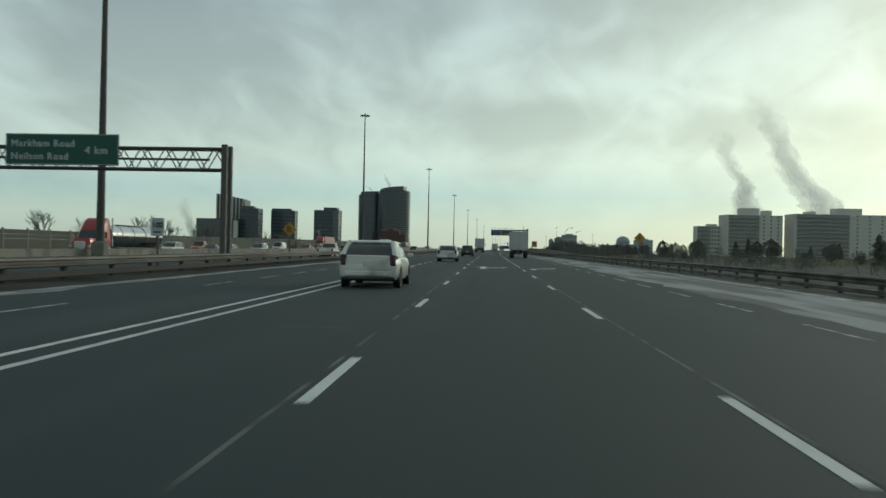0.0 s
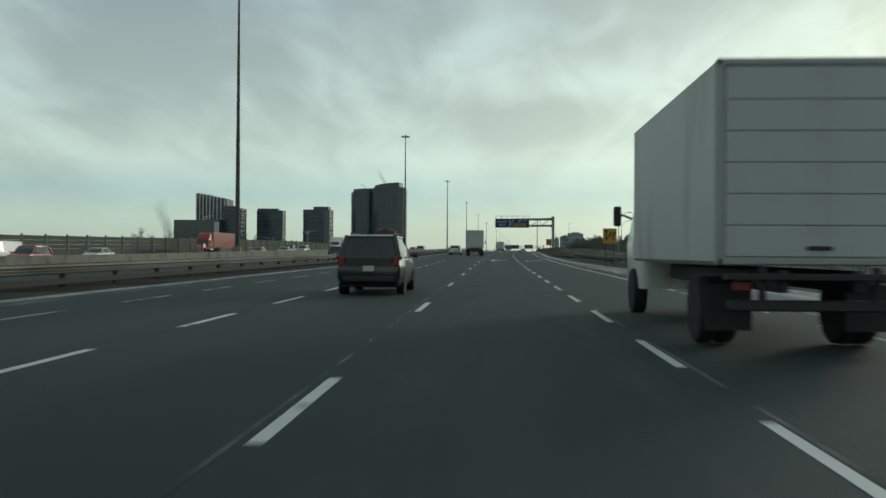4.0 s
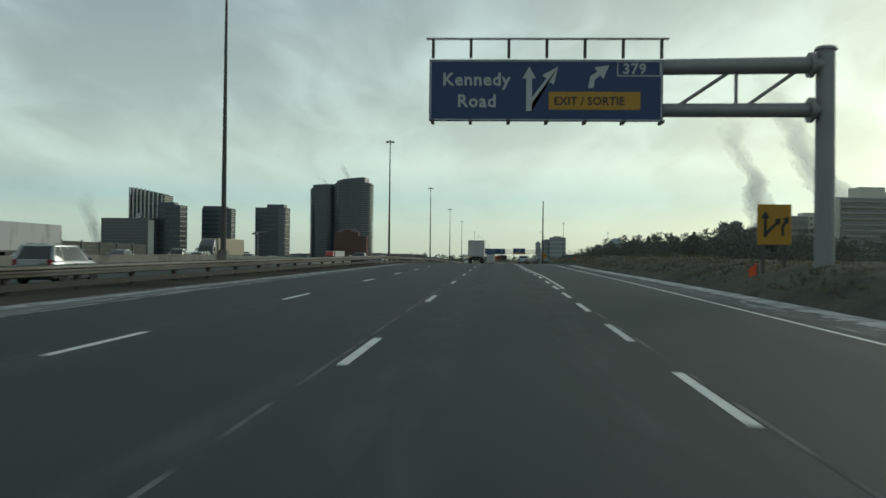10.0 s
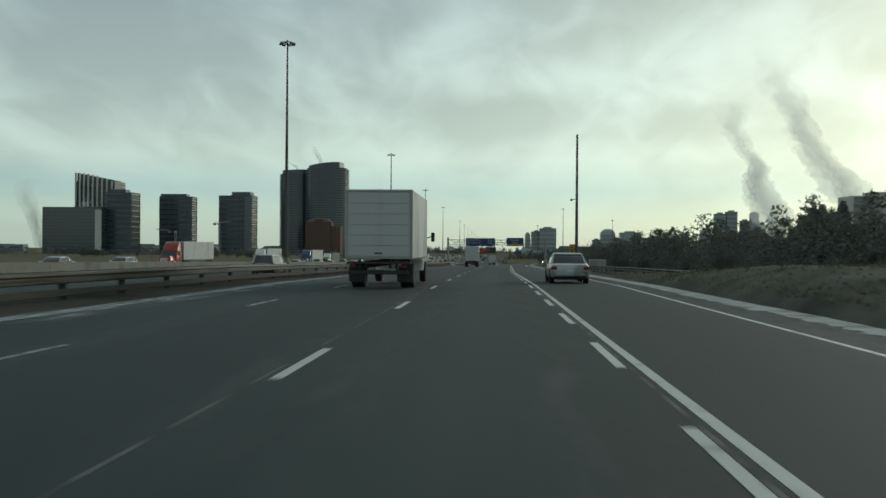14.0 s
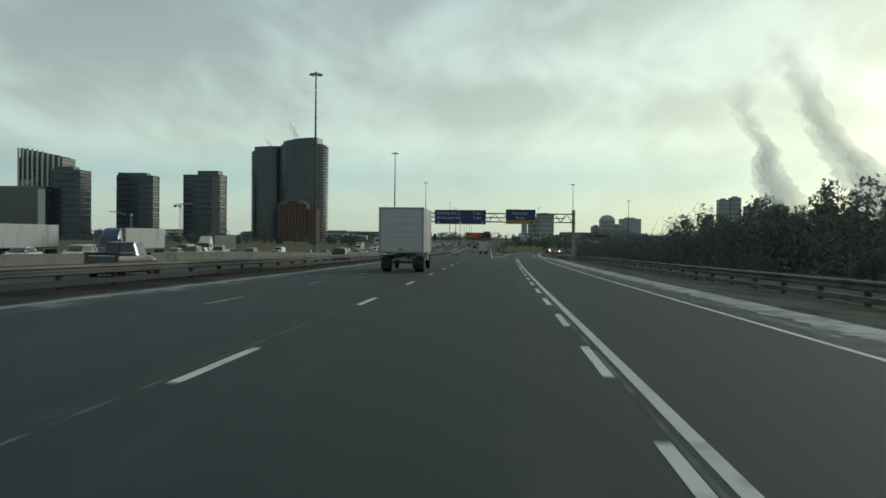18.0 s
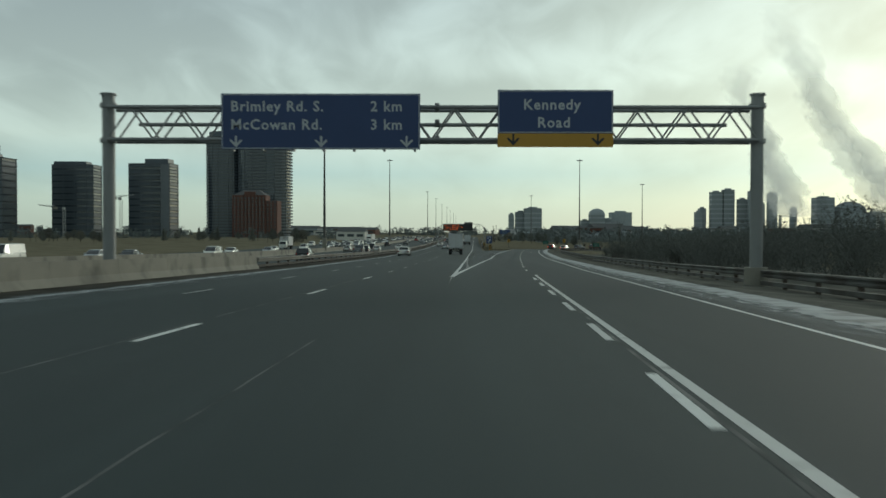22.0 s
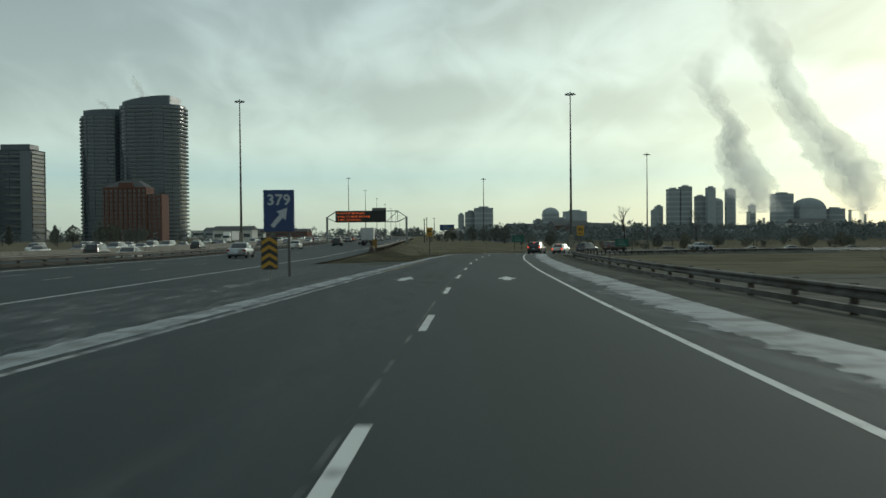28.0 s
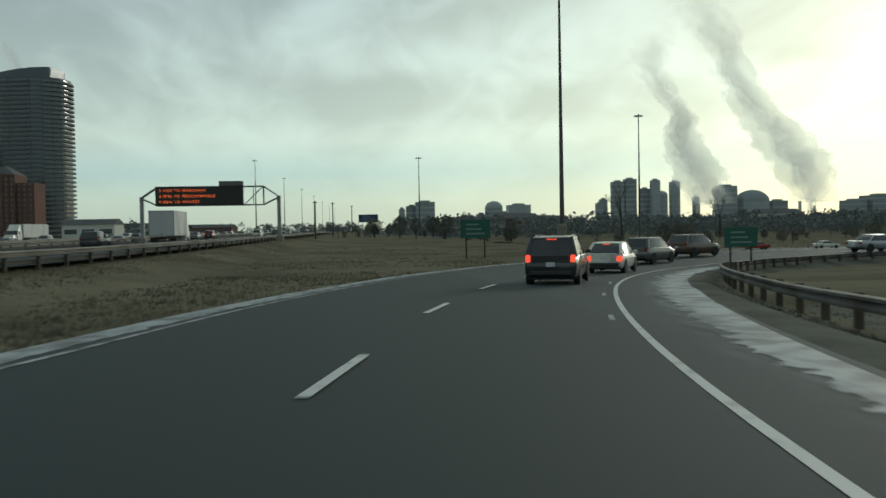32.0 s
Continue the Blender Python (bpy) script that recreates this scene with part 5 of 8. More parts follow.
# poles beside the road
pz = thing("camera_pole", "tall plain steel pole with a small camera on a bracket", "pole", m=pose(13.0, 480.0, gz(480) - 0.3))
part("pole", tube((0, 0, 0), (0, 0, 15.4), 0.19, 0.11, 12), MAST, pz, smooth=50)
part("bracket", join(tube((0, 0, 8.2), (-0.55, -0.1, 8.2), 0.04, n=6), box(-0.6, -0.1, 8.15, 0.25, 0.3, 0.25, 0.04)), GANTRY, pz)
cb = thing("control_cabinet", "grey metal roadside control cabinet on a concrete pad", "cabinet", m=pose(15.9, 484.0, gz(484) - 0.45))
part("body", box(0, 0, 0.95, 1.9, 0.7, 1.5, 0.04), surf("cabinet_metal", (0.30, 0.31, 0.30), 0.5, 0.4, 0.1), cb)
part("pad", box(0, 0, 0.1, 2.2, 1.0, 0.25, 0.03), CONCRETE, cb)
part("door", box(-0.45, -0.37, 0.95, 0.85, 0.03, 1.3, 0.01), surf("cabinet_door", (0.26, 0.27, 0.26), 0.5, 0.4, 0.1), cb)
sl = thing("street_lamp", "slim street lamp with a curved arm behind the verge", "street lamp", m=pose(20.6, 279.3, gz(279) - 0.6))
part("pole", tube((0, 0, 0), (0, 0, 7.2), 0.10, 0.06, 10), GANTRY, sl, smooth=50)
part("arm", join(tube((0, 0, 7.1), (0.9, 0, 8.2), 0.05, n=8), tube((0.9, 0, 8.2), (1.9, 0, 8.55), 0.045, n=8)), GANTRY, sl)
part("lamp_head", box(2.15, 0, 8.52, 0.7, 0.25, 0.16, 0.05), surf("lamp_grey", (0.2, 0.2, 0.2), 0.5), sl)
copy_thing(sl, pose(27.9, 330.0, gz(330) - 0.6))
for x, y, tall in ((28.8, 1003.0, 6.6), (31.0, 1060.0, 8.0), (36.0, 1130.0, 9.0)):
    up = thing("utility_pole", "dark timber utility pole beside the carriageway", "pole", "utility poles", m=pose(x, y, gz(y) - 0.1))
    part("pole", tube((0, 0, 0), (0, 0, tall), 0.16, 0.11, 10), POSTWOOD, up, smooth=50)
    part("crossarm", box(0, 0, tall - 0.3, 0.9, 0.1, 0.1, 0.01), POSTWOOD, up)
for x, y in ((7.9, 303.0), (9.9, 378.0)):
    fl = thing("marker_flag", "small orange-red marker flag on a stake in the verge", "flag", m=pose(x, y, gz(y) - 0.2))
    part("stake", tube((0, 0, 0), (0.05, 0, 1.25), 0.02, n=6), POSTWOOD, fl)
    part("cloth", loft([[(0.05 - 0.3 * k, 0.03 * math.sin(3 * k), 1.2 - 0.25 * k), (0.05 - 0.3 * k, 0.03 * math.sin(3 * k) + 0.01, 1.2 - 0.25 * k), (0.04 - 0.25 * k, 0.01, 0.8 - 0.1 * k), (0.04 - 0.25 * k, 0.0, 0.8 - 0.1 * k)] for k in (0, 0.5, 1.0)]),
         surf("flag_orange", (0.75, 0.10, 0.03), 0.7), fl)

# ---- buildings ----
TOWERWALL = surf("tower_cladding", (0.062, 0.082, 0.100), 0.35, 0.1, 0.25, 0.05, 0.8, 0.0, stretch=(1, 1, 0.4), spec=0.6)
RINGSLAB = surf("balcony_ring", (0.098, 0.114, 0.128), 0.8, 0, 0.1, 0.1, 1.0, 0.0)
BALCONY = surf("balcony_concrete", (0.16, 0.178, 0.188), 0.8, 0, 0.1, 0.1, 1.0, 0.0)
TOWERSLAB = surf("tower_slab", (0.30, 0.30, 0.285), 0.8, 0, 0.1, 0.1, 1.0, 0.0)
PALEWALL = surf("pale_concrete", (0.54, 0.53, 0.48), 0.85, 0, 0.12, 0.06, 1.0, 0.0)
DARKGLASS = surf("window_glass", (0.034, 0.046, 0.056), 0.14, 0, 0.2, 0.2, 2.0, 0.0, spec=0.8)
BRICK = surf("orange_brick", (0.125, 0.058, 0.042), 0.9, 0, 0.15, 0.1, 1.5, 0.0)
ROOFGREY = surf("flat_roof", (0.10, 0.10, 0.10), 0.9, 0, 0.15, 0.1, 1.0, 0.0)
# Haze is put into this bluish wall colour of the far buildings.
FARWALL = surf("haze_toned_wall", (0.27, 0.30, 0.31), 0.85, 0, 0.2, 0.03, 0.4, 0.0, rnd=0.2)

# Glass paled almost to the wall tone, imitating haze over the skyline.
FARGLASS = surf("haze_toned_window_glass", (0.30, 0.33, 0.345), 0.4, 0, 0.2, 0.1, 1.0, 0.0, spec=0.7)

# Lighter than the plain window glass to suggest haze before the apartment blocks.
BLOCKGLASS = surf("block_window_glass", (0.17, 0.18, 0.18), 0.3, 0, 0.25, 0.3, 2.0, 0.0, spec=0.7)


def grow(poly, d):
    c = Vector((sum(p[0] for p in poly) / len(poly), sum(p[1] for p in poly) / len(poly)))
    return [tuple(c + (Vector(p) - c) * (1 + d / max((Vector(p) - c).length, 0.1))) for p in poly]


def curved_plan(w, d, bulge, n=9):
    front = [(-w / 2 + w * i / (n - 1), -d / 2 - bulge * (1 - (2 * i / (n - 1) - 1) ** 2)) for i in range(n)]
    back = [(w / 2 - w * i / (n - 1), d / 2 + bulge * 0.4 * (1 - (2 * i / (n - 1) - 1) ** 2)) for i in range(n)]
    return front + back


def tower(label, x, y, w, d, top, base, floors, plan, turn=0.0, wall=TOWERWALL, slab_mat=RINGSLAB, out=0.9, crown=None, name="apartment_tower", slab_t=0.55, fins=0):
    """A tower of storeys: body, one slab and one window band a storey, crown."""
    t = thing(name, label, "tower", "towers beside the motorway", m=pose(x, y, base, 0, 0, turn))
    H = top - base
    fh = H / floors
    part("wall", slab(plan, 0, H), wall, t)
    sm = mesh("floor_slab", slab(grow(plan, out), -slab_t / 2, slab_t / 2), slab_mat)
    gm = mesh("window_band", slab(grow(plan, 0.06), 0.9, fh - 0.7), DARKGLASS)
    for k in range(1, floors + 1):
        at(part("floor_slab", sm, None, t), pose(0, 0, k * fh))
        if k < floors and k % 2 == 0:
            at(part("window_band", gm, None, t), pose(0, 0, k * fh))
    if fins:
        n = len(plan)
        fm = mesh("pier", box(0, 0, H / 2, 1.0, 0.8, H), wall)
        for k in range(fins):
            i = (k * n / fins) % n
            a, b = Vector(plan[int(i)]), Vector(plan[(int(i) + 1) % n])
            p = a + (b - a) * (i - int(i))
            at(part("pier", fm, None, t), pose(p.x, p.y, 0))
    if crown:
        cw, cd, ch, cx = crown
        part("penthouse", box(cx, 0, H + ch / 2, cw, cd, ch, 0.3), wall, t)
    return t


def oval(w, d, n=36, power=2.8):
    """A rounded plan between an ellipse and a rectangle."""
    pts = []
    for k in range(n):
        a = 2 * math.pi * k / n
        c, q = math.cos(a), math.sin(a)
        pts.append((w / 2 * math.copysign(abs(c) ** (2 / power), c), d / 2 * math.copysign(abs(q) ** (2 / power), q)))
    return pts


def rounded_tower(label, x, y, w, d, top, base, floors, turn, ends, screen):
    """A glass tower of oval plan: floor edges, mullions, stacked balconies round its ends and a roof screen."""
    t = thing("apartment_tower", label, "tower", "towers beside the motorway", m=pose(x, y, base, 0, 0, turn))
    H, plan = top - base, oval(w, d)
    fh = H / floors
    part("wall", slab(plan, 0, H), TOWERWALL, t)
    edge_me = mesh("floor_edge", slab(grow(plan, 0.18), -0.16, 0.16), RINGSLAB)
    glass_me = mesh("window_band", slab(grow(plan, 0.07), 1.1, fh - 0.5), DARKGLASS)
    for k in range(1, floors + 1):
        at(part("floor_edge", edge_me, None, t), pose(0, 0, k * fh))
        if k < floors:
            at(part("window_band", glass_me, None, t), pose(0, 0, k * fh))
    for a0, a1, out, mat in ends:
        arc = [p for p in [(w / 2 * math.copysign(abs(math.cos(a)) ** 0.714, math.cos(a)), d / 2 * math.copysign(abs(math.sin(a)) ** 0.714, math.sin(a))) for a in np.linspace(radians(a0), radians(a1), 9)]]
        outer = grow(arc + [(-p[0], -p[1]) for p in arc], out)[:9]
        me = mesh("balcony", join(slab(outer + arc[::-1], -0.2, 0.2), slab(outer + [(q[0] * 0.985, q[1] * 0.985) for q in outer[::-1]], 0.2, 1.15)), mat)
        for k in range(1, floors):
            at(part("balcony", me, None, t), pose(0, 0, k * fh))
    n = len(plan)
    fin = mesh("mullion", box(0, 0, H / 2, 0.5, 0.5, H), RINGSLAB)
    for k in range(n // 2, n, 2):
        at(part("mullion", fin, None, t), pose(plan[k][0], plan[k][1] - 0.1, 0))
    s0, s1, ztop, zlow = screen
    top_plan = [(min(max(px, s0), s1), py * 0.82) for px, py in plan]
    part("roof_screen", loft([[(px, py, H - 0.5) for px, py in top_plan], [(px, py, zlow + (ztop - zlow) * (1 - ((s1 - px) / (s1 - s0)) ** 2)) for px, py in top_plan]]), TOWERWALL, t)
    return t


# the pair of rounded towers
rounded_tower("dark blue-grey glass tower with balconies down its rounded end", -225.5, 1505.0, 36.0, 30.0, 98.0, -6.0, 34, 5.0, ((150, 225, 1.3, RINGSLAB),), (-15.0, 16.0, 110.0, 108.5))
rounded_tower("tall dark glass tower with pale balconies stacked round its end", -180.5, 1486.0, 51.0, 34.0, 104.0, -6.0, 36, -8.0, ((-62, 30, 2.0, BALCONY), (-112, -84, 0.9, RINGSLAB)), (-22.0, 19.0, 117.5, 113.0))
slab_tower = tower("dark slab residential tower with a paler end wall", -295.0, 1490.0, 40.0, 26.0, 69.0, -6.0, 24, curved_plan(42, 22, 1.0), -3.0, fins=8, crown=(24, 16, 5.0, 6.0))
part("end_wall", box(16.5, -12.6, 37.0, 9.0, 1.2, 74.0, 0.2), BALCONY, slab_tower, "paler end wall")
for k in range(1, 24):
    part("balcony", box(9.0, -13.2, 75.0 * k / 24, 6.0, 2.0, 0.9, 0.1), RINGSLAB, slab_tower)
tower("dark residential tower with rounded ends", -367.0, 1475.0, 40.0, 26.0, 66.5, -6.0, 24, curved_plan(40, 22, 2.5), 3.0, fins=8, crown=(32, 16, 3.6, -4.0))
tower("dark residential tower with stacked balconies", -391.0, 1360.0, 28.0, 26.0, 64.0, -6.0, 23, curved_plan(28, 24, 1.5), 0.0, fins=6, crown=(18, 14, 4.0, -4.0), out=1.2)
office = tower("blue-grey glass office block with a pale end wall", -437.0, 1345.0, 62.0, 30.0, 46.8, -6.0, 14, [(-33, -13), (33, -13), (33, 13), (-33, 13)], 0.0, wall=DARKGLASS, out=0.15, slab_t=0.3, name="office_block")
part("end_wall", box(29.5, -13.5, 25.0, 7.0, 0.8, 50.0, 0.1), PALEWALL, office)
tall = tower("tall pale-ribbed tower with a stepped curved top", -428.0, 1385.0, 46.0, 30.0, 78.0, -6.0, 27, curved_plan(47, 26, 3.0), -4.0, out=0.4)
for k in range(9):
    zt = 94.0 - 0.55 * k * k * 0.28
    part("rib", box(-22.0 + 5.4 * k, -15.2 - 2.2 * math.sin(math.pi * k / 8), zt / 2, 1.7, 1.4, zt, 0.1), PALEWALL, tall)
part("roof_screen", loft([[(-23, -10, 84), (20, -10, 84), (20, 10, 84), (-23, 10, 84)], [(-23, -10, 94), (20, -10, 86), (20, 10, 86), (-23, 10, 94)]]), TOWERWALL, tall)


def hotel():
    t = thing("hotel", "orange brick hotel block with a stepped gabled roofline", "building", m=pose(-171.0, 1405.0, -6.0))
    H = 40.0
    part("wall", slab([(-20, -9), (10, -9), (10, 12), (-20, 12)], 0, H), BRICK, t)
    part("wing", slab([(10, -7), (20.5, -7), (20.5, 12), (10, 12)], 0, H - 5.0), BRICK, t)
    part("roof", loft([[(-20, -9, H), (10, -9, H), (10, 12, H), (-20, 12, H)], [(-10, -3, H + 5), (3, -3, H + 5), (3, 6, H + 5), (-10, 6, H + 5)]]), ROOFGREY, t)
    part("gable", slab([(-9, -9.6), (1, -9.6), (1, -8), (-9, -8)], H - 1, H + 3.2), BRICK, t)
    wm = mesh("window", box(0, 0, 0, 1.5, 0.3, 1.7), DARKGLASS)
    for k in range(12):
        for i in range(9):
            at(part("window", wm, None, t), pose(-18.0 + 3.3 * i, -9.1, 3.0 + 3.1 * k))
        if k < 11:
            for i in range(3):
                at(part("window", wm, None, t), pose(11.8 + 3.3 * i, -7.1, 3.0 + 3.1 * k))
    for i in range(10):
        part("pilaster", box(-19.7 + 3.3 * i, -9.3, H / 2, 0.7, 0.6, H), BRICK, t)


hotel()


def balcony_block(label, x, y, w, d, top, base, floors, penthouse, turn=0.0, bays=8):
    t = thing("apartment_block", label, "building", "apartment blocks", m=pose(x, y, base, 0, 0, turn))
    H = top - base
    fh = H / floors
    part("wall", box(0, 0, H / 2, w, d, H), PALEWALL, t)
    bm = mesh("balcony", box(0, -d / 2 - 0.7, 0.5, w * 0.55, 1.4, 1.0, 0.05), TOWERSLAB)
    wm = mesh("window_band", box(0, -d / 2 - 0.02, 0, w * 0.55, 0.2, fh * 0.5), BLOCKGLASS)
    wp = mesh("window", box(0, -d / 2 - 0.05, 0, 1.7, 0.2, 1.5), BLOCKGLASS)
    for k in range(floors):
        at(part("balcony", bm, None, t), pose(-w * 0.2, 0, k * fh + 0.3))
        at(part("window_band", wm, None, t), pose(-w * 0.2, 0, k * fh + fh * 0.65))
        for i in range(3):
            at(part("window", wp, None, t), pose(w * (0.16 + 0.13 * i), 0, k * fh + fh * 0.6))
    for px, pw, ph in penthouse:
        part("penthouse", box(px, 0, H + ph / 2, pw, d * 0.6, ph, 0.1), PALEWALL, t)
    return t


balcony_block("pale concrete apartment block with banded balconies", 218.0, 780.0, 49.0, 20.0, 38.8, -3.0, 13, [(-2.0, 15.0, 6.2), (14.0, 5.0, 4.5)], 8.0)
balcony_block("grey concrete apartment block with rooftop plant room", 292.0, 782.0, 82.0, 22.0, 40.5, -3.0, 13, [(8.0, 22.0, 5.6), (-24.0, 6.0, 2.5)], 4.0)
balcony_block("long grey apartment slab behind leafless trees", 395.0, 800.0, 90.0, 22.0, 43.0, -3.0, 14, [(0.0, 20.0, 4.0)], 0.0)
balcony_block("lower dark apartment block beside a taller one", 183.0, 790.0, 20.0, 16.0, 29.0, -3.0, 9, [(4.0, 8.0, 2.0)])


def far_tower(x0, x1, y, top, shape="flat"):
    w = x1 - x0
    t = thing("distant_tower", "hazy grey high-rise on the distant skyline", "tower", "skyline towers", m=pose((x0 + x1) / 2, y, -8))
    H = top + 8
    plan = curved_plan(w, w * 0.8, w * 0.08, 7)
    body = H - (w * 0.45 if shape == "dome" else 0)
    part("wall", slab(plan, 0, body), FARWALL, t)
    if shape == "dome":
        rings = [[(px * math.cos(a), py * math.cos(a), body + w * 0.45 * math.sin(a)) for px, py in plan] for a in np.linspace(0, 1.45, 7)]
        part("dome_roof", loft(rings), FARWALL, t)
    else:
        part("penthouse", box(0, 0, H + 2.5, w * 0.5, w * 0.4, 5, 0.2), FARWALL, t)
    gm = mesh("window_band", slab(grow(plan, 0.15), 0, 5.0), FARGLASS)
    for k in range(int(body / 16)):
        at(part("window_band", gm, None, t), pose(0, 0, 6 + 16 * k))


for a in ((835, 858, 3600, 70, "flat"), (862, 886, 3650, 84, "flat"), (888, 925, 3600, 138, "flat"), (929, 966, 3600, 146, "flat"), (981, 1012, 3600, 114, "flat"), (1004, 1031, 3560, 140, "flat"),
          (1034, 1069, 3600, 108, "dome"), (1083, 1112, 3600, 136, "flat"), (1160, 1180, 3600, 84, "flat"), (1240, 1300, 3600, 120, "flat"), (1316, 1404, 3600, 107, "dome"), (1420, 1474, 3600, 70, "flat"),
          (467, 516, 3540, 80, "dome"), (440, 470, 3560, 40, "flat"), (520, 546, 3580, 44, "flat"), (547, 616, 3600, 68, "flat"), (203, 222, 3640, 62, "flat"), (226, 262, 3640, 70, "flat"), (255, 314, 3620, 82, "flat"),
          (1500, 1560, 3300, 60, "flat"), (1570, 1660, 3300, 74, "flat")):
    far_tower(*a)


def low_building(x, y, w, d, tall, seed):
    r = random.Random(seed)
    t = thing("low_building", r.choice(("low flat-roofed industrial building far across the fields", "small pale commercial building far across the fields", "low dark-roofed house among leafless trees")), "building",
              "low buildings", m=pose(x, y, gz(min(y, 1300)) - 1.0, 0, 0, r.uniform(-20, 20)))
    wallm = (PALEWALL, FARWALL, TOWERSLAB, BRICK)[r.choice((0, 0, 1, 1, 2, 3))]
    part("wall", box(0, 0, tall / 2, w, d, tall), wallm, t)
    if r.random() < 0.4:
        part("roof", loft([[(-w / 2 - 0.4, -d / 2 - 0.4, tall), (w / 2 + 0.4, -d / 2 - 0.4, tall), (w / 2 + 0.4, d / 2 + 0.4, tall), (-w / 2 - 0.4, d / 2 + 0.4, tall)],
                            [(-w / 2, -0.2, tall + d * 0.22), (w / 2, -0.2, tall + d * 0.22), (w / 2, 0.2, tall + d * 0.22), (-w / 2, 0.2, tall + d * 0.22)]]), ROOFGREY, t)
    else:
        part("roof", box(0, 0, tall + 0.25, w + 0.6, d + 0.6, 0.5), ROOFGREY, t)
    n = 2 if y > 1400 else 3
    for i in range(n):
        part("window", box(-w / 2 + w * (i + 0.5) / n, -d / 2 - 0.03, tall * 0.55, w / n * 0.7, 0.15, tall * 0.3), DARKGLASS, t)


rr = random.Random(4)
for k in range(70):
    y = rr.uniform(1650, 2900)
    x = 60 + (y - 1100) * rr.uniform(0.10, 0.72)
    low_building(x, y, rr.uniform(14, 50), rr.uniform(10, 25), rr.uniform(5, 12), 100 + k)
for k in range(22):
    low_building(rr.uniform(-900, -140), rr.uniform(1750, 2200), rr.uniform(18, 60), rr.uniform(10, 20), rr.uniform(6, 12), 300 + k)
low_building(-57.0, 1180.0, 19.0, 9.0, 5.6, 77)


def crane(label, x, y, top, jib, turn):
    t = thing("tower_crane", label, "crane", "cranes", m=pose(x, y, -6, 0, 0, turn))
    cm = surf("crane_white", (0.45, 0.45, 0.43), 0.6, 0.2, 0.1)
    H = top + 6
    legs = [tube((sx, sy, 0), (sx, sy, H), 0.16, n=5) for sx in (-1, 1) for sy in (-1, 1)]
    lace = [tube((-1, s, k * 2.5), (1, s, k * 2.5 + 2.5), 0.1, n=4) for k in range(int(H / 2.5)) for s in (-1, 1)]
    part("mast", join(*legs, *lace), cm, t)
    part("cab", box(0, -1.4, H + 1, 2.4, 2.4, 2.2, 0.1), cm, t)
    part("jib", join(tube((-8, 0, H + 2.2), (jib, 0, H + 4.0), 0.35, 0.2, 5), tube((-8, 0, H + 3.4), (jib, 0, H + 4.4), 0.25, 0.15, 5)), cm, t)
    part("counterweight", box(-7.5, 0, H + 1.4, 3.0, 2.0, 2.4, 0.1), CONCRETE, t)


crane("white construction tower crane among the residential towers", -338.0, 1380.0, 20.0, -22.0, 8.0)
crane("white construction tower crane beside a residential tower", -287.0, 1380.0, 29.0, 16.0, -25.0)

for x, y, tall, r in ((700.0, 2455.0, 42.0, 4.0), (742.0, 2480.0, 30.0, 3.0), (905.0, 2455.0, 44.0, 4.0), (960.0, 2500.0, 36.0, 3.0)):
    ch = thing("chimney", "tall concrete factory chimney trailing steam", "chimney", "factory chimneys", m=pose(x, y, -6))
    part("shaft", tube((0, 0, 0), (0, 0, tall), r, r * 0.7, 16), PALEWALL, ch, smooth=40)
    part("rim", tube((0, 0, tall - 1.2), (0, 0, tall), r * 0.85, n=16), ROOFGREY, ch)


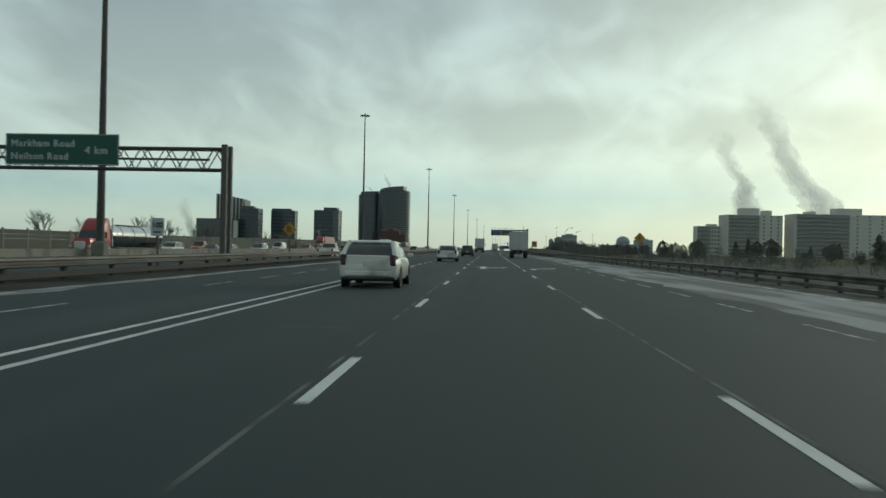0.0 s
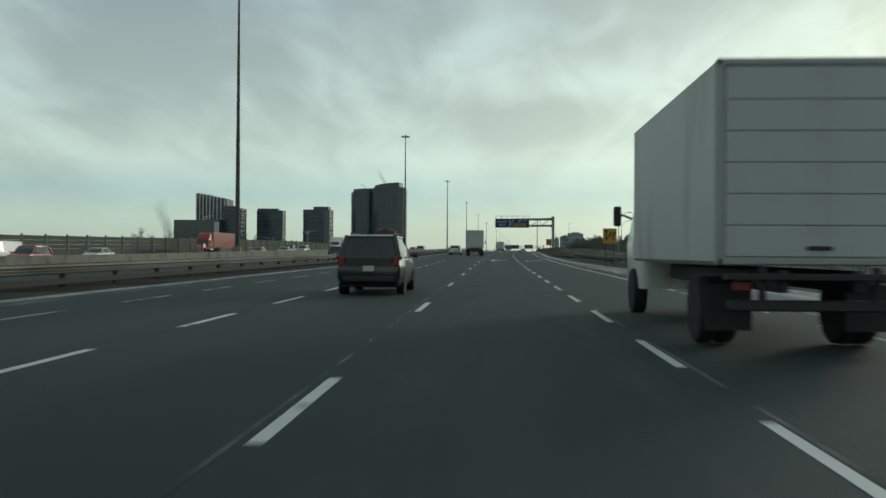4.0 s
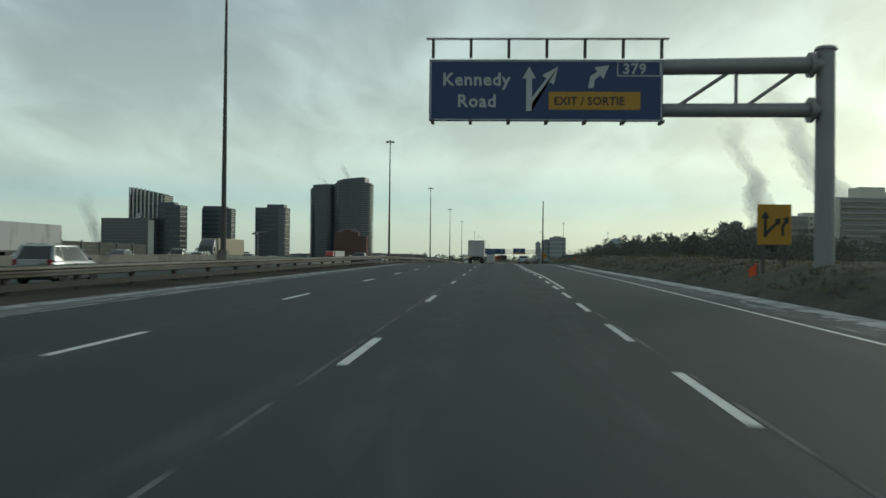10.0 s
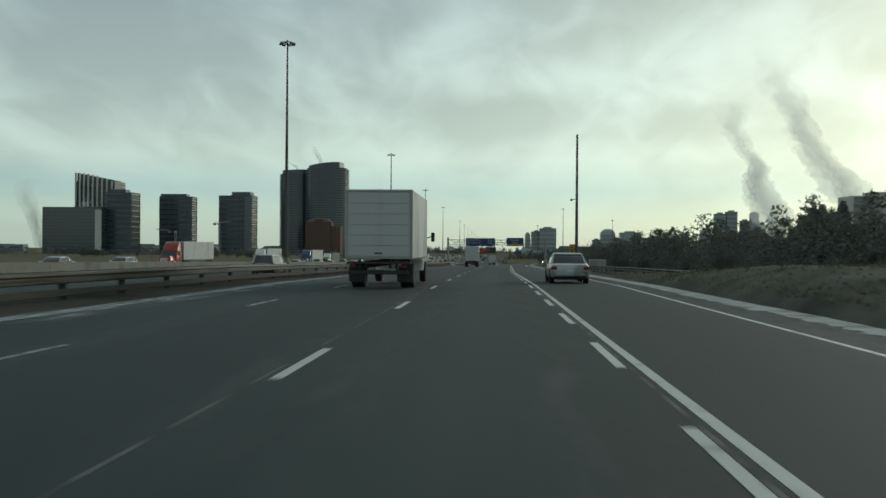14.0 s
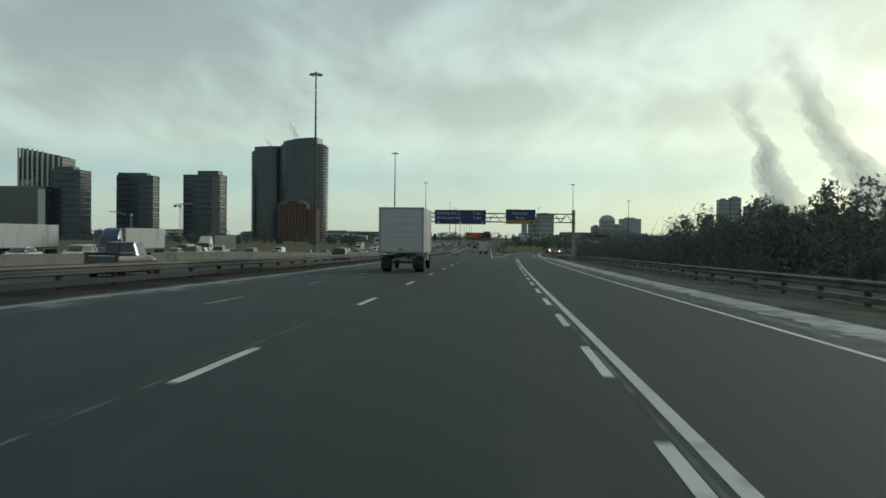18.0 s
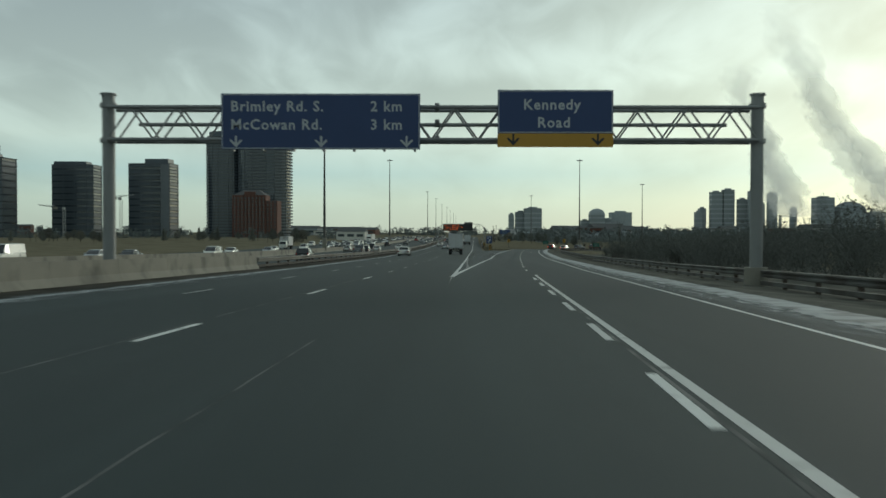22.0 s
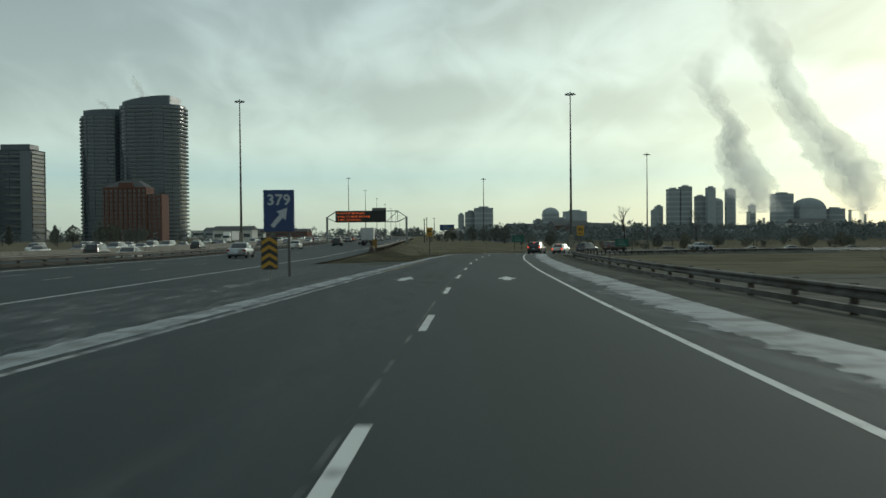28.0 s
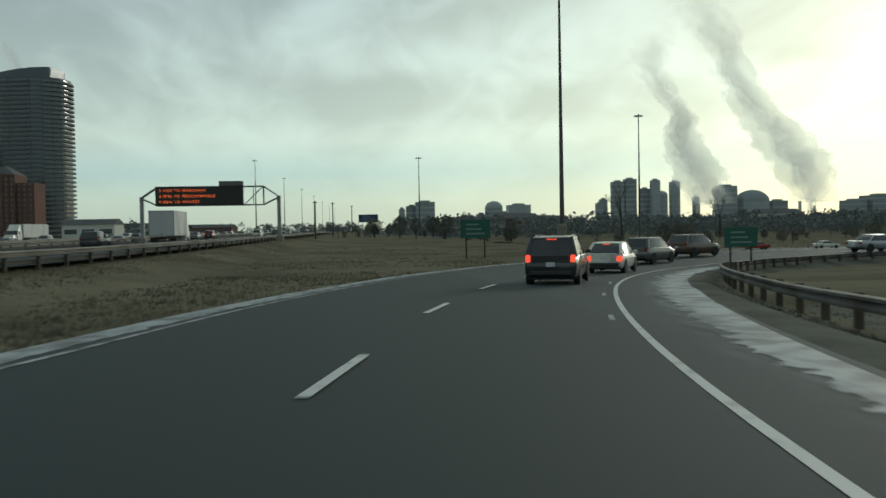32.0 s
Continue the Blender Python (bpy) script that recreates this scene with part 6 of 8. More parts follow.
# ---- steam ----
def steam_material():
    """Soft billows: cover fades from the column's axis to its ragged rim."""
    m = bpy.data.materials.new("steam")
    m.use_nodes = True
    nt = m.node_tree
    N, K = nt.nodes.new, nt.links.new
    nt.nodes.clear()

    def calc(op, a, b, c=None):
        n = N("ShaderNodeMath")
        n.operation = op
        for i, v in enumerate((a, b, c)):
            if v is None:
                continue
            if isinstance(v, (int, float)):
                n.inputs[i].default_value = v
            else:
                K(v, n.inputs[i])
        return n.outputs[0]

    uv, tc = N("ShaderNodeUVMap"), N("ShaderNodeTexCoord")
    sep = N("ShaderNodeSeparateXYZ")
    K(uv.outputs[0], sep.inputs[0])
    fields = []
    for scale, detail in ((0.8, 3.0), (2.0, 4.0)):
        n = N("ShaderNodeTexNoise")
        n.inputs["Scale"].default_value, n.inputs["Detail"].default_value, n.inputs["Roughness"].default_value = scale, detail, 0.6
        mp = N("ShaderNodeMapping")
        mp.inputs["Scale"].default_value = (0.021, 0.021, 0.021)
        K(tc.outputs["Object"], mp.inputs[0])
        K(mp.outputs[0], n.inputs["Vector"])
        fields.append(n.outputs[0])
    rough = calc("ADD", calc("MULTIPLY", fields[0], 1.3), calc("MULTIPLY", fields[1], 0.55))
    core = calc("SUBTRACT", 1.62, calc("MULTIPLY", calc("POWER", calc("ABSOLUTE", sep.outputs[0], 0.0), 1.6), 1.15))
    mr = N("ShaderNodeMapRange")
    mr.interpolation_type = "SMOOTHSTEP"
    mr.inputs["From Min"].default_value, mr.inputs["From Max"].default_value = 0.0, 0.62
    mr.inputs["To Min"].default_value, mr.inputs["To Max"].default_value = 0.0, 0.5
    K(calc("SUBTRACT", core, rough), mr.inputs["Value"])
    cover = calc("MULTIPLY", mr.outputs[0], sep.outputs[1])
    d, tl, tr = N("ShaderNodeBsdfDiffuse"), N("ShaderNodeBsdfTranslucent"), N("ShaderNodeBsdfTransparent")
    d.inputs[0].default_value = tl.inputs[0].default_value = (0.90, 0.91, 0.90, 1)
    bp = N("ShaderNodeBump")
    bp.inputs["Strength"].default_value, bp.inputs["Distance"].default_value = 0.10, 20.0
    K(rough, bp.inputs["Height"])
    K(bp.outputs[0], d.inputs["Normal"])
    mx, mo, out = N("ShaderNodeMixShader"), N("ShaderNodeMixShader"), N("ShaderNodeOutputMaterial")
    mx.inputs[0].default_value = 0.66
    K(d.outputs[0], mx.inputs[1])
    K(tl.outputs[0], mx.inputs[2])
    K(cover, mo.inputs[0])
    K(tr.outputs[0], mo.inputs[1])
    K(mx.outputs[0], mo.inputs[2])
    K(mo.outputs[0], out.inputs[0])
    return m


STEAM = steam_material()


def plume(label, y, path, widths, seed, dense=1.0):
    """A drifting column of steam: three billowing shells round a path of (x, z)."""
    V, F, UV = [], [], []
    n = len(path)
    ks, xs, zs = range(n), [p[0] for p in path], [p[1] for p in path]
    size = max(widths)
    x0, z0 = path[0]
    nu, nv = 16, n * 9
    for shell, (wide, depth) in enumerate(((1.0, -0.45), (0.82, -0.1), (0.95, 0.35))):
        base = len(V)
        for j in range(nv + 1):
            u = (n - 1) * j / nv
            cx, cz, w = (float(np.interp(u, ks, q)) for q in (xs, zs, widths))
            cx += 0.10 * w * noise.noise((u * 1.7, seed, shell * 3.1))
            for i in range(nu + 1):
                a = 2.0 * i / nu - 1.0
                sway = 1.0 + 0.42 * noise.noise((u * 1.5, a * 0.8, seed + shell * 7.0)) + 0.2 * noise.noise((u * 4.0, a, seed + shell * 3.0))
                V.append((cx - x0 + 0.62 * w * wide * a * sway, depth * w * math.sqrt(max(0.0, 1 - a * a)) + 0.3 * shell * seed, cz - z0 + 0.03 * w * noise.noise((u * 2.0, a * 2, seed))))
                UV.append((a, min(1.0, 1.55 * (1 - j / nv) + 0.02, 6.0 * j / nv + 0.45) * dense))
        for j in range(nv):
            for i in range(nu):
                q = base + j * (nu + 1) + i
                F.append((q, q + 1, q + nu + 2, q + nu + 1))
    me = mesh("steam_plume", (V, F), STEAM, 180)
    lay = me.uv_layers.new(name="UVMap")
    for lp in me.loops:
        lay.data[lp.index].uv = UV[lp.vertex_index]
    t = new("steam_plume", me)
    t.matrix_basis = pose(x0, y, z0)
    tagged(t, label, "steam", "steam plumes", "stuff")
    return t


plume("grey-white column of factory steam drifting up and leaning", 2450, [(722, 34), (706, 80), (678, 126), (664, 170), (668, 205), (636, 245), (614, 285), (612, 330), (600, 356)], [96, 102, 92, 74, 53, 52, 62, 80, 59], 3)
plume("broad grey-white column of factory steam drifting up and leaning", 2455, [(932, 36), (916, 88), (888, 130), (855, 173), (816, 215), (781, 266), (756, 322), (724, 378), (700, 424), (672, 472)], [92, 114, 120, 108, 92, 78, 81, 89, 89, 69], 5)
plume("thin wisp of steam above a rooftop", 1490, [(-189, 105), (-191, 116), (-196, 126), (-200, 134)], [4, 8, 9, 6], 7, 0.5)
plume("thin wisp of steam above a rooftop", 1500, [(-222, 104), (-226, 110), (-233, 113)], [4, 8, 6], 8, 0.5)
plume("thin wisp of steam above an apartment block", 780, [(296, 43), (294, 49), (291, 56)], [3, 5, 4], 9, 0.5)
plume("pale steam rising beside a tall tower", 1330, [(-470, -4), (-475, 20), (-482, 42), (-490, 62), (-488, 80)], [8, 14, 20, 22, 14], 10, 0.6)
plume("pale wisp of steam in front of the office block", 1326, [(-424, 46), (-420, 52), (-412, 55)], [6, 10, 7], 11, 0.5)
plume("small white puff of steam by the skyline", 2600, [(1012, -4), (1010, 36), (1006, 60), (1008, 86)], [10, 18, 26, 22], 12, 0.8)

# ---- trees ----
BARK = surf("bark", (0.045, 0.038, 0.030), 0.95, 0, 0.3, 2.0, 20.0, 0.4)
# Needles and leaves are lifted in colour to stand in for haze.
NEEDLE = surf("conifer_needles", (0.15, 0.158, 0.138), 1.0, 0, 0.4, 0.8, 6.0, 0.0, rnd=0.25, spec=0.0)
BRUSH = surf("leafless_twigs", (0.13, 0.135, 0.122), 1.0, 0, 0.3, 0.8, 8.0, 0.0, rnd=0.2, spec=0.0)
# Paler, bluer twigs: distance haze painted into the colour.
FARWOOD = surf("haze_toned_twigs", (0.165, 0.185, 0.18), 1.0, 0, 0.3, 0.1, 1.0, 0.0, world=True, spec=0.0)
OLIVE = surf("autumn_leaves", (0.155, 0.15, 0.12), 1.0, 0, 0.4, 0.8, 6.0, 0.0, rnd=0.25)


def clump(c, r, rnd):
    """A loose spray of leaves or twig tips: small blades turned every way."""
    V, F = [], []
    for k in range(6):
        p = [c[i] + rnd.gauss(0, 0.55) * r for i in range(3)]
        for q in range(3):
            V.append((p[0] + rnd.uniform(-1, 1) * r, p[1] + rnd.uniform(-1, 1) * r, p[2] + rnd.uniform(-1, 1) * r))
        F.append((3 * k, 3 * k + 1, 3 * k + 2))
    return V, F


def conifer(seed, tall, wide):
    r = random.Random(seed)
    V, F = [], []
    geos = []
    for k in range(900):
        h = r.random() ** 0.8
        rad = wide * (1 - h) ** 0.75 * (0.35 + 0.65 * r.random() ** 0.5) * (0.8 + 0.3 * math.sin(h * 26 + seed))
        a = r.uniform(0, 6.283)
        geos.append(clump((rad * math.cos(a), rad * math.sin(a), tall * (0.06 + 0.93 * h) - 0.12 * rad), 0.032 * tall * r.uniform(0.5, 1.15), r))
    crown = join(*geos)
    trunk = join(tube((0, 0, -0.3), (0, 0, tall * 0.9), 0.02 * tall, 0.004 * tall, 6), *[tube((0, 0, tall * h), (wide * (1 - h) * math.cos(a), wide * (1 - h) * math.sin(a), tall * h - 0.1), 0.012 * tall * (1 - h), 0.003, 4, False)
                                                                                          for h in (0.15, 0.3, 0.45, 0.6) for a in (seed, seed + 2.1, seed + 4.2)])
    return trunk, crown, NEEDLE


def broadleaf(seed, tall, wide):
    r = random.Random(seed)
    geos = []
    for k in range(1000):
        a, h = r.uniform(0, 6.283), r.random()
        rad = wide * math.sqrt(max(0, 1 - (2 * h - 0.85) ** 2)) * (0.4 + 0.6 * r.random() ** 0.5) * (0.85 + 0.25 * math.sin(3 * a + seed) * math.cos(5 * h))
        geos.append(clump((rad * math.cos(a), rad * math.sin(a), tall * (0.22 + 0.76 * h)), 0.029 * tall * r.uniform(0.45, 1.1), r))
    trunk = join(tube((0, 0, -0.3), (0, 0, tall * 0.6), 0.025 * tall, 0.012 * tall, 6), *[tube((0, 0, tall * 0.3), (wide * 0.6 * math.cos(a), wide * 0.6 * math.sin(a), tall * 0.65), 0.012 * tall, 0.005 * tall, 5, False) for a in (0.4, 2.2, 4.0, 5.4)])
    return trunk, join(*geos), OLIVE if seed % 2 else NEEDLE


def bare(seed, tall, wide, twigs=1.0):
    r = random.Random(seed)
    big, fine = [], []

    def limb(p, d, length, rad, depth):
        q = p + d * length
        (big if depth < 2 else fine).append(tube(p, q, rad, rad * 0.62, 6 if depth < 1 else (4 if depth < 3 else 3), False))
        if depth >= 4:
            return
        for k in range((3, 4, 4, 3)[depth]):
            nd = (d + Vector((r.gauss(0, 0.5), r.gauss(0, 0.5), r.uniform(-0.05, 0.45))) * (wide / tall * 2.0)).normalized()
            limb(p + d * length * r.uniform(0.55, 1.0), nd, length * r.uniform(0.5, 0.78), rad * 0.55, depth + 1)
    limb(Vector((0, 0, -0.3)), Vector((r.uniform(-.05, .05), r.uniform(-.05, .05), 1)).normalized(), tall * 0.36, 0.018 * tall, 0)
    return join(*big), join(*fine), BRUSH


def shrub(seed, tall, wide):
    r = random.Random(seed)
    big, fine = [], []
    for k in range(26):
        a = r.uniform(0, 6.283)
        b = Vector((r.gauss(0, 0.25) * wide, r.gauss(0, 0.25) * wide, -0.15))
        tip = b + Vector((math.cos(a) * wide * r.uniform(0.2, 0.8), math.sin(a) * wide * r.uniform(0.2, 0.8), tall * r.uniform(0.6, 1.0)))
        mid = b.lerp(tip, 0.5) + Vector((0, 0, 0.12 * tall))
        big += [tube(b, mid, 0.035, 0.02, 4, False), tube(mid, tip, 0.02, 0.008, 3, False)]
        for q in range(9):
            s = b.lerp(tip, r.uniform(0.3, 0.95)) + Vector((0, 0, 0.1 * tall))
            e = s + Vector((r.gauss(0, 0.3), r.gauss(0, 0.3), r.uniform(0.05, 0.5))) * tall * 0.3
            fine.append(tube(s, e, 0.014, 0.008, 3, False))
            for z in range(2):
                fine.append(tube(s.lerp(e, r.uniform(0.3, 0.9)), e + Vector((r.gauss(0, 0.15), r.gauss(0, 0.15), r.gauss(0, 0.1))) * tall, 0.010, 0.006, 3, False))
    return join(*big), join(*fine), BRUSH


def tree_thing(name, label, made, group):
    trunk, crown, mat = made
    t = thing(name, label, "tree" if name != "shrub" else "shrub", group)
    part("trunk", trunk, BARK, t)
    part("crown", crown, mat, t)
    return t


TREES = {
    "c": [tree_thing("conifer_tree", "dark green conifer in the roadside wood", conifer(s, 7.0, 2.0 + 0.3 * (s % 3)), "roadside wood") for s in (1, 2, 3)],
    "b": [tree_thing("broadleaf_tree", "dark dense broadleaf tree beside the verge", broadleaf(s, 6.5, 2.6), "roadside wood") for s in (4, 5, 6)],
    "n": [tree_thing("bare_tree", "leafless winter tree with fine twigs", bare(s, 7.5, 2.6), "leafless trees") for s in (7, 8, 9)],
    "s": [tree_thing("shrub", "leafless brown thicket shrub on the verge", shrub(s, 3.4, 1.7), "verge shrubs") for s in (10, 11, 12)],
}
USED = set()


def plant(kind, x, y, z, size, r):
    k = r.randrange(3)
    ob = TREES[kind][k]
    m = pose(x, y, z, 0, 0, r.uniform(0, 360)) @ Matrix.Scale(size, 4)
    if (kind, k) in USED:
        c = copy_thing(ob, m)
        c.scale = (size, size, size)
        return c
    USED.add((kind, k))
    ob.matrix_basis = m
    return ob


rt = random.Random(21)
# the wood to the right of the road
for k in range(120):
    y = rt.uniform(330, 640)
    off = 15 + 45 * rt.random() ** 1.3
    edge = float(np.interp(y, [330, 400, 470, 560, 640], [0.55, 0.80, 0.95, 0.95, 0.75]))
    plant(rt.choice("cbbbbn"), RAIL_R(y) + off, y, gz(y) - 0.8, edge * rt.uniform(0.75, 1.12), rt)
for k in range(60):
    y = rt.uniform(90, 360)
    plant(rt.choice("bbcns"), RAIL_R(y) + rt.uniform(35, 120), y, gz(y) - 1.2, rt.uniform(0.6, 1.05), rt)
for k in range(26):
    y = rt.uniform(585, 690)
    plant(rt.choice("nns"), RAIL_R(y) + rt.uniform(14, 45), y, gz(y) - 0.8, rt.uniform(0.7, 1.0), rt)
for k in range(26):
    y = rt.uniform(640, 800)
    plant(rt.choice("ssn"), RAIL_R(y) + rt.uniform(10, 42), y, gz(y) - 0.8, rt.uniform(0.6, 0.95), rt)
for k in range(34):
    y = rt.uniform(360, 800)
    plant("s", RAIL_R(y) + rt.uniform(8, 14), y, gz(y) - 0.7, rt.uniform(0.5, 0.95), rt)


def thicket(name, label, y0, y1, near, deep, tall, count, material, twiggy, seed):
    """Dense growth along the verge: upright stems with tangled twigs and small clumps between them."""
    r = random.Random(seed)
    geos = []
    for k in range(count):
        y = r.uniform(y0, y1)
        x = RAIL_R(y) + near + deep * r.random() ** 1.2
        h = float(np.interp(y, [60, 240, 560, 700, 795], [3.4, 4.2, 8.6, 8.0, 6.4]) if twiggy else np.interp(y, [245, 330, 400, 480, 560, 640], [4.2, 5.4, 7.6, 9.2, 9.6, 8.8])) * r.uniform(0.6, 1.0) * (0.8 + 0.35 * noise.noise((y * 0.09, x * 0.09, seed))) * min(1.0, 0.35 + (y - y0) / 30.0, 0.35 + (y1 - y) / 25.0)
        z = gz(y) - 0.8
        for q in range(twiggy):
            b = Vector((x + r.gauss(0, 0.5), y + r.gauss(0, 0.5), z))
            mid = b + Vector((r.gauss(0, 0.22), r.gauss(0, 0.22), 0.55)) * h
            tip = mid + Vector((r.gauss(0, 0.12), r.gauss(0, 0.12), 0.26)) * h
            geos += [tube(b, mid, 0.03, 0.018, 3, False), tube(mid, tip, 0.018, 0.006, 3, False)]
            for e in range(3):
                s = b.lerp(mid, r.uniform(0.4, 1.0))
                geos.append(tube(s, s + Vector((r.gauss(0, 0.3), r.gauss(0, 0.3), r.uniform(0.1, 0.4))) * h * 0.5, 0.014, 0.006, 3, False))
        for q in range(130 if twiggy else 150):
            u = r.random() ** 0.9
            w = 0.24 * (1 - 0.82 * u)
            geos.append(clump((x + r.gauss(0, w) * h, y + r.gauss(0, w) * h, z + h * (0.06 + 0.86 * u * (0.85 if twiggy else 1))), h * (r.uniform(0.006, 0.017) if twiggy else r.uniform(0.012, 0.034)), r))
    return tagged(part(name, join(*geos), material), label, "thicket", kind="stuff")


thicket("thicket", "dense dark evergreen undergrowth at the edge of the wood", 245, 640, 13, 14, 6.6, 640, NEEDLE, 0, 51)
thicket("thicket", "dense tangled leafless brushwood on the verge", 560, 795, 8, 24, 4.6, 480, BRUSH, 7, 52)
thicket("thicket", "low tangled leafless brushwood beyond the guard rail", 40, 262, 16, 60, 3.0, 330, BRUSH, 4, 53)
# left, behind the noise barrier, and beyond the ramp
for k in range(16):
    plant("n", -76 - rt.uniform(0, 16), rt.uniform(290, 400), 1.0, rt.uniform(0.8, 1.15), rt)
for k in range(24):
    plant("n", -72 - rt.uniform(0, 16), rt.uniform(110, 250), 0.5, rt.uniform(1.0, 1.3), rt)
for k in range(70):
    x, y = rt.uniform(30, 190), rt.uniform(1020, 1140)
    plant(rt.choice("bnbs"), x, y, hollow(x, y, -4.4) - 0.2, rt.uniform(0.5, 0.9), rt)
for k in range(60):
    x = rt.uniform(-330, -62)
    plant(rt.choice("bbnc"), x, rt.uniform(1010, 1120), -4.2, rt.uniform(0.6, 1.1), rt)
plant("n", 92.0, 1030.0, -4.3, 1.9, rt)
plant("n", 118.0, 1040.0, -4.3, 1.6, rt)


def far_woods(name, label, spots, seed):
    """Belts of distant trees, too far to tell apart."""
    r = random.Random(seed)
    geos = []
    for x0, x1, y, tall, n in spots:
        for k in range(n):
            x = r.uniform(x0, x1)
            h = tall * r.uniform(0.45, 1.1)
            yy = y + r.uniform(-30, 30)
            for q in range(16):
                u = r.random()
                geos.append(clump((x + r.gauss(0, 0.30 - 0.16 * u) * h, yy + r.gauss(0, 2.0), -6.5 + h * (0.08 + 0.9 * u)), h * r.uniform(0.06, 0.15), r))
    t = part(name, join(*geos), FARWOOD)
    return tagged(t, label, "woods", kind="stuff")


far_woods("far_woods", "dark belt of distant leafless woods", [(-900, -60, 1290, 9, 190), (-60, 40, 1900, 12, 60), (-200, 60, 2300, 16, 80), (40, 300, 1350, 8, 80), (40, 420, 1180, 6, 170), (120, 700, 1500, 9, 170), (50, 420, 1240, 9, 200), (60, 480, 1310, 10, 200), (80, 560, 1400, 11, 190), (120, 800, 1650, 13, 170)], 31)
far_woods("far_woods", "dark belt of distant evergreen woods", [(-1100, -100, 1600, 12, 160), (150, 700, 1750, 9, 120), (300, 1300, 2600, 13, 160), (500, 2200, 2150, 12, 200), (-2200, -900, 2000, 16, 160), (-40, 900, 3000, 18, 160)], 32)

def suburb(name, label, material, roof, count, seed):
    """Small far houses and sheds across the low land, past counting."""
    r = random.Random(seed)
    geos = []
    for k in range(count):
        y = 1330 + 1100 * r.random()
        x = 60 + (y - 830) * r.uniform(0.02, 0.62)
        w, d, h = r.uniform(6, 15), r.uniform(6, 10), r.uniform(3.0, 6.5) + 0.006 * (y - 1330)
        m = pose(x, y, -8.0, 0, 0, r.uniform(-30, 30))
        top = h + (r.uniform(1.5, 3.0) if roof else 0.3)
        geos.append(moved(loft([[(-w / 2, -d / 2, 0), (w / 2, -d / 2, 0), (w / 2, d / 2, 0), (-w / 2, d / 2, 0)], [(-w / 2, -d / 2, h), (w / 2, -d / 2, h), (w / 2, d / 2, h), (-w / 2, d / 2, h)],
                               [(-w / 2, -0.3, top), (w / 2, -0.3, top), (w / 2, 0.3, top), (-w / 2, 0.3, top)]]), m))
    return tagged(part(name, join(*geos), material), label, "houses", kind="stuff")


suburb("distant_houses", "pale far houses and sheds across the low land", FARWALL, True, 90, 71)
suburb("distant_houses", "dark-roofed far houses across the low land", TOWERSLAB, True, 90, 72)
suburb("distant_houses", "dark far sheds across the low land", ROOFGREY, False, 90, 73)

# ---- vehicles ----
RUBBER = surf("tyre_rubber", (0.018, 0.018, 0.018), 0.9, 0, 0.2, 3.0, 30.0, 0.2)
RIM = surf("wheel_rim", (0.30, 0.30, 0.31), 0.35, 0.8, 0.1)
CARGLASS = surf("car_glass", (0.012, 0.015, 0.017), 0.06, 0, 0.1, 0.5, 4.0, 0.0, spec=0.9)
TRIM = surf("black_trim", (0.022, 0.022, 0.023), 0.6, 0, 0.15)
SMOKED = surf("smoked_lamp", (0.035, 0.014, 0.013), 0.25, 0, 0.1)
LAMPRED = surf("tail_lamp_red", (0.22, 0.015, 0.012), 0.25, 0, 0.1)
BRAKE = surf("brake_lamp_lit", (0.6, 0.05, 0.03), 0.3, 0, 0.0, emit=(1.0, 0.10, 0.05), emit_power=0.9)
HEAD = surf("head_lamp", (0.5, 0.5, 0.5), 0.15, 0.2, 0.0)
HEADLIT = surf("head_lamp_lit", (0.8, 0.8, 0.75), 0.2, 0, 0.0, emit=(1.0, 0.95, 0.8), emit_power=3.0)
PLATE = surf("plate_white", (0.5, 0.52, 0.55), 0.5, 0, 0.05)
PAINTS = {
    "white": surf("paint_white", (0.64, 0.63, 0.57), 0.35, 0, 0.06, 1.0, 8.0, 0.0, coat=0.5, dirt=(0.32, 0.31, 0.29), dirt_amount=0.25, dirt_scale=1.2),
    "silver": surf("paint_silver", (0.34, 0.36, 0.37), 0.35, 0.5, 0.06, 1.0, 8.0, 0.0, coat=0.5, dirt=(0.18, 0.18, 0.17), dirt_amount=0.25, dirt_scale=1.2),
    "grey": surf("paint_grey", (0.10, 0.105, 0.11), 0.35, 0.4, 0.08, 1.0, 8.0, 0.0, coat=0.5, dirt=(0.14, 0.14, 0.13), dirt_amount=0.12, dirt_scale=1.2),
    "black": surf("paint_black", (0.014, 0.015, 0.017), 0.3, 0.1, 0.1, 1.0, 8.0, 0.0, coat=0.6, dirt=(0.04, 0.04, 0.038), dirt_amount=0.08, dirt_scale=1.2),
    "red": surf("paint_red", (0.30, 0.022, 0.015), 0.35, 0.1, 0.08, 1.0, 8.0, 0.0, coat=0.5),
    "bronze": surf("paint_bronze", (0.085, 0.048, 0.034), 0.35, 0.2, 0.08, 1.0, 8.0, 0.0, coat=0.5),
    "orange": surf("paint_orange", (0.48, 0.12, 0.03), 0.4, 0.0, 0.08, 1.0, 8.0, 0.0, coat=0.4),
    "blue": surf("paint_blue", (0.03, 0.07, 0.14), 0.35, 0.2, 0.08, 1.0, 8.0, 0.0, coat=0.5),
    "green": surf("paint_green", (0.16, 0.42, 0.05), 0.45, 0.0, 0.08, 1.0, 8.0, 0.0, coat=0.3),
    "beige": surf("paint_beige", (0.36, 0.30, 0.19), 0.5, 0.0, 0.08, 1.0, 8.0, 0.0),
}
BOXWHITE = surf("box_white", (0.46, 0.47, 0.46), 0.5, 0, 0.08, 0.4, 4.0, 0.03, dirt=(0.26, 0.25, 0.23), dirt_amount=0.38, dirt_scale=0.5, stretch=(1, 1, 0.4))
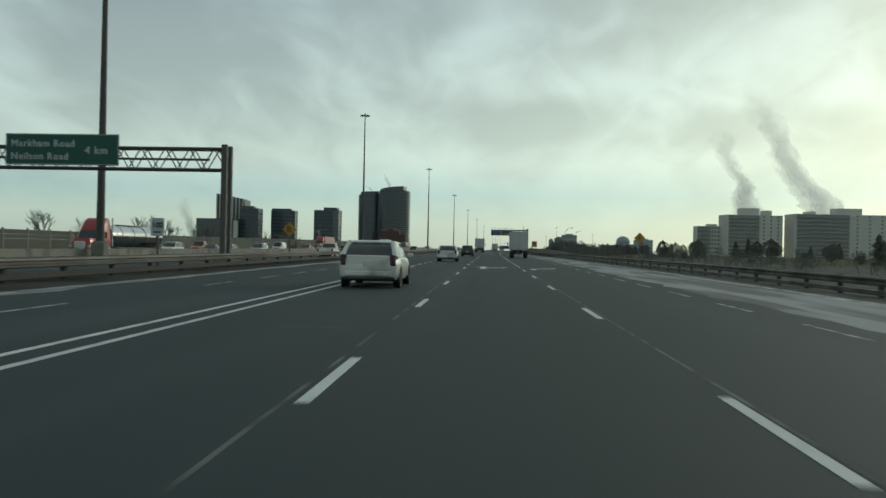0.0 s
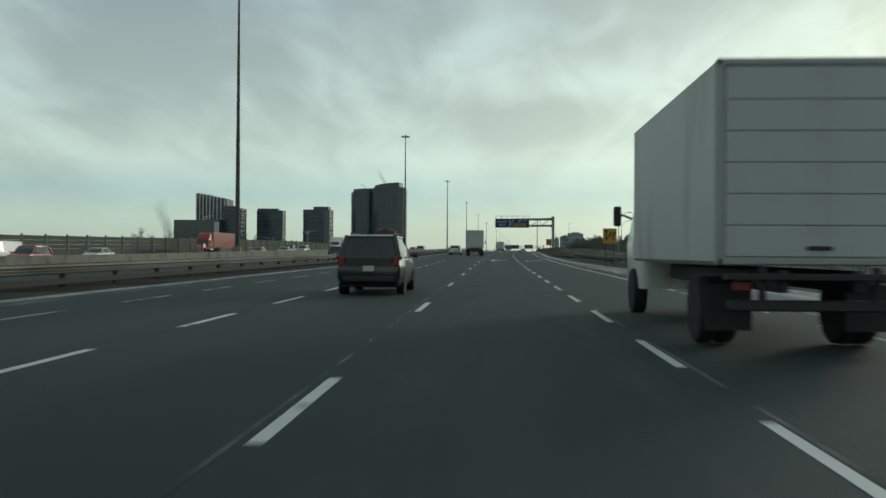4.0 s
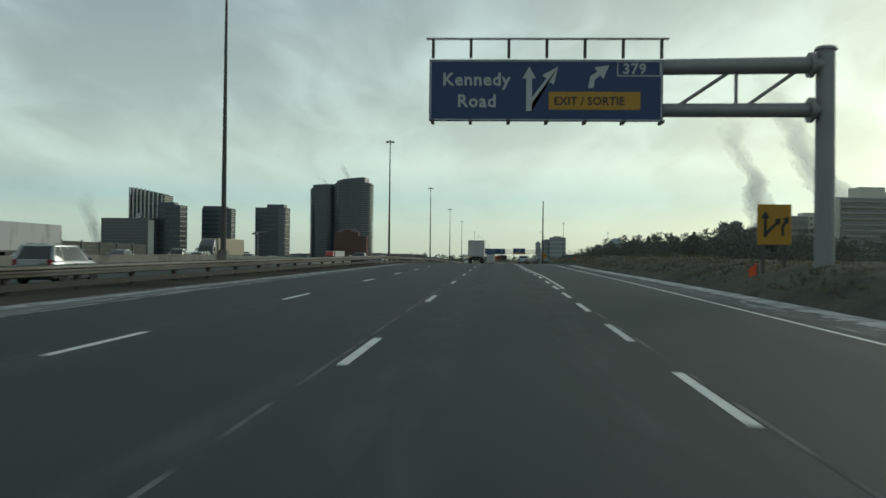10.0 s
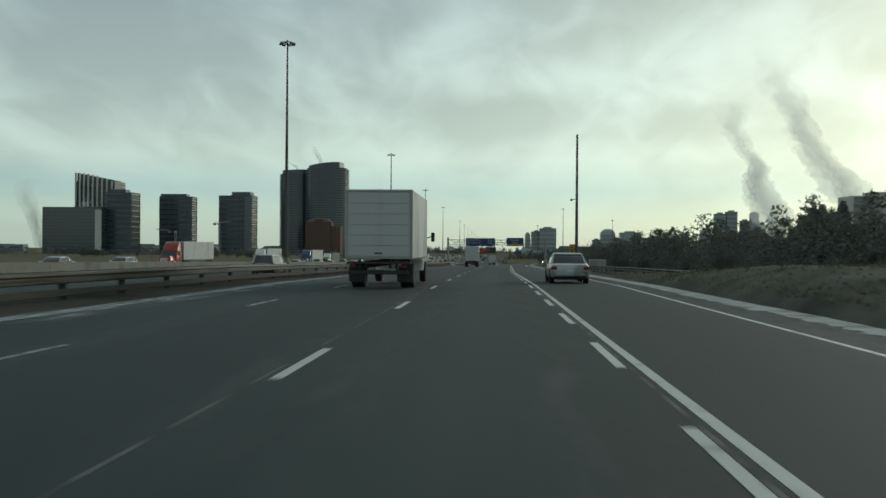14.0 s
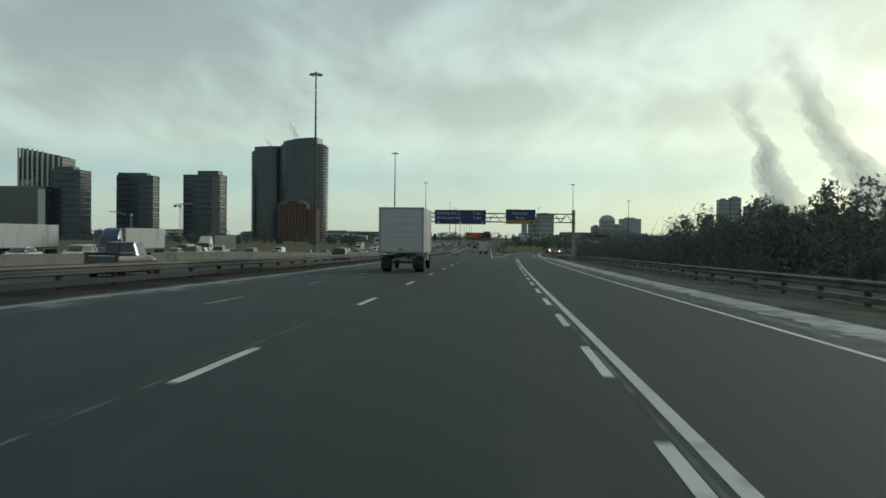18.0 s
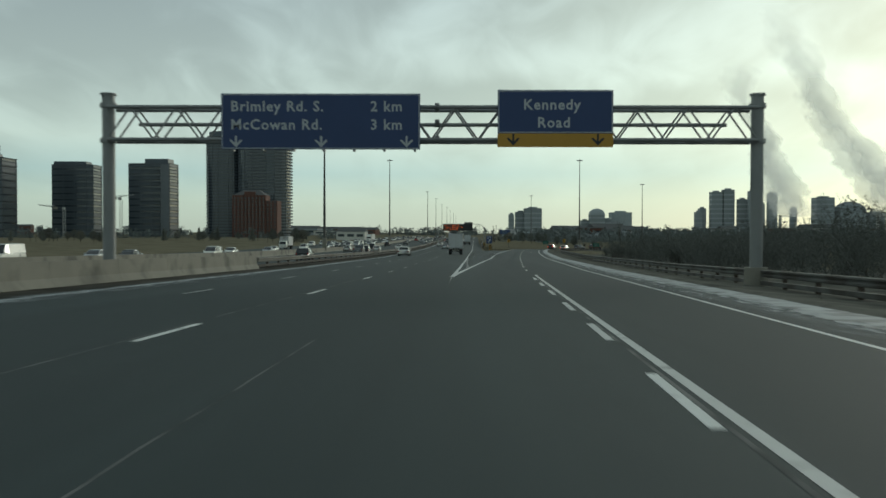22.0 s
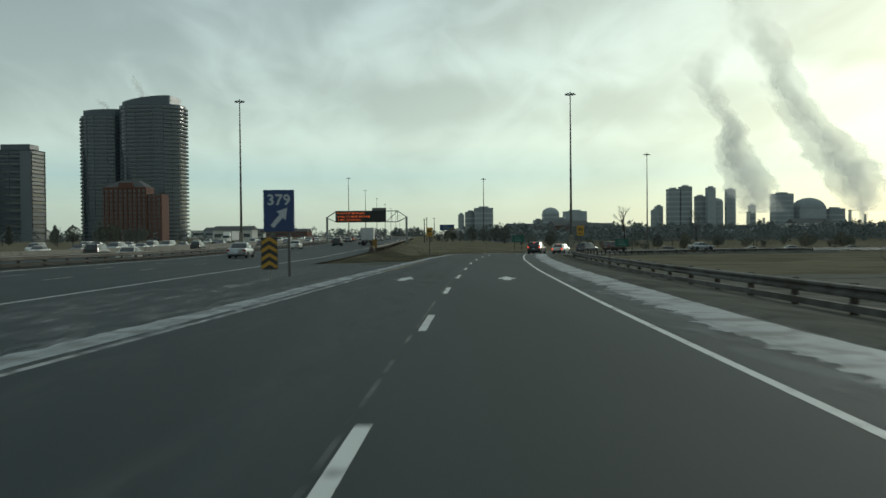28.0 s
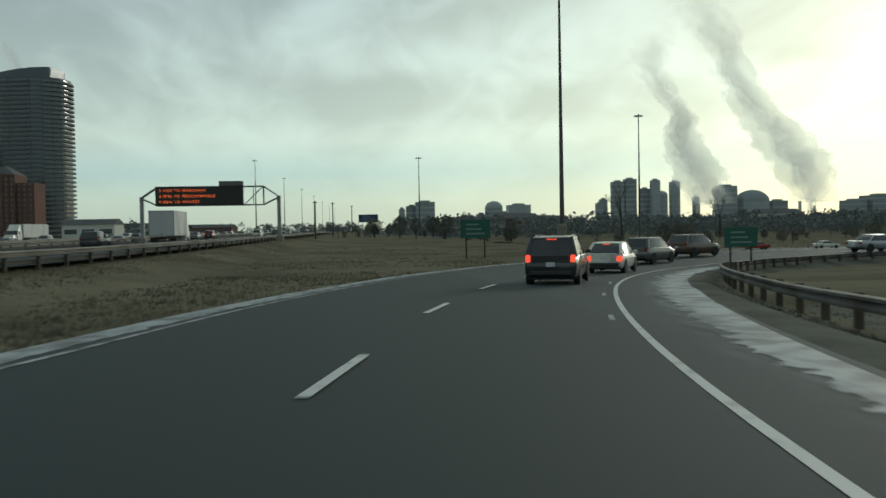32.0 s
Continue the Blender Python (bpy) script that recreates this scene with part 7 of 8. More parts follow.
CHROME = surf("chrome", (0.55, 0.55, 0.55), 0.15, 1.0, 0.05)
WHEEL_CACHE = {}


def wheel(parent, x, y, r, w, side, rim_too=True):
    """A tyre with a rim on its outer side."""
    key = (r, w)
    if key not in WHEEL_CACHE:
        prof = [(r * 0.62, -w / 2), (r * 0.93, -w / 2), (r, -w * 0.32), (r, w * 0.32), (r * 0.93, w / 2), (r * 0.62, w / 2)]
        rings = [[(u, q * math.cos(a), q * math.sin(a)) for a in np.linspace(0, 2 * math.pi, 18, endpoint=False)] for q, u in prof]
        rim = [[(u, q * math.cos(a), q * math.sin(a)) for a in np.linspace(0, 2 * math.pi, 18, endpoint=False)] for q, u in ((r * 0.64, w * 0.42), (r * 0.55, w * 0.34), (r * 0.2, w * 0.40), (0.01, w * 0.42))]
        spokes = [moved(box(w * 0.40, 0, r * 0.34, 0.03, r * 0.13, r * 0.5, 0.008), pose(0, 0, 0, 72 * k, 0, 0)) for k in range(5)]
        WHEEL_CACHE[key] = (mesh("wheel", loft(rings), RUBBER, 40), mesh("rim", join(loft(rim), *spokes), RIM, 40))
    a, b = WHEEL_CACHE[key]
    o = at(part("wheel", a, None, parent), pose(x, y, r, 0, 0, 0 if side > 0 else 180))
    if rim_too:
        part("rim", b, None, o)


def rounded_rect(hw, y0, y1, r, z, n=3):
    pts = []
    for cx, cy, a0 in ((hw - r, y1 - r, 0), (-hw + r, y1 - r, 90), (-hw + r, y0 + r, 180), (hw - r, y0 + r, 270)):
        for k in range(n + 1):
            a = radians(a0 + 90 * k / n)
            pts.append((cx + r * math.cos(a), cy + r * math.sin(a), z))
    return pts


CARS = {
    # L, W, H, belt, hood height, rear base y, rear top y, front top y, front base y (as share of L/2), rear deck height
    "sedan": (4.65, 1.80, 1.45, 0.92, 0.88, -0.62, -0.36, 0.16, 0.46, 0.96),
    "suv": (4.6, 1.86, 1.70, 1.05, 1.02, -0.95, -0.80, 0.16, 0.46, 1.05),
    "wagon": (5.0, 1.88, 1.50, 0.98, 0.95, -0.95, -0.72, 0.12, 0.38, 1.0),
    "hatch": (4.3, 1.78, 1.50, 0.94, 0.90, -0.93, -0.66, 0.18, 0.50, 0.96),
    "van": (5.1, 1.98, 1.78, 1.02, 0.98, -0.97, -0.90, 0.30, 0.64, 1.02),
    "pickup": (5.6, 2.0, 1.92, 1.18, 1.12, -0.16, -0.12, 0.28, 0.46, 1.22),
    "cargo": (5.6, 2.02, 2.1, 1.10, 1.05, -0.98, -0.97, 0.40, 0.66, 1.1),
}
NAMES = {"sedan": "sedan", "suv": "sport_utility_car", "wagon": "station_wagon", "hatch": "hatchback_car", "van": "minivan", "pickup": "pickup_truck", "cargo": "cargo_van"}


def car(kind, color, label, lit=False, oncoming=False, group="motorway traffic", detail=2):
    L, W, H, belt, hood, rb, rtp, ft, fb, deck = CARS[kind]
    P, h, w = PAINTS[color], L / 2, W / 2
    t = thing(NAMES[kind], label, "car" if kind not in ("pickup", "cargo") else "truck", group)
    st = [(-h, 0.46, deck - 0.28, 0.86), (-h + 0.05, 0.34, deck - 0.06, 0.95), (-h + 0.30, 0.26, deck, 1.0), (-h * 0.5, 0.24, max(belt, deck - 0.02), 1.0), (h * fb, 0.24, belt, 1.0),
          (h * (fb + 0.12), 0.24, hood, 0.99), (h - 0.35, 0.26, hood - 0.12, 0.95), (h - 0.08, 0.32, hood - 0.28, 0.86), (h, 0.44, hood - 0.42, 0.76)]
    rings = []
    for y, z0, z1, f in st:
        ww = w * f
        zm = z0 + (z1 - z0) * 0.62
        rings.append([(-ww * 0.90, y, z0), (-ww * 0.985, y, z0 + 0.12), (-ww, y, zm), (-ww * 0.965, y, z1 - 0.07), (-ww * 0.90, y, z1), (ww * 0.90, y, z1), (ww * 0.965, y, z1 - 0.07), (ww, y, zm), (ww * 0.985, y, z0 + 0.12), (ww * 0.90, y, z0)])
    part("body", loft(rings), P, t, smooth=32)
    # cabin: glass hull, roof and pillars
    hw0, hw1 = w * 0.93, w * 0.74
    y0, y1, y2, y3 = h * rb, h * rtp, h * ft, h * fb
    zs = [(belt - 0.03, 0.0), (belt + (H - belt) * 0.5, 0.5), (H - 0.07, 1.0)]
    part("cabin_glass", loft([rounded_rect(hw0 + (hw1 - hw0) * f, y0 + (y1 - y0) * f, y3 + (y2 - y3) * f, 0.10, z) for z, f in zs]), CARGLASS, t, "dark tinted glass", smooth=40)
    part("roof", loft([rounded_rect(hw1 + 0.015, y1 - 0.03, y2 + 0.02, 0.12, H - 0.085), rounded_rect(hw1 + 0.01, y1 - 0.03, y2, 0.14, H - 0.04), rounded_rect(hw1 - 0.10, y1 + 0.10, y2 - 0.16, 0.16, H)]), P, t, smooth=50)
    mids = [(y0 + 0.02, y1 + 0.02, 0.10 if kind in ("wagon", "suv", "hatch") else 0.06), (y3 - 0.03, y2 - 0.03, 0.04), ((y0 + y3) / 2 + 0.05, (y1 + y2) / 2, 0.03)]
    if kind in ("suv", "wagon", "van", "hatch"):
        mids.append((y0 + (y3 - y0) * 0.26, y1 + (y2 - y1) * 0.24, 0.045))
    for s in (-1, 1):
        posts = [tube((s * (hw0 - 0.03), a, belt - 0.03), (s * (hw1 - 0.012), b, H - 0.06), r, r * 0.8, 6) for a, b, r in mids]
        if detail == 2:
            for g in posts:
                part("pillar", g, P, t, smooth=60)
        elif detail == 1:
            part("side_frame", join(*posts), P, t, smooth=60)
    if kind in ("suv", "wagon", "van", "hatch", "cargo"):
        part("tailgate", box(0, -h + 0.04, (deck + 0.55) / 2 + 0.02, W * 0.72, 0.07, deck - 0.55, 0.03), P, t)
    if kind == "cargo":
        for s in (-1, 1):
            part("side_panel", loft([[(s * (hw0 + 0.012), y0, belt), (s * (hw0 + 0.012), y3 * 0.35, belt), (s * (hw1 + 0.012), y3 * 0.35, H - 0.1), (s * (hw1 + 0.012), y1, H - 0.1)],
                                     [(s * hw0, y0, belt), (s * hw0, y3 * 0.35, belt), (s * hw1, y3 * 0.35, H - 0.1), (s * hw1, y1, H - 0.1)]]), P, t)
    if kind == "pickup":
        part("cargo_bed", join(box(-w + 0.06, -h * 0.58, deck + 0.06, 0.10, h * 0.8, 0.16, 0.02), box(w - 0.06, -h * 0.58, deck + 0.06, 0.10, h * 0.8, 0.16, 0.02), box(0, -h + 0.07, deck + 0.06, W - 0.1, 0.08, 0.16, 0.02)), P, t)
    r = 0.35 if kind in ("suv", "van", "cargo") else (0.40 if kind == "pickup" else 0.325)
    for s in (-1, 1):
        for y in (-h * 0.60, h * 0.62):
            if detail == 2:
                part("wheel_arch", tube((s * (w - 0.10), y, r + 0.01), (s * (w + 0.006), y, r + 0.01), r + 0.055, n=16), TRIM, t, "dark wheel arch")
            wheel(t, s * (w - 0.10), y, r, 0.24, s, detail > 0)
    lamp = BRAKE if lit else (SMOKED if kind == "wagon" else LAMPRED)
    lz = deck - 0.16 if kind in ("sedan", "hatch") else deck - 0.03
    for s in (-1, 1):
        tall = 0.17 if kind == "sedan" else (0.34 if kind in ("wagon", "pickup", "van") else 0.26)
        part("tail_lamp", box(s * (w * 0.83), -h + 0.035, lz - tall * 0.3, 0.28 if kind in ("sedan", "hatch") else 0.17, 0.13, tall, 0.03), lamp, t)
        part("head_lamp", box(s * (w * 0.72), h - 0.12, hood - 0.26, 0.34, 0.16, 0.15, 0.04), HEADLIT if oncoming else HEAD, t)
        if detail:
            part("mirror", box(s * (w + 0.08), h * fb * 0.82, belt + 0.06, 0.2, 0.12, 0.15, 0.04), P, t)
    if lit:
        part("high_brake_lamp", box(0, y1 - 0.04, H - 0.10, 0.34, 0.04, 0.035), BRAKE, t)
    if not detail:
        return t
    part("bumper", box(0, -h + 0.03, 0.45, W * 0.80, 0.12, 0.20, 0.05), P if kind in ("sedan", "wagon") else TRIM, t)
    if detail == 1:
        part("grille", box(0, h - 0.02, hood - 0.36, W * 0.5, 0.06, 0.18, 0.03), TRIM, t)
        return t
    part("undertray", box(0, 0, 0.27, W * 0.86, L * 0.86, 0.14, 0.03), TRIM, t)
    part("number_plate", box(0, -h - 0.005, 0.74 if kind != "sedan" else 0.62, 0.31, 0.02, 0.15, 0.005), PLATE, t, "plain number plate")
    part("grille", box(0, h - 0.02, hood - 0.36, W * 0.5, 0.06, 0.18, 0.03), TRIM, t)
    if kind in ("suv", "van"):
        for s in (-1, 1):
            part("roof_rail", tube((s * (hw1 - 0.08), y1 + 0.2, H + 0.03), (s * (hw1 - 0.08), y2 - 0.25, H + 0.03), 0.018, n=6), TRIM, t)
    return t


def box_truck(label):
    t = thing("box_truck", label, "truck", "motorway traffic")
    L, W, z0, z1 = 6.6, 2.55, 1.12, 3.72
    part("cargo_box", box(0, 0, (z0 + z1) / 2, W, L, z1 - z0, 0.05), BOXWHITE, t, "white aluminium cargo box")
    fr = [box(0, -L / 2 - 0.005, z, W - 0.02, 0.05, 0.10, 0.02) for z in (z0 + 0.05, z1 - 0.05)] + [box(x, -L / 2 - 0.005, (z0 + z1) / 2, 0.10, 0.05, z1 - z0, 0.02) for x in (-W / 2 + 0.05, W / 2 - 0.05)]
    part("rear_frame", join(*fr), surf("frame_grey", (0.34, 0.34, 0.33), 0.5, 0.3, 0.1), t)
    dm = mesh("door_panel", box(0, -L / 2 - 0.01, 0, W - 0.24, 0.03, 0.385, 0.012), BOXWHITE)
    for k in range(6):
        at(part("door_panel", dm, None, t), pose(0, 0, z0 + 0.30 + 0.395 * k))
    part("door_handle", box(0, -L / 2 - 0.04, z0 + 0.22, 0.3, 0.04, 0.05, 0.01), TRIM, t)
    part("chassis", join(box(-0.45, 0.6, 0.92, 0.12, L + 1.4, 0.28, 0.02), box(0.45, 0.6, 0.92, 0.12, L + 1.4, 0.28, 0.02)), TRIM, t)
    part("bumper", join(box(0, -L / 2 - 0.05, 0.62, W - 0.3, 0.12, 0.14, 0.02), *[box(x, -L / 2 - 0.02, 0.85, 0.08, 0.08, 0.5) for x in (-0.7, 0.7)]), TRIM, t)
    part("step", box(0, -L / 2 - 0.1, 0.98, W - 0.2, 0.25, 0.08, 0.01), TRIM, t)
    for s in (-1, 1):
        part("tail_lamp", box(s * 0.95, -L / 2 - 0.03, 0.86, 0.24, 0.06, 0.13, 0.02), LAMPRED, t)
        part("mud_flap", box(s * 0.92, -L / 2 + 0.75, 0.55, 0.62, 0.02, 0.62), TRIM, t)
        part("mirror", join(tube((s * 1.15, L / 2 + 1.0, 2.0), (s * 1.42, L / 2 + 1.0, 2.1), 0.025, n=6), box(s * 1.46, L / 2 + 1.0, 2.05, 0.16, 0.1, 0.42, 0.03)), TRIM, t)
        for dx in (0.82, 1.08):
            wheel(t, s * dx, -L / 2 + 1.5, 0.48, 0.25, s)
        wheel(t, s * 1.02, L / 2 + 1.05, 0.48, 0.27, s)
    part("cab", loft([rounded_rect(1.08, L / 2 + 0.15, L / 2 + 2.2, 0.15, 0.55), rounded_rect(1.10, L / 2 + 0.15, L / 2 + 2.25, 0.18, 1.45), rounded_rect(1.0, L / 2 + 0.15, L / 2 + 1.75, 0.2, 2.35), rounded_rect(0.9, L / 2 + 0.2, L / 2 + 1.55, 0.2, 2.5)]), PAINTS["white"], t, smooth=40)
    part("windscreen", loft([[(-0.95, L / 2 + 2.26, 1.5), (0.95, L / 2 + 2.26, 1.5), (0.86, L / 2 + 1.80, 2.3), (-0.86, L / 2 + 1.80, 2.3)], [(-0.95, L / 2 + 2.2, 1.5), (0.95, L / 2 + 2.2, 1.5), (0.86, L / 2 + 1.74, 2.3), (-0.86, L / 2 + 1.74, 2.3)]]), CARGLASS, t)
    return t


def semi(color, label, trailer="white", tank=False):
    """A long-nosed tractor with a trailer, driving towards +y."""
    t = thing("tractor_trailer", label, "truck", "motorway traffic")
    P = PAINTS[color]
    f = 3.0                      # back of the tractor's cab
    part("hood", loft([rounded_rect(0.95, f + 2.2, f + 4.2, 0.25, 0.75), rounded_rect(0.98, f + 2.2, f + 4.25, 0.3, 1.35), rounded_rect(0.80, f + 2.2, f + 4.0, 0.3, 1.85)]), P, t, smooth=40)
    part("cab", loft([rounded_rect(1.15, f, f + 2.3, 0.12, 0.85), rounded_rect(1.20, f, f + 2.35, 0.15, 1.8), rounded_rect(1.12, f, f + 1.85, 0.2, 2.75), rounded_rect(1.05, f, f + 1.2, 0.25, 3.6), rounded_rect(0.95, f + 0.1, f + 0.8, 0.25, 3.85)]), P, t, smooth=40)
    part("windscreen", loft([[(-1.05, f + 2.40, 1.85), (1.05, f + 2.40, 1.85), (1.0, f + 1.97, 2.65), (-1.0, f + 1.97, 2.65)], [(-1.05, f + 2.3, 1.85), (1.05, f + 2.3, 1.85), (1.0, f + 1.87, 2.65), (-1.0, f + 1.87, 2.65)]]), CARGLASS, t)
    part("grille", box(0, f + 4.25, 1.15, 1.1, 0.06, 0.8, 0.05), CHROME, t)
    part("bumper", box(0, f + 4.25, 0.5, 2.3, 0.2, 0.4, 0.06), CHROME, t)
    for s in (-1, 1):
        part("side_window", box(s * 1.17, f + 1.45, 2.2, 0.08, 0.8, 0.6, 0.03), CARGLASS, t)
        part("head_lamp", box(s * 0.88, f + 4.15, 1.05, 0.3, 0.2, 0.22, 0.05), HEAD, t)
        part("exhaust_pipe", tube((s * 1.2, f - 0.15, 1.0), (s * 1.2, f - 0.15, 3.9), 0.08, n=8), CHROME, t)
        part("fender", box(s * 1.05, f + 3.3, 1.05, 0.45, 1.2, 0.25, 0.1), P, t)
        part("fuel_tank", tube((s * 0.95, f + 0.2, 0.75), (s * 0.95, f + 1.7, 0.75), 0.32, n=12), CHROME, t, smooth=40)
        part("mirror", box(s * 1.45, f + 2.1, 2.2, 0.14, 0.1, 0.5, 0.03), P, t)
        wheel(t, s * 1.05, f + 3.3, 0.5, 0.3, s)
        for y in (f - 0.4, f - 1.7, -9.2, -10.5):
            wheel(t, s * 0.98, y, 0.5, 0.55, s)
    part("chassis", join(box(-0.4, f - 0.3, 0.95, 0.12, 5.0, 0.25), box(0.4, f - 0.3, 0.95, 0.12, 5.0, 0.25)), TRIM, t)
    if tank:
        rings = [[(q * 1.12 * math.cos(a), y, 2.15 + q * 1.12 * math.sin(a)) for a in np.linspace(0, 2 * math.pi, 20, endpoint=False)] for y, q in ((-11.0, 0.55), (-10.8, 0.97), (-10.4, 1.0), (2.0, 1.0), (2.4, 0.97), (2.6, 0.55))]
        part("tank", loft(rings), CHROME, t, "polished steel tank", smooth=40)
        for y in (-9.0, -6.0, -3.0, 0.0):
            part("tank_band", loft([[(1.145 * math.cos(a), yy, 2.15 + 1.145 * math.sin(a)) for a in np.linspace(0, 2 * math.pi, 20, endpoint=False)] for yy in (y, y + 0.1)]), STEEL, t)
        part("catwalk", box(0, -4.0, 3.32, 0.5, 6.0, 0.08, 0.02), STEEL, t)
        part("trailer_frame", box(0, -5.0, 0.95, 0.9, 11.5, 0.2), TRIM, t)
    else:
        m = BOXWHITE if trailer == "white" else PAINTS[trailer]
        part("trailer_box", box(0, -4.3, 2.6, 2.58, 13.9, 2.75, 0.04), m, t, "box trailer")
        part("trailer_rail", join(box(-1.28, -4.3, 1.22, 0.06, 13.9, 0.12), box(1.28, -4.3, 1.22, 0.06, 13.9, 0.12)), STEEL, t)
        part("side_skirt", join(box(-1.25, -4.0, 0.75, 0.04, 6.5, 0.7), box(1.25, -4.0, 0.75, 0.04, 6.5, 0.7)), TRIM, t)
        part("landing_gear", join(box(-0.8, 0.6, 0.6, 0.12, 0.12, 1.1), box(0.8, 0.6, 0.6, 0.12, 0.12, 1.1)), STEEL, t)
    return t


CACHE = {}


def vehicle(kind, color, x, y, z, turn=0.0, label="", **kw):
    key = (kind, color, label, tuple(sorted(kw.items())))
    m = pose(x, y, z, 0, 0, turn)
    if key in CACHE:
        return copy_thing(CACHE[key], m)
    if kind == "box_truck":
        ob = box_truck(label)
    elif kind in ("semi", "tanker"):
        ob = semi(color, label, kw.get("trailer", "white"), kind == "tanker")
    else:
        ob = car(kind, color, label, kw.get("lit", False), kw.get("oncoming", False), detail=kw.get("detail", 2))
    ob.matrix_basis = m
    CACHE[key] = ob
    return ob


def drive(kind, color, y, off, label, back=False, **kw):
    """Place a vehicle on the lane off metres from the first lane line, facing along or against the road."""
    a = -heading(L1, y) + (180 if back else 0)
    if kind not in ("semi", "tanker", "box_truck"):
        kw["detail"] = 0 if y > 860 and off < -10 else (1 if back or y > 860 else 2)
    return vehicle(kind, color, L1(y) + off, y, gz_left(y) if off < -12 else gz(y), a, label, **kw)


# our carriageway
drive("wagon", "white", 29.6, -2.2, "white boxy station wagon with tall dark tail lamps")
drive("suv", "black", 138.0, -1.9, "dark compact sport-utility car in the next lane")
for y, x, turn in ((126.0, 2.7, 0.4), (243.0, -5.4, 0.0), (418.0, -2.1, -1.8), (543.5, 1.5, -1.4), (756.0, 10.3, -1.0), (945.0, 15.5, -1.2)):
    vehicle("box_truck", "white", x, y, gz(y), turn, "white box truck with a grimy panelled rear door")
drive("wagon", "white", 83.5, -2.3, "white boxy station wagon with tall dark tail lamps")
drive("wagon", "white", 254.0, -5.6, "white boxy station wagon with tall dark tail lamps")
drive("wagon", "white", 470.0, -5.6, "white boxy station wagon with tall dark tail lamps")
drive("sedan", "white", 739.0, -5.7, "white sedan with silver wheels on the motorway")
drive("sedan", "silver", 843.0, -1.8, "silver sedan on the motorway beside the gore")
vehicle("sedan", "silver", R1(425) + 2.0, 425.0, gz(425), -1.6, "silver sedan in the exit lane")
vehicle("suv", "black", 7.0, 1030.0, gz(1030), -1.4, "black sport-utility car far ahead on the motorway", lit=True)


def ramp_car(kind, color, s, off, label, **kw):
    x, y, h = ramp_at(s, off)
    return vehicle(kind, color, x, y, ramp_z(s, off), -h, label, **kw)


ramp_car("suv", "black", 36.0, 2.2, "black sport-utility car braking on the exit ramp", lit=True)
ramp_car("hatch", "white", 48.0, 1.8, "white hatchback with lit brake lamps on the exit ramp", lit=True)
ramp_car("suv", "grey", 63.0, 4.2, "grey sport-utility car on the exit ramp")
ramp_car("sedan", "silver", 88.0, 3.0, "silver sedan further round the exit ramp")
ramp_car("suv", "bronze", 73.0, 7.0, "dark bronze sport-utility car on the exit ramp")
for kind, color, x, y, back in (("sedan", "silver", 84, 999, 0), ("suv", "black", 97, 999, 0), ("sedan", "red", 109, 1003, 1), ("sedan", "white", 121, 1000, 0), ("hatch", "silver", 133, 1003, 1), ("sedan", "grey", 150, 1000, 0), ("van", "white", 168, 1004, 1)):
    vehicle(kind, color, x, y + 0.02 * (x - 60), hollow(x, 1000, -5.0) + 0.12, -91 + 180 * back, {"suv": "%s sport-utility car on the side road", "van": "%s minivan on the side road", "hatch": "%s hatchback on the side road"}.get(kind, "%s sedan on the side road") % color, detail=1)
# the express lanes and the far carriageway
for y, off in ((104.1, -17.6),):
    drive('pickup', 'white', y, off, 'white pickup truck on the express lanes', False)
for y, off in ((117.7, -17.6), (216.7, -17.6), (1221.0, -18),):
    drive('suv', 'grey', y, off, 'grey sport-utility car on the express lanes', False)
for y, off in ((311.4, -17.6), (1252.4, -21.5), (1191.2, -15.5), (1021.2, -18),):
    drive('suv', 'silver', y, off, 'silver sport-utility car on the express lanes', False)
for y, off in ((396.3, -17.6), (613.2, -17.6), (717.6, -17.6), (869.8, -25), (919.4, -25),):
    drive('suv', 'black', y, off, 'black sport-utility car on the express lanes', False)
for y, off in ((459.6, -17.6), (1208.1, -15.5),):
    drive('van', 'silver', y, off, 'silver minivan on the express lanes', False)
for y, off in ((539.7, -17.6),):
    drive('pickup', 'black', y, off, 'black pickup truck on the express lanes', False)
for y, off in ((777.6, -17.6),):
    drive('pickup', 'grey', y, off, 'grey pickup truck on the express lanes', False)
for y, off in ((788.7, -17.6),):
    drive('van', 'black', y, off, 'black minivan on the express lanes', False)
for y, off in ((87.5, -37),):
    drive('tanker', 'red', y, off, 'red long-nosed tractor with a polished steel tank trailer', True)
for y, off in ((115.0, -41), (575.2, -37), (652.2, -41),):
    drive('suv', 'white', y, off, 'white sport-utility car on the far carriageway', True)
for y, off in ((119.5, -37),):
    drive('sedan', 'black', y, off, 'black sedan with lit head lamps on the far carriageway', True, oncoming=True)
for y, off in ((138.6, -45),):
    drive('pickup', 'orange', y, off, 'orange pickup truck on the far carriageway', True)
for y, off in ((127.6, -37), (385.4, -37),):
    drive('hatch', 'white', y, off, 'white hatchback on the far carriageway', True)
for y, off in ((140.1, -41), (202.6, -41), (265.7, -37), (321.9, -37), (351.9, -41), (436.8, -41), (459.6, -37), (554.2, -37), (572.2, -41), (612.7, -41), (655.7, -37), (767.1, -41), (804.1, -41), (890.7, -41), (925.4, -41), (954.4, -41),):
    drive('sedan', 'white', y, off, 'white sedan on the far carriageway', True)
for y, off in ((144.6, -37),):
    drive('van', 'silver', y, off, 'silver minivan on the far carriageway', True)
for y, off in ((190.6, -45), (692.2, -45),):
    drive('cargo', 'white', y, off, 'white cargo van on the far carriageway', True)
for y, off in ((181.6, -37),):
    drive('suv', 'red', y, off, 'red sport-utility car on the far carriageway', True)
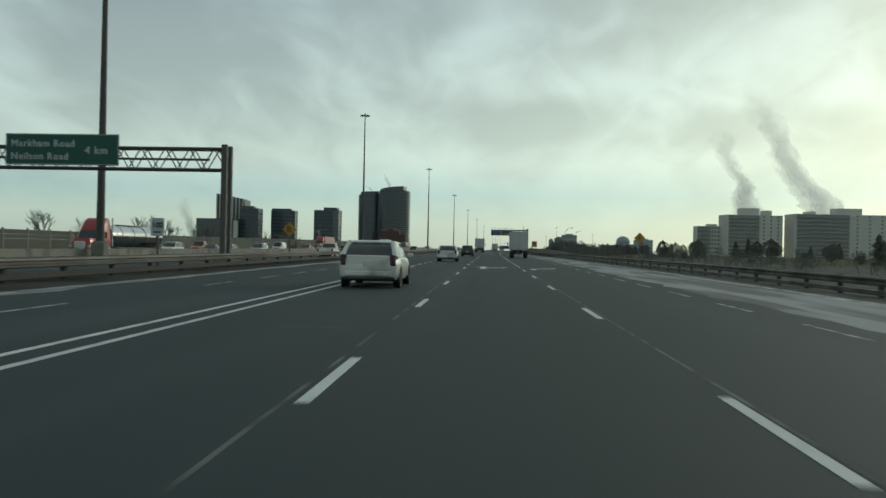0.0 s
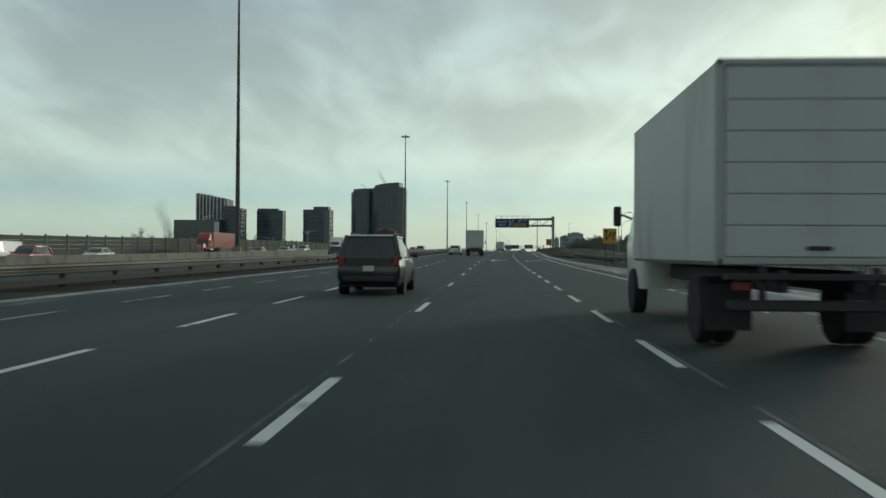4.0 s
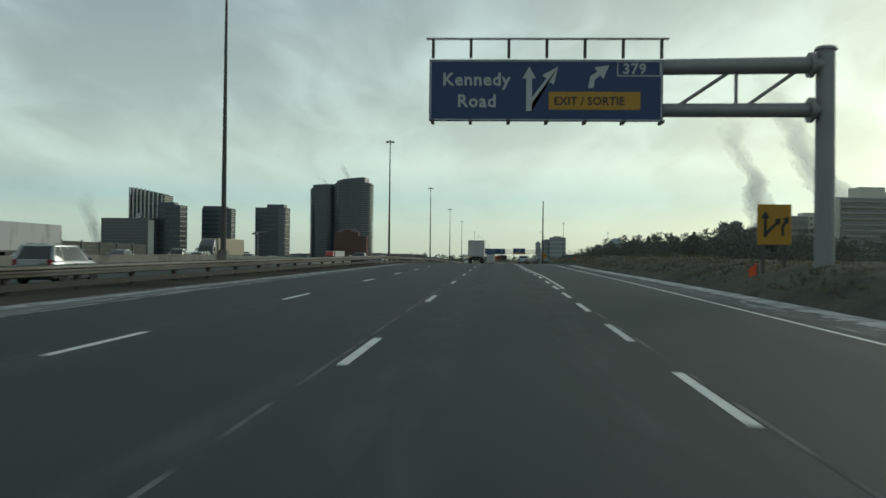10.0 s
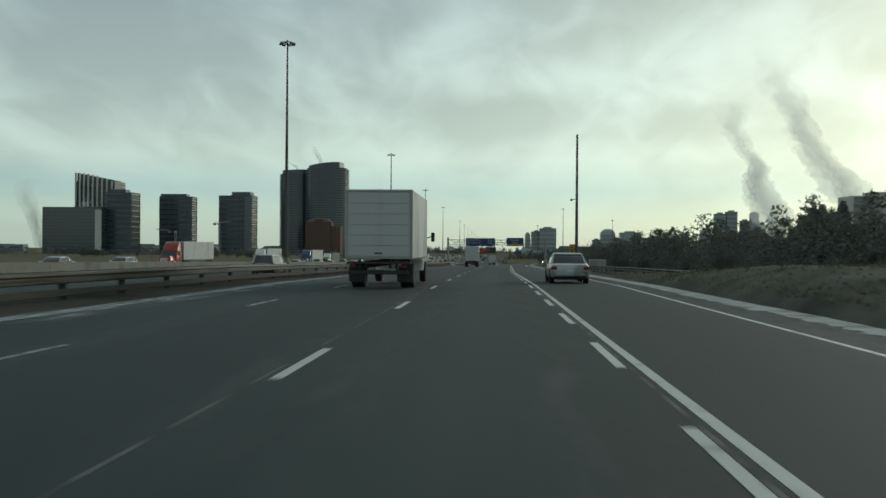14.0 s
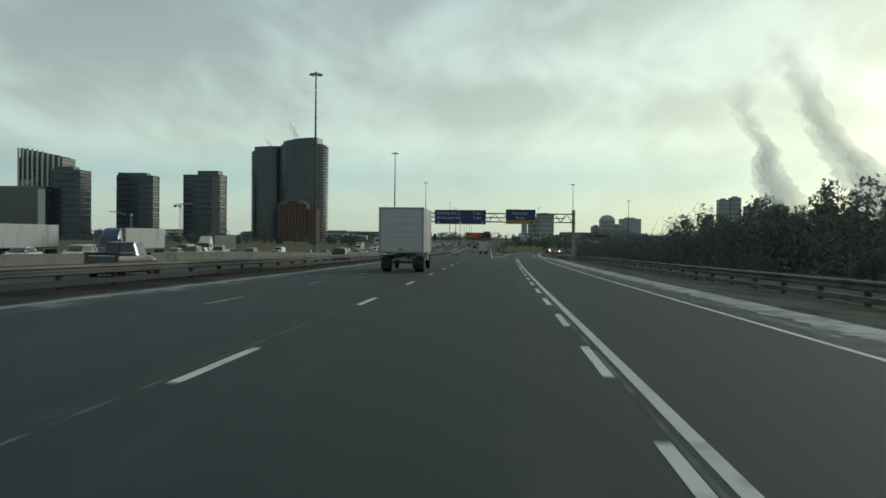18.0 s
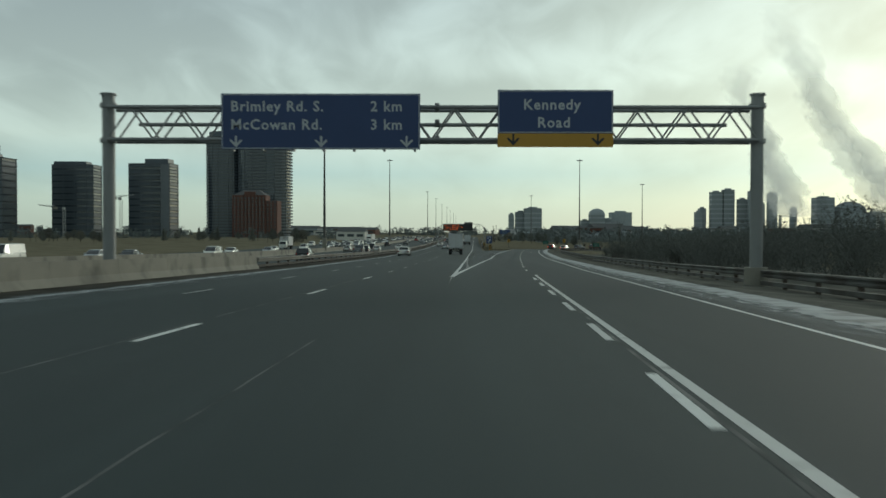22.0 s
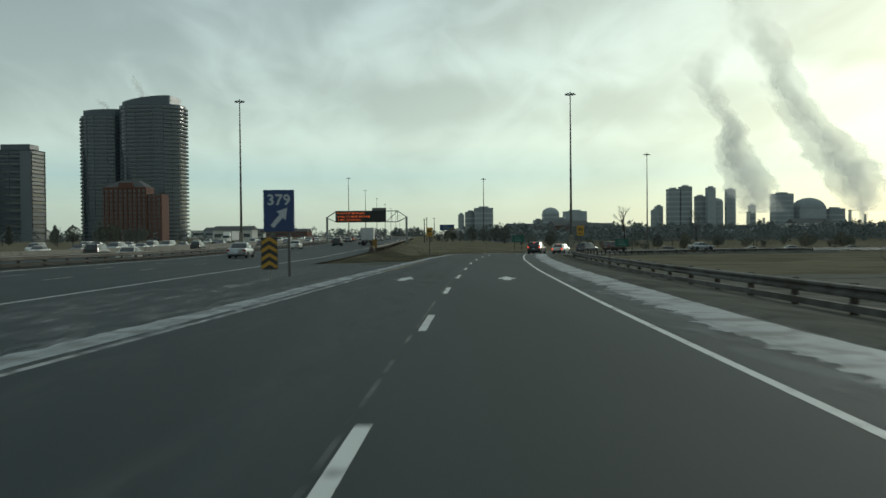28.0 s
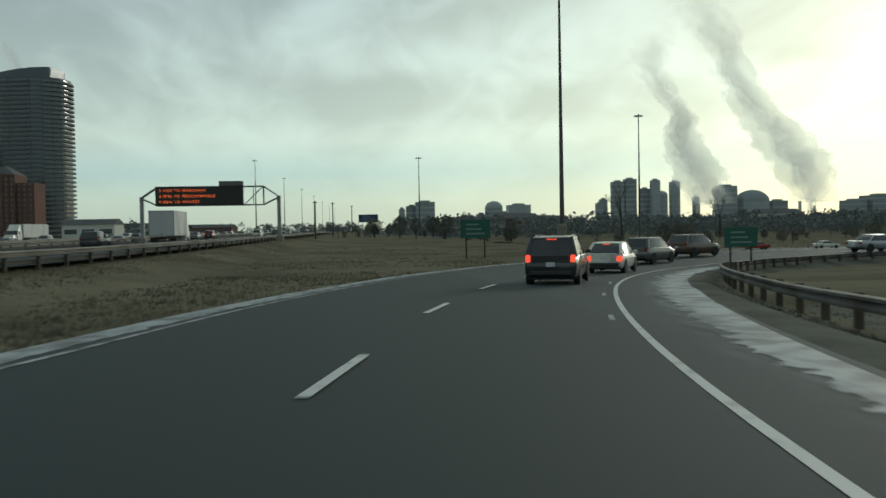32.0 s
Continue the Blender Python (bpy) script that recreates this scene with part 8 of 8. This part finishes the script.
for y, off in ((270.7, -52),):
    drive('semi', 'red', y, off, 'red tractor with a red box trailer on the far carriageway', True, trailer='red')
for y, off in ((249.7, -37), (362.2, -37), (407.8, -37), (705.7, -41), (781.1, -37), (855.2, -37), (925.4, -37),):
    drive('sedan', 'silver', y, off, 'silver sedan on the far carriageway', True)
for y, off in ((284.2, -41), (902.9, -37),):
    drive('suv', 'black', y, off, 'black sport-utility car on the far carriageway', True)
for y, off in ((352.0, -45), (587.7, -52), (1037.3, -45),):
    drive('semi', 'white', y, off, 'white tractor with a white box trailer on the far carriageway', True)
for y, off in ((295.2, -41), (637.7, -37),):
    drive('suv', 'silver', y, off, 'silver sport-utility car on the far carriageway', True)
for y, off in ((427.4, -49),):
    drive('semi', 'black', y, off, 'black tractor with a white box trailer on the far carriageway', True)
for y, off in ((389.5, -41), (633.7, -41),):
    drive('pickup', 'white', y, off, 'white pickup truck on the far carriageway', True)
for y, off in ((416.8, -45),):
    drive('semi', 'grey', y, off, 'grey tractor with a beige box trailer on the far carriageway', True, trailer='beige')
for y, off in ((513.1, -45),):
    drive('semi', 'red', y, off, 'red tractor with a white box trailer on the far carriageway', True)
for y, off in ((482.6, -41),):
    drive('wagon', 'white', y, off, 'white wagon on the far carriageway', True)
for y, off in ((542.7, -37), (741.1, -37), (842.2, -41),):
    drive('van', 'white', y, off, 'white minivan on the far carriageway', True)
for y, off in ((605.2, -45),):
    drive('semi', 'blue', y, off, 'blue-green tractor with a white box trailer on the far carriageway', True)
for y, off in ((608.2, -37),):
    drive('suv', 'grey', y, off, 'grey sport-utility car on the far carriageway', True)
for y, off in ((655.4, -49),):
    drive('semi', 'white', y, off, 'white tractor with a grey box trailer on the far carriageway', True, trailer='grey')
for y, off in ((628.4, -45),):
    drive('cargo', 'green', y, off, 'bright green van on the far carriageway', True)
for y, off in ((706.2, -37),):
    drive('sedan', 'black', y, off, 'black sedan on the far carriageway', True)
for y, off in ((857.1, -49),):
    drive('box_truck', 'white', y, off, 'white box truck on the far carriageway', True)
for y, off in ((1075.2, -41.5), (969.1, -38), (1037.7, -52), (1134.6, -41.5),):
    drive('suv', 'white', y, off, 'white sport-utility car in the far traffic', True)
for y, off in ((964.5, -52), (1091.1, -48.5), (1116.1, -52),):
    drive('sedan', 'silver', y, off, 'silver sedan in the far traffic', True)
for y, off in ((1111.7, -48.5), (1257.6, -38), (1245.8, -41.5), (1284.4, -48.5), (1209.7, -41.5), (1060.0, -38),):
    drive('sedan', 'black', y, off, 'black sedan in the far traffic', True)
for y, off in ((957.8, -45), (915.3, -52), (945.7, -38), (1088.7, -38), (938.5, -52),):
    drive('van', 'white', y, off, 'white minivan in the far traffic', True)
for y, off in ((957.4, -34.5), (1002.5, -34.5), (948.1, -48.5), (1167.1, -41.5),):
    drive('sedan', 'white', y, off, 'white sedan in the far traffic', True)
for y, off in ((1241.7, -34.5),):
    drive('van', 'black', y, off, 'black minivan in the far traffic', True)
for y, off in ((1275.6, -34.5), (1049.3, -52), (995.2, -38),):
    drive('sedan', 'grey', y, off, 'grey sedan in the far traffic', True)
for y, off in ((1247.0, -38), (998.0, -52), (1188.1, -52), (1173.8, -38),):
    drive('hatch', 'white', y, off, 'white hatchback in the far traffic', True)
for y, off in ((907.2, -41.5),):
    drive('hatch', 'grey', y, off, 'grey hatchback in the far traffic', True)
for y, off in ((934.0, -48.5),):
    drive('suv', 'black', y, off, 'black sport-utility car in the far traffic', True)
for y, off in ((934.7, -38), (1202.3, -45), (914.4, -38),):
    drive('van', 'silver', y, off, 'silver minivan in the far traffic', True)
for y, off in ((1019.9, -34.5),):
    drive('suv', 'silver', y, off, 'silver sport-utility car in the far traffic', True)
for y, off in ((944.9, -34.5),):
    drive('hatch', 'silver', y, off, 'silver hatchback in the far traffic', True)
for y, off in ((1141.0, -15.5), (1267.5, -18),):
    drive('hatch', 'grey', y, off, 'grey hatchback on the express lanes', False)
for y, off in ((1178.1, -25), (1058.2, -15.5), (1259.7, -15.5),):
    drive('van', 'white', y, off, 'white minivan on the express lanes', False)
for y, off in ((1023.8, -25), (999.3, -15.5),):
    drive('sedan', 'silver', y, off, 'silver sedan on the express lanes', False)
for y, off in ((1068.8, -21.5), (1155.2, -18), (816.7, -18), (853.3, -15.5),):
    drive('sedan', 'white', y, off, 'white sedan on the express lanes', False)
for y, off in ((1084.7, -25),):
    drive('van', 'red', y, off, 'red minivan on the express lanes', False)
for y, off in ((1142.8, -25), (1105.0, -15.5), (963.6, -21.5),):
    drive('sedan', 'grey', y, off, 'grey sedan on the express lanes', False)
for y, off in ((1235.6, -15.5),):
    drive('sedan', 'black', y, off, 'black sedan on the express lanes', False)
for y, off in ((1203.3, -25),):
    drive('suv', 'white', y, off, 'white sport-utility car on the express lanes', False)
for y, off in ((814.6, -25),):
    drive('hatch', 'white', y, off, 'white hatchback on the express lanes', False)
for y, off in ((905, -5.4),):
    drive('sedan', 'white', y, off, 'white sedan driving away on the motorway', False)
for y, off in ((940, -1.8),):
    drive('suv', 'black', y, off, 'black sport-utility car driving away on the motorway', False)
for y, off in ((962, 1.9),):
    drive('hatch', 'silver', y, off, 'silver hatchback driving away on the motorway', False)
for y, off in ((1010, -5.4),):
    drive('sedan', 'grey', y, off, 'grey sedan driving away on the motorway', False)
for y, off in ((1040, 1.9),):
    drive('suv', 'white', y, off, 'white sport-utility car driving away on the motorway', False)
for y, off in ((1075, -1.8),):
    drive('hatch', 'black', y, off, 'black hatchback driving away on the motorway', False)
for y, off in ((1110, 1.9),):
    drive('sedan', 'silver', y, off, 'silver sedan driving away on the motorway', False)
for y, off in ((1150, -5.4),):
    drive('suv', 'grey', y, off, 'grey sport-utility car driving away on the motorway', False)
for y, off in ((1190, -1.8),):
    drive('hatch', 'white', y, off, 'white hatchback driving away on the motorway', False)
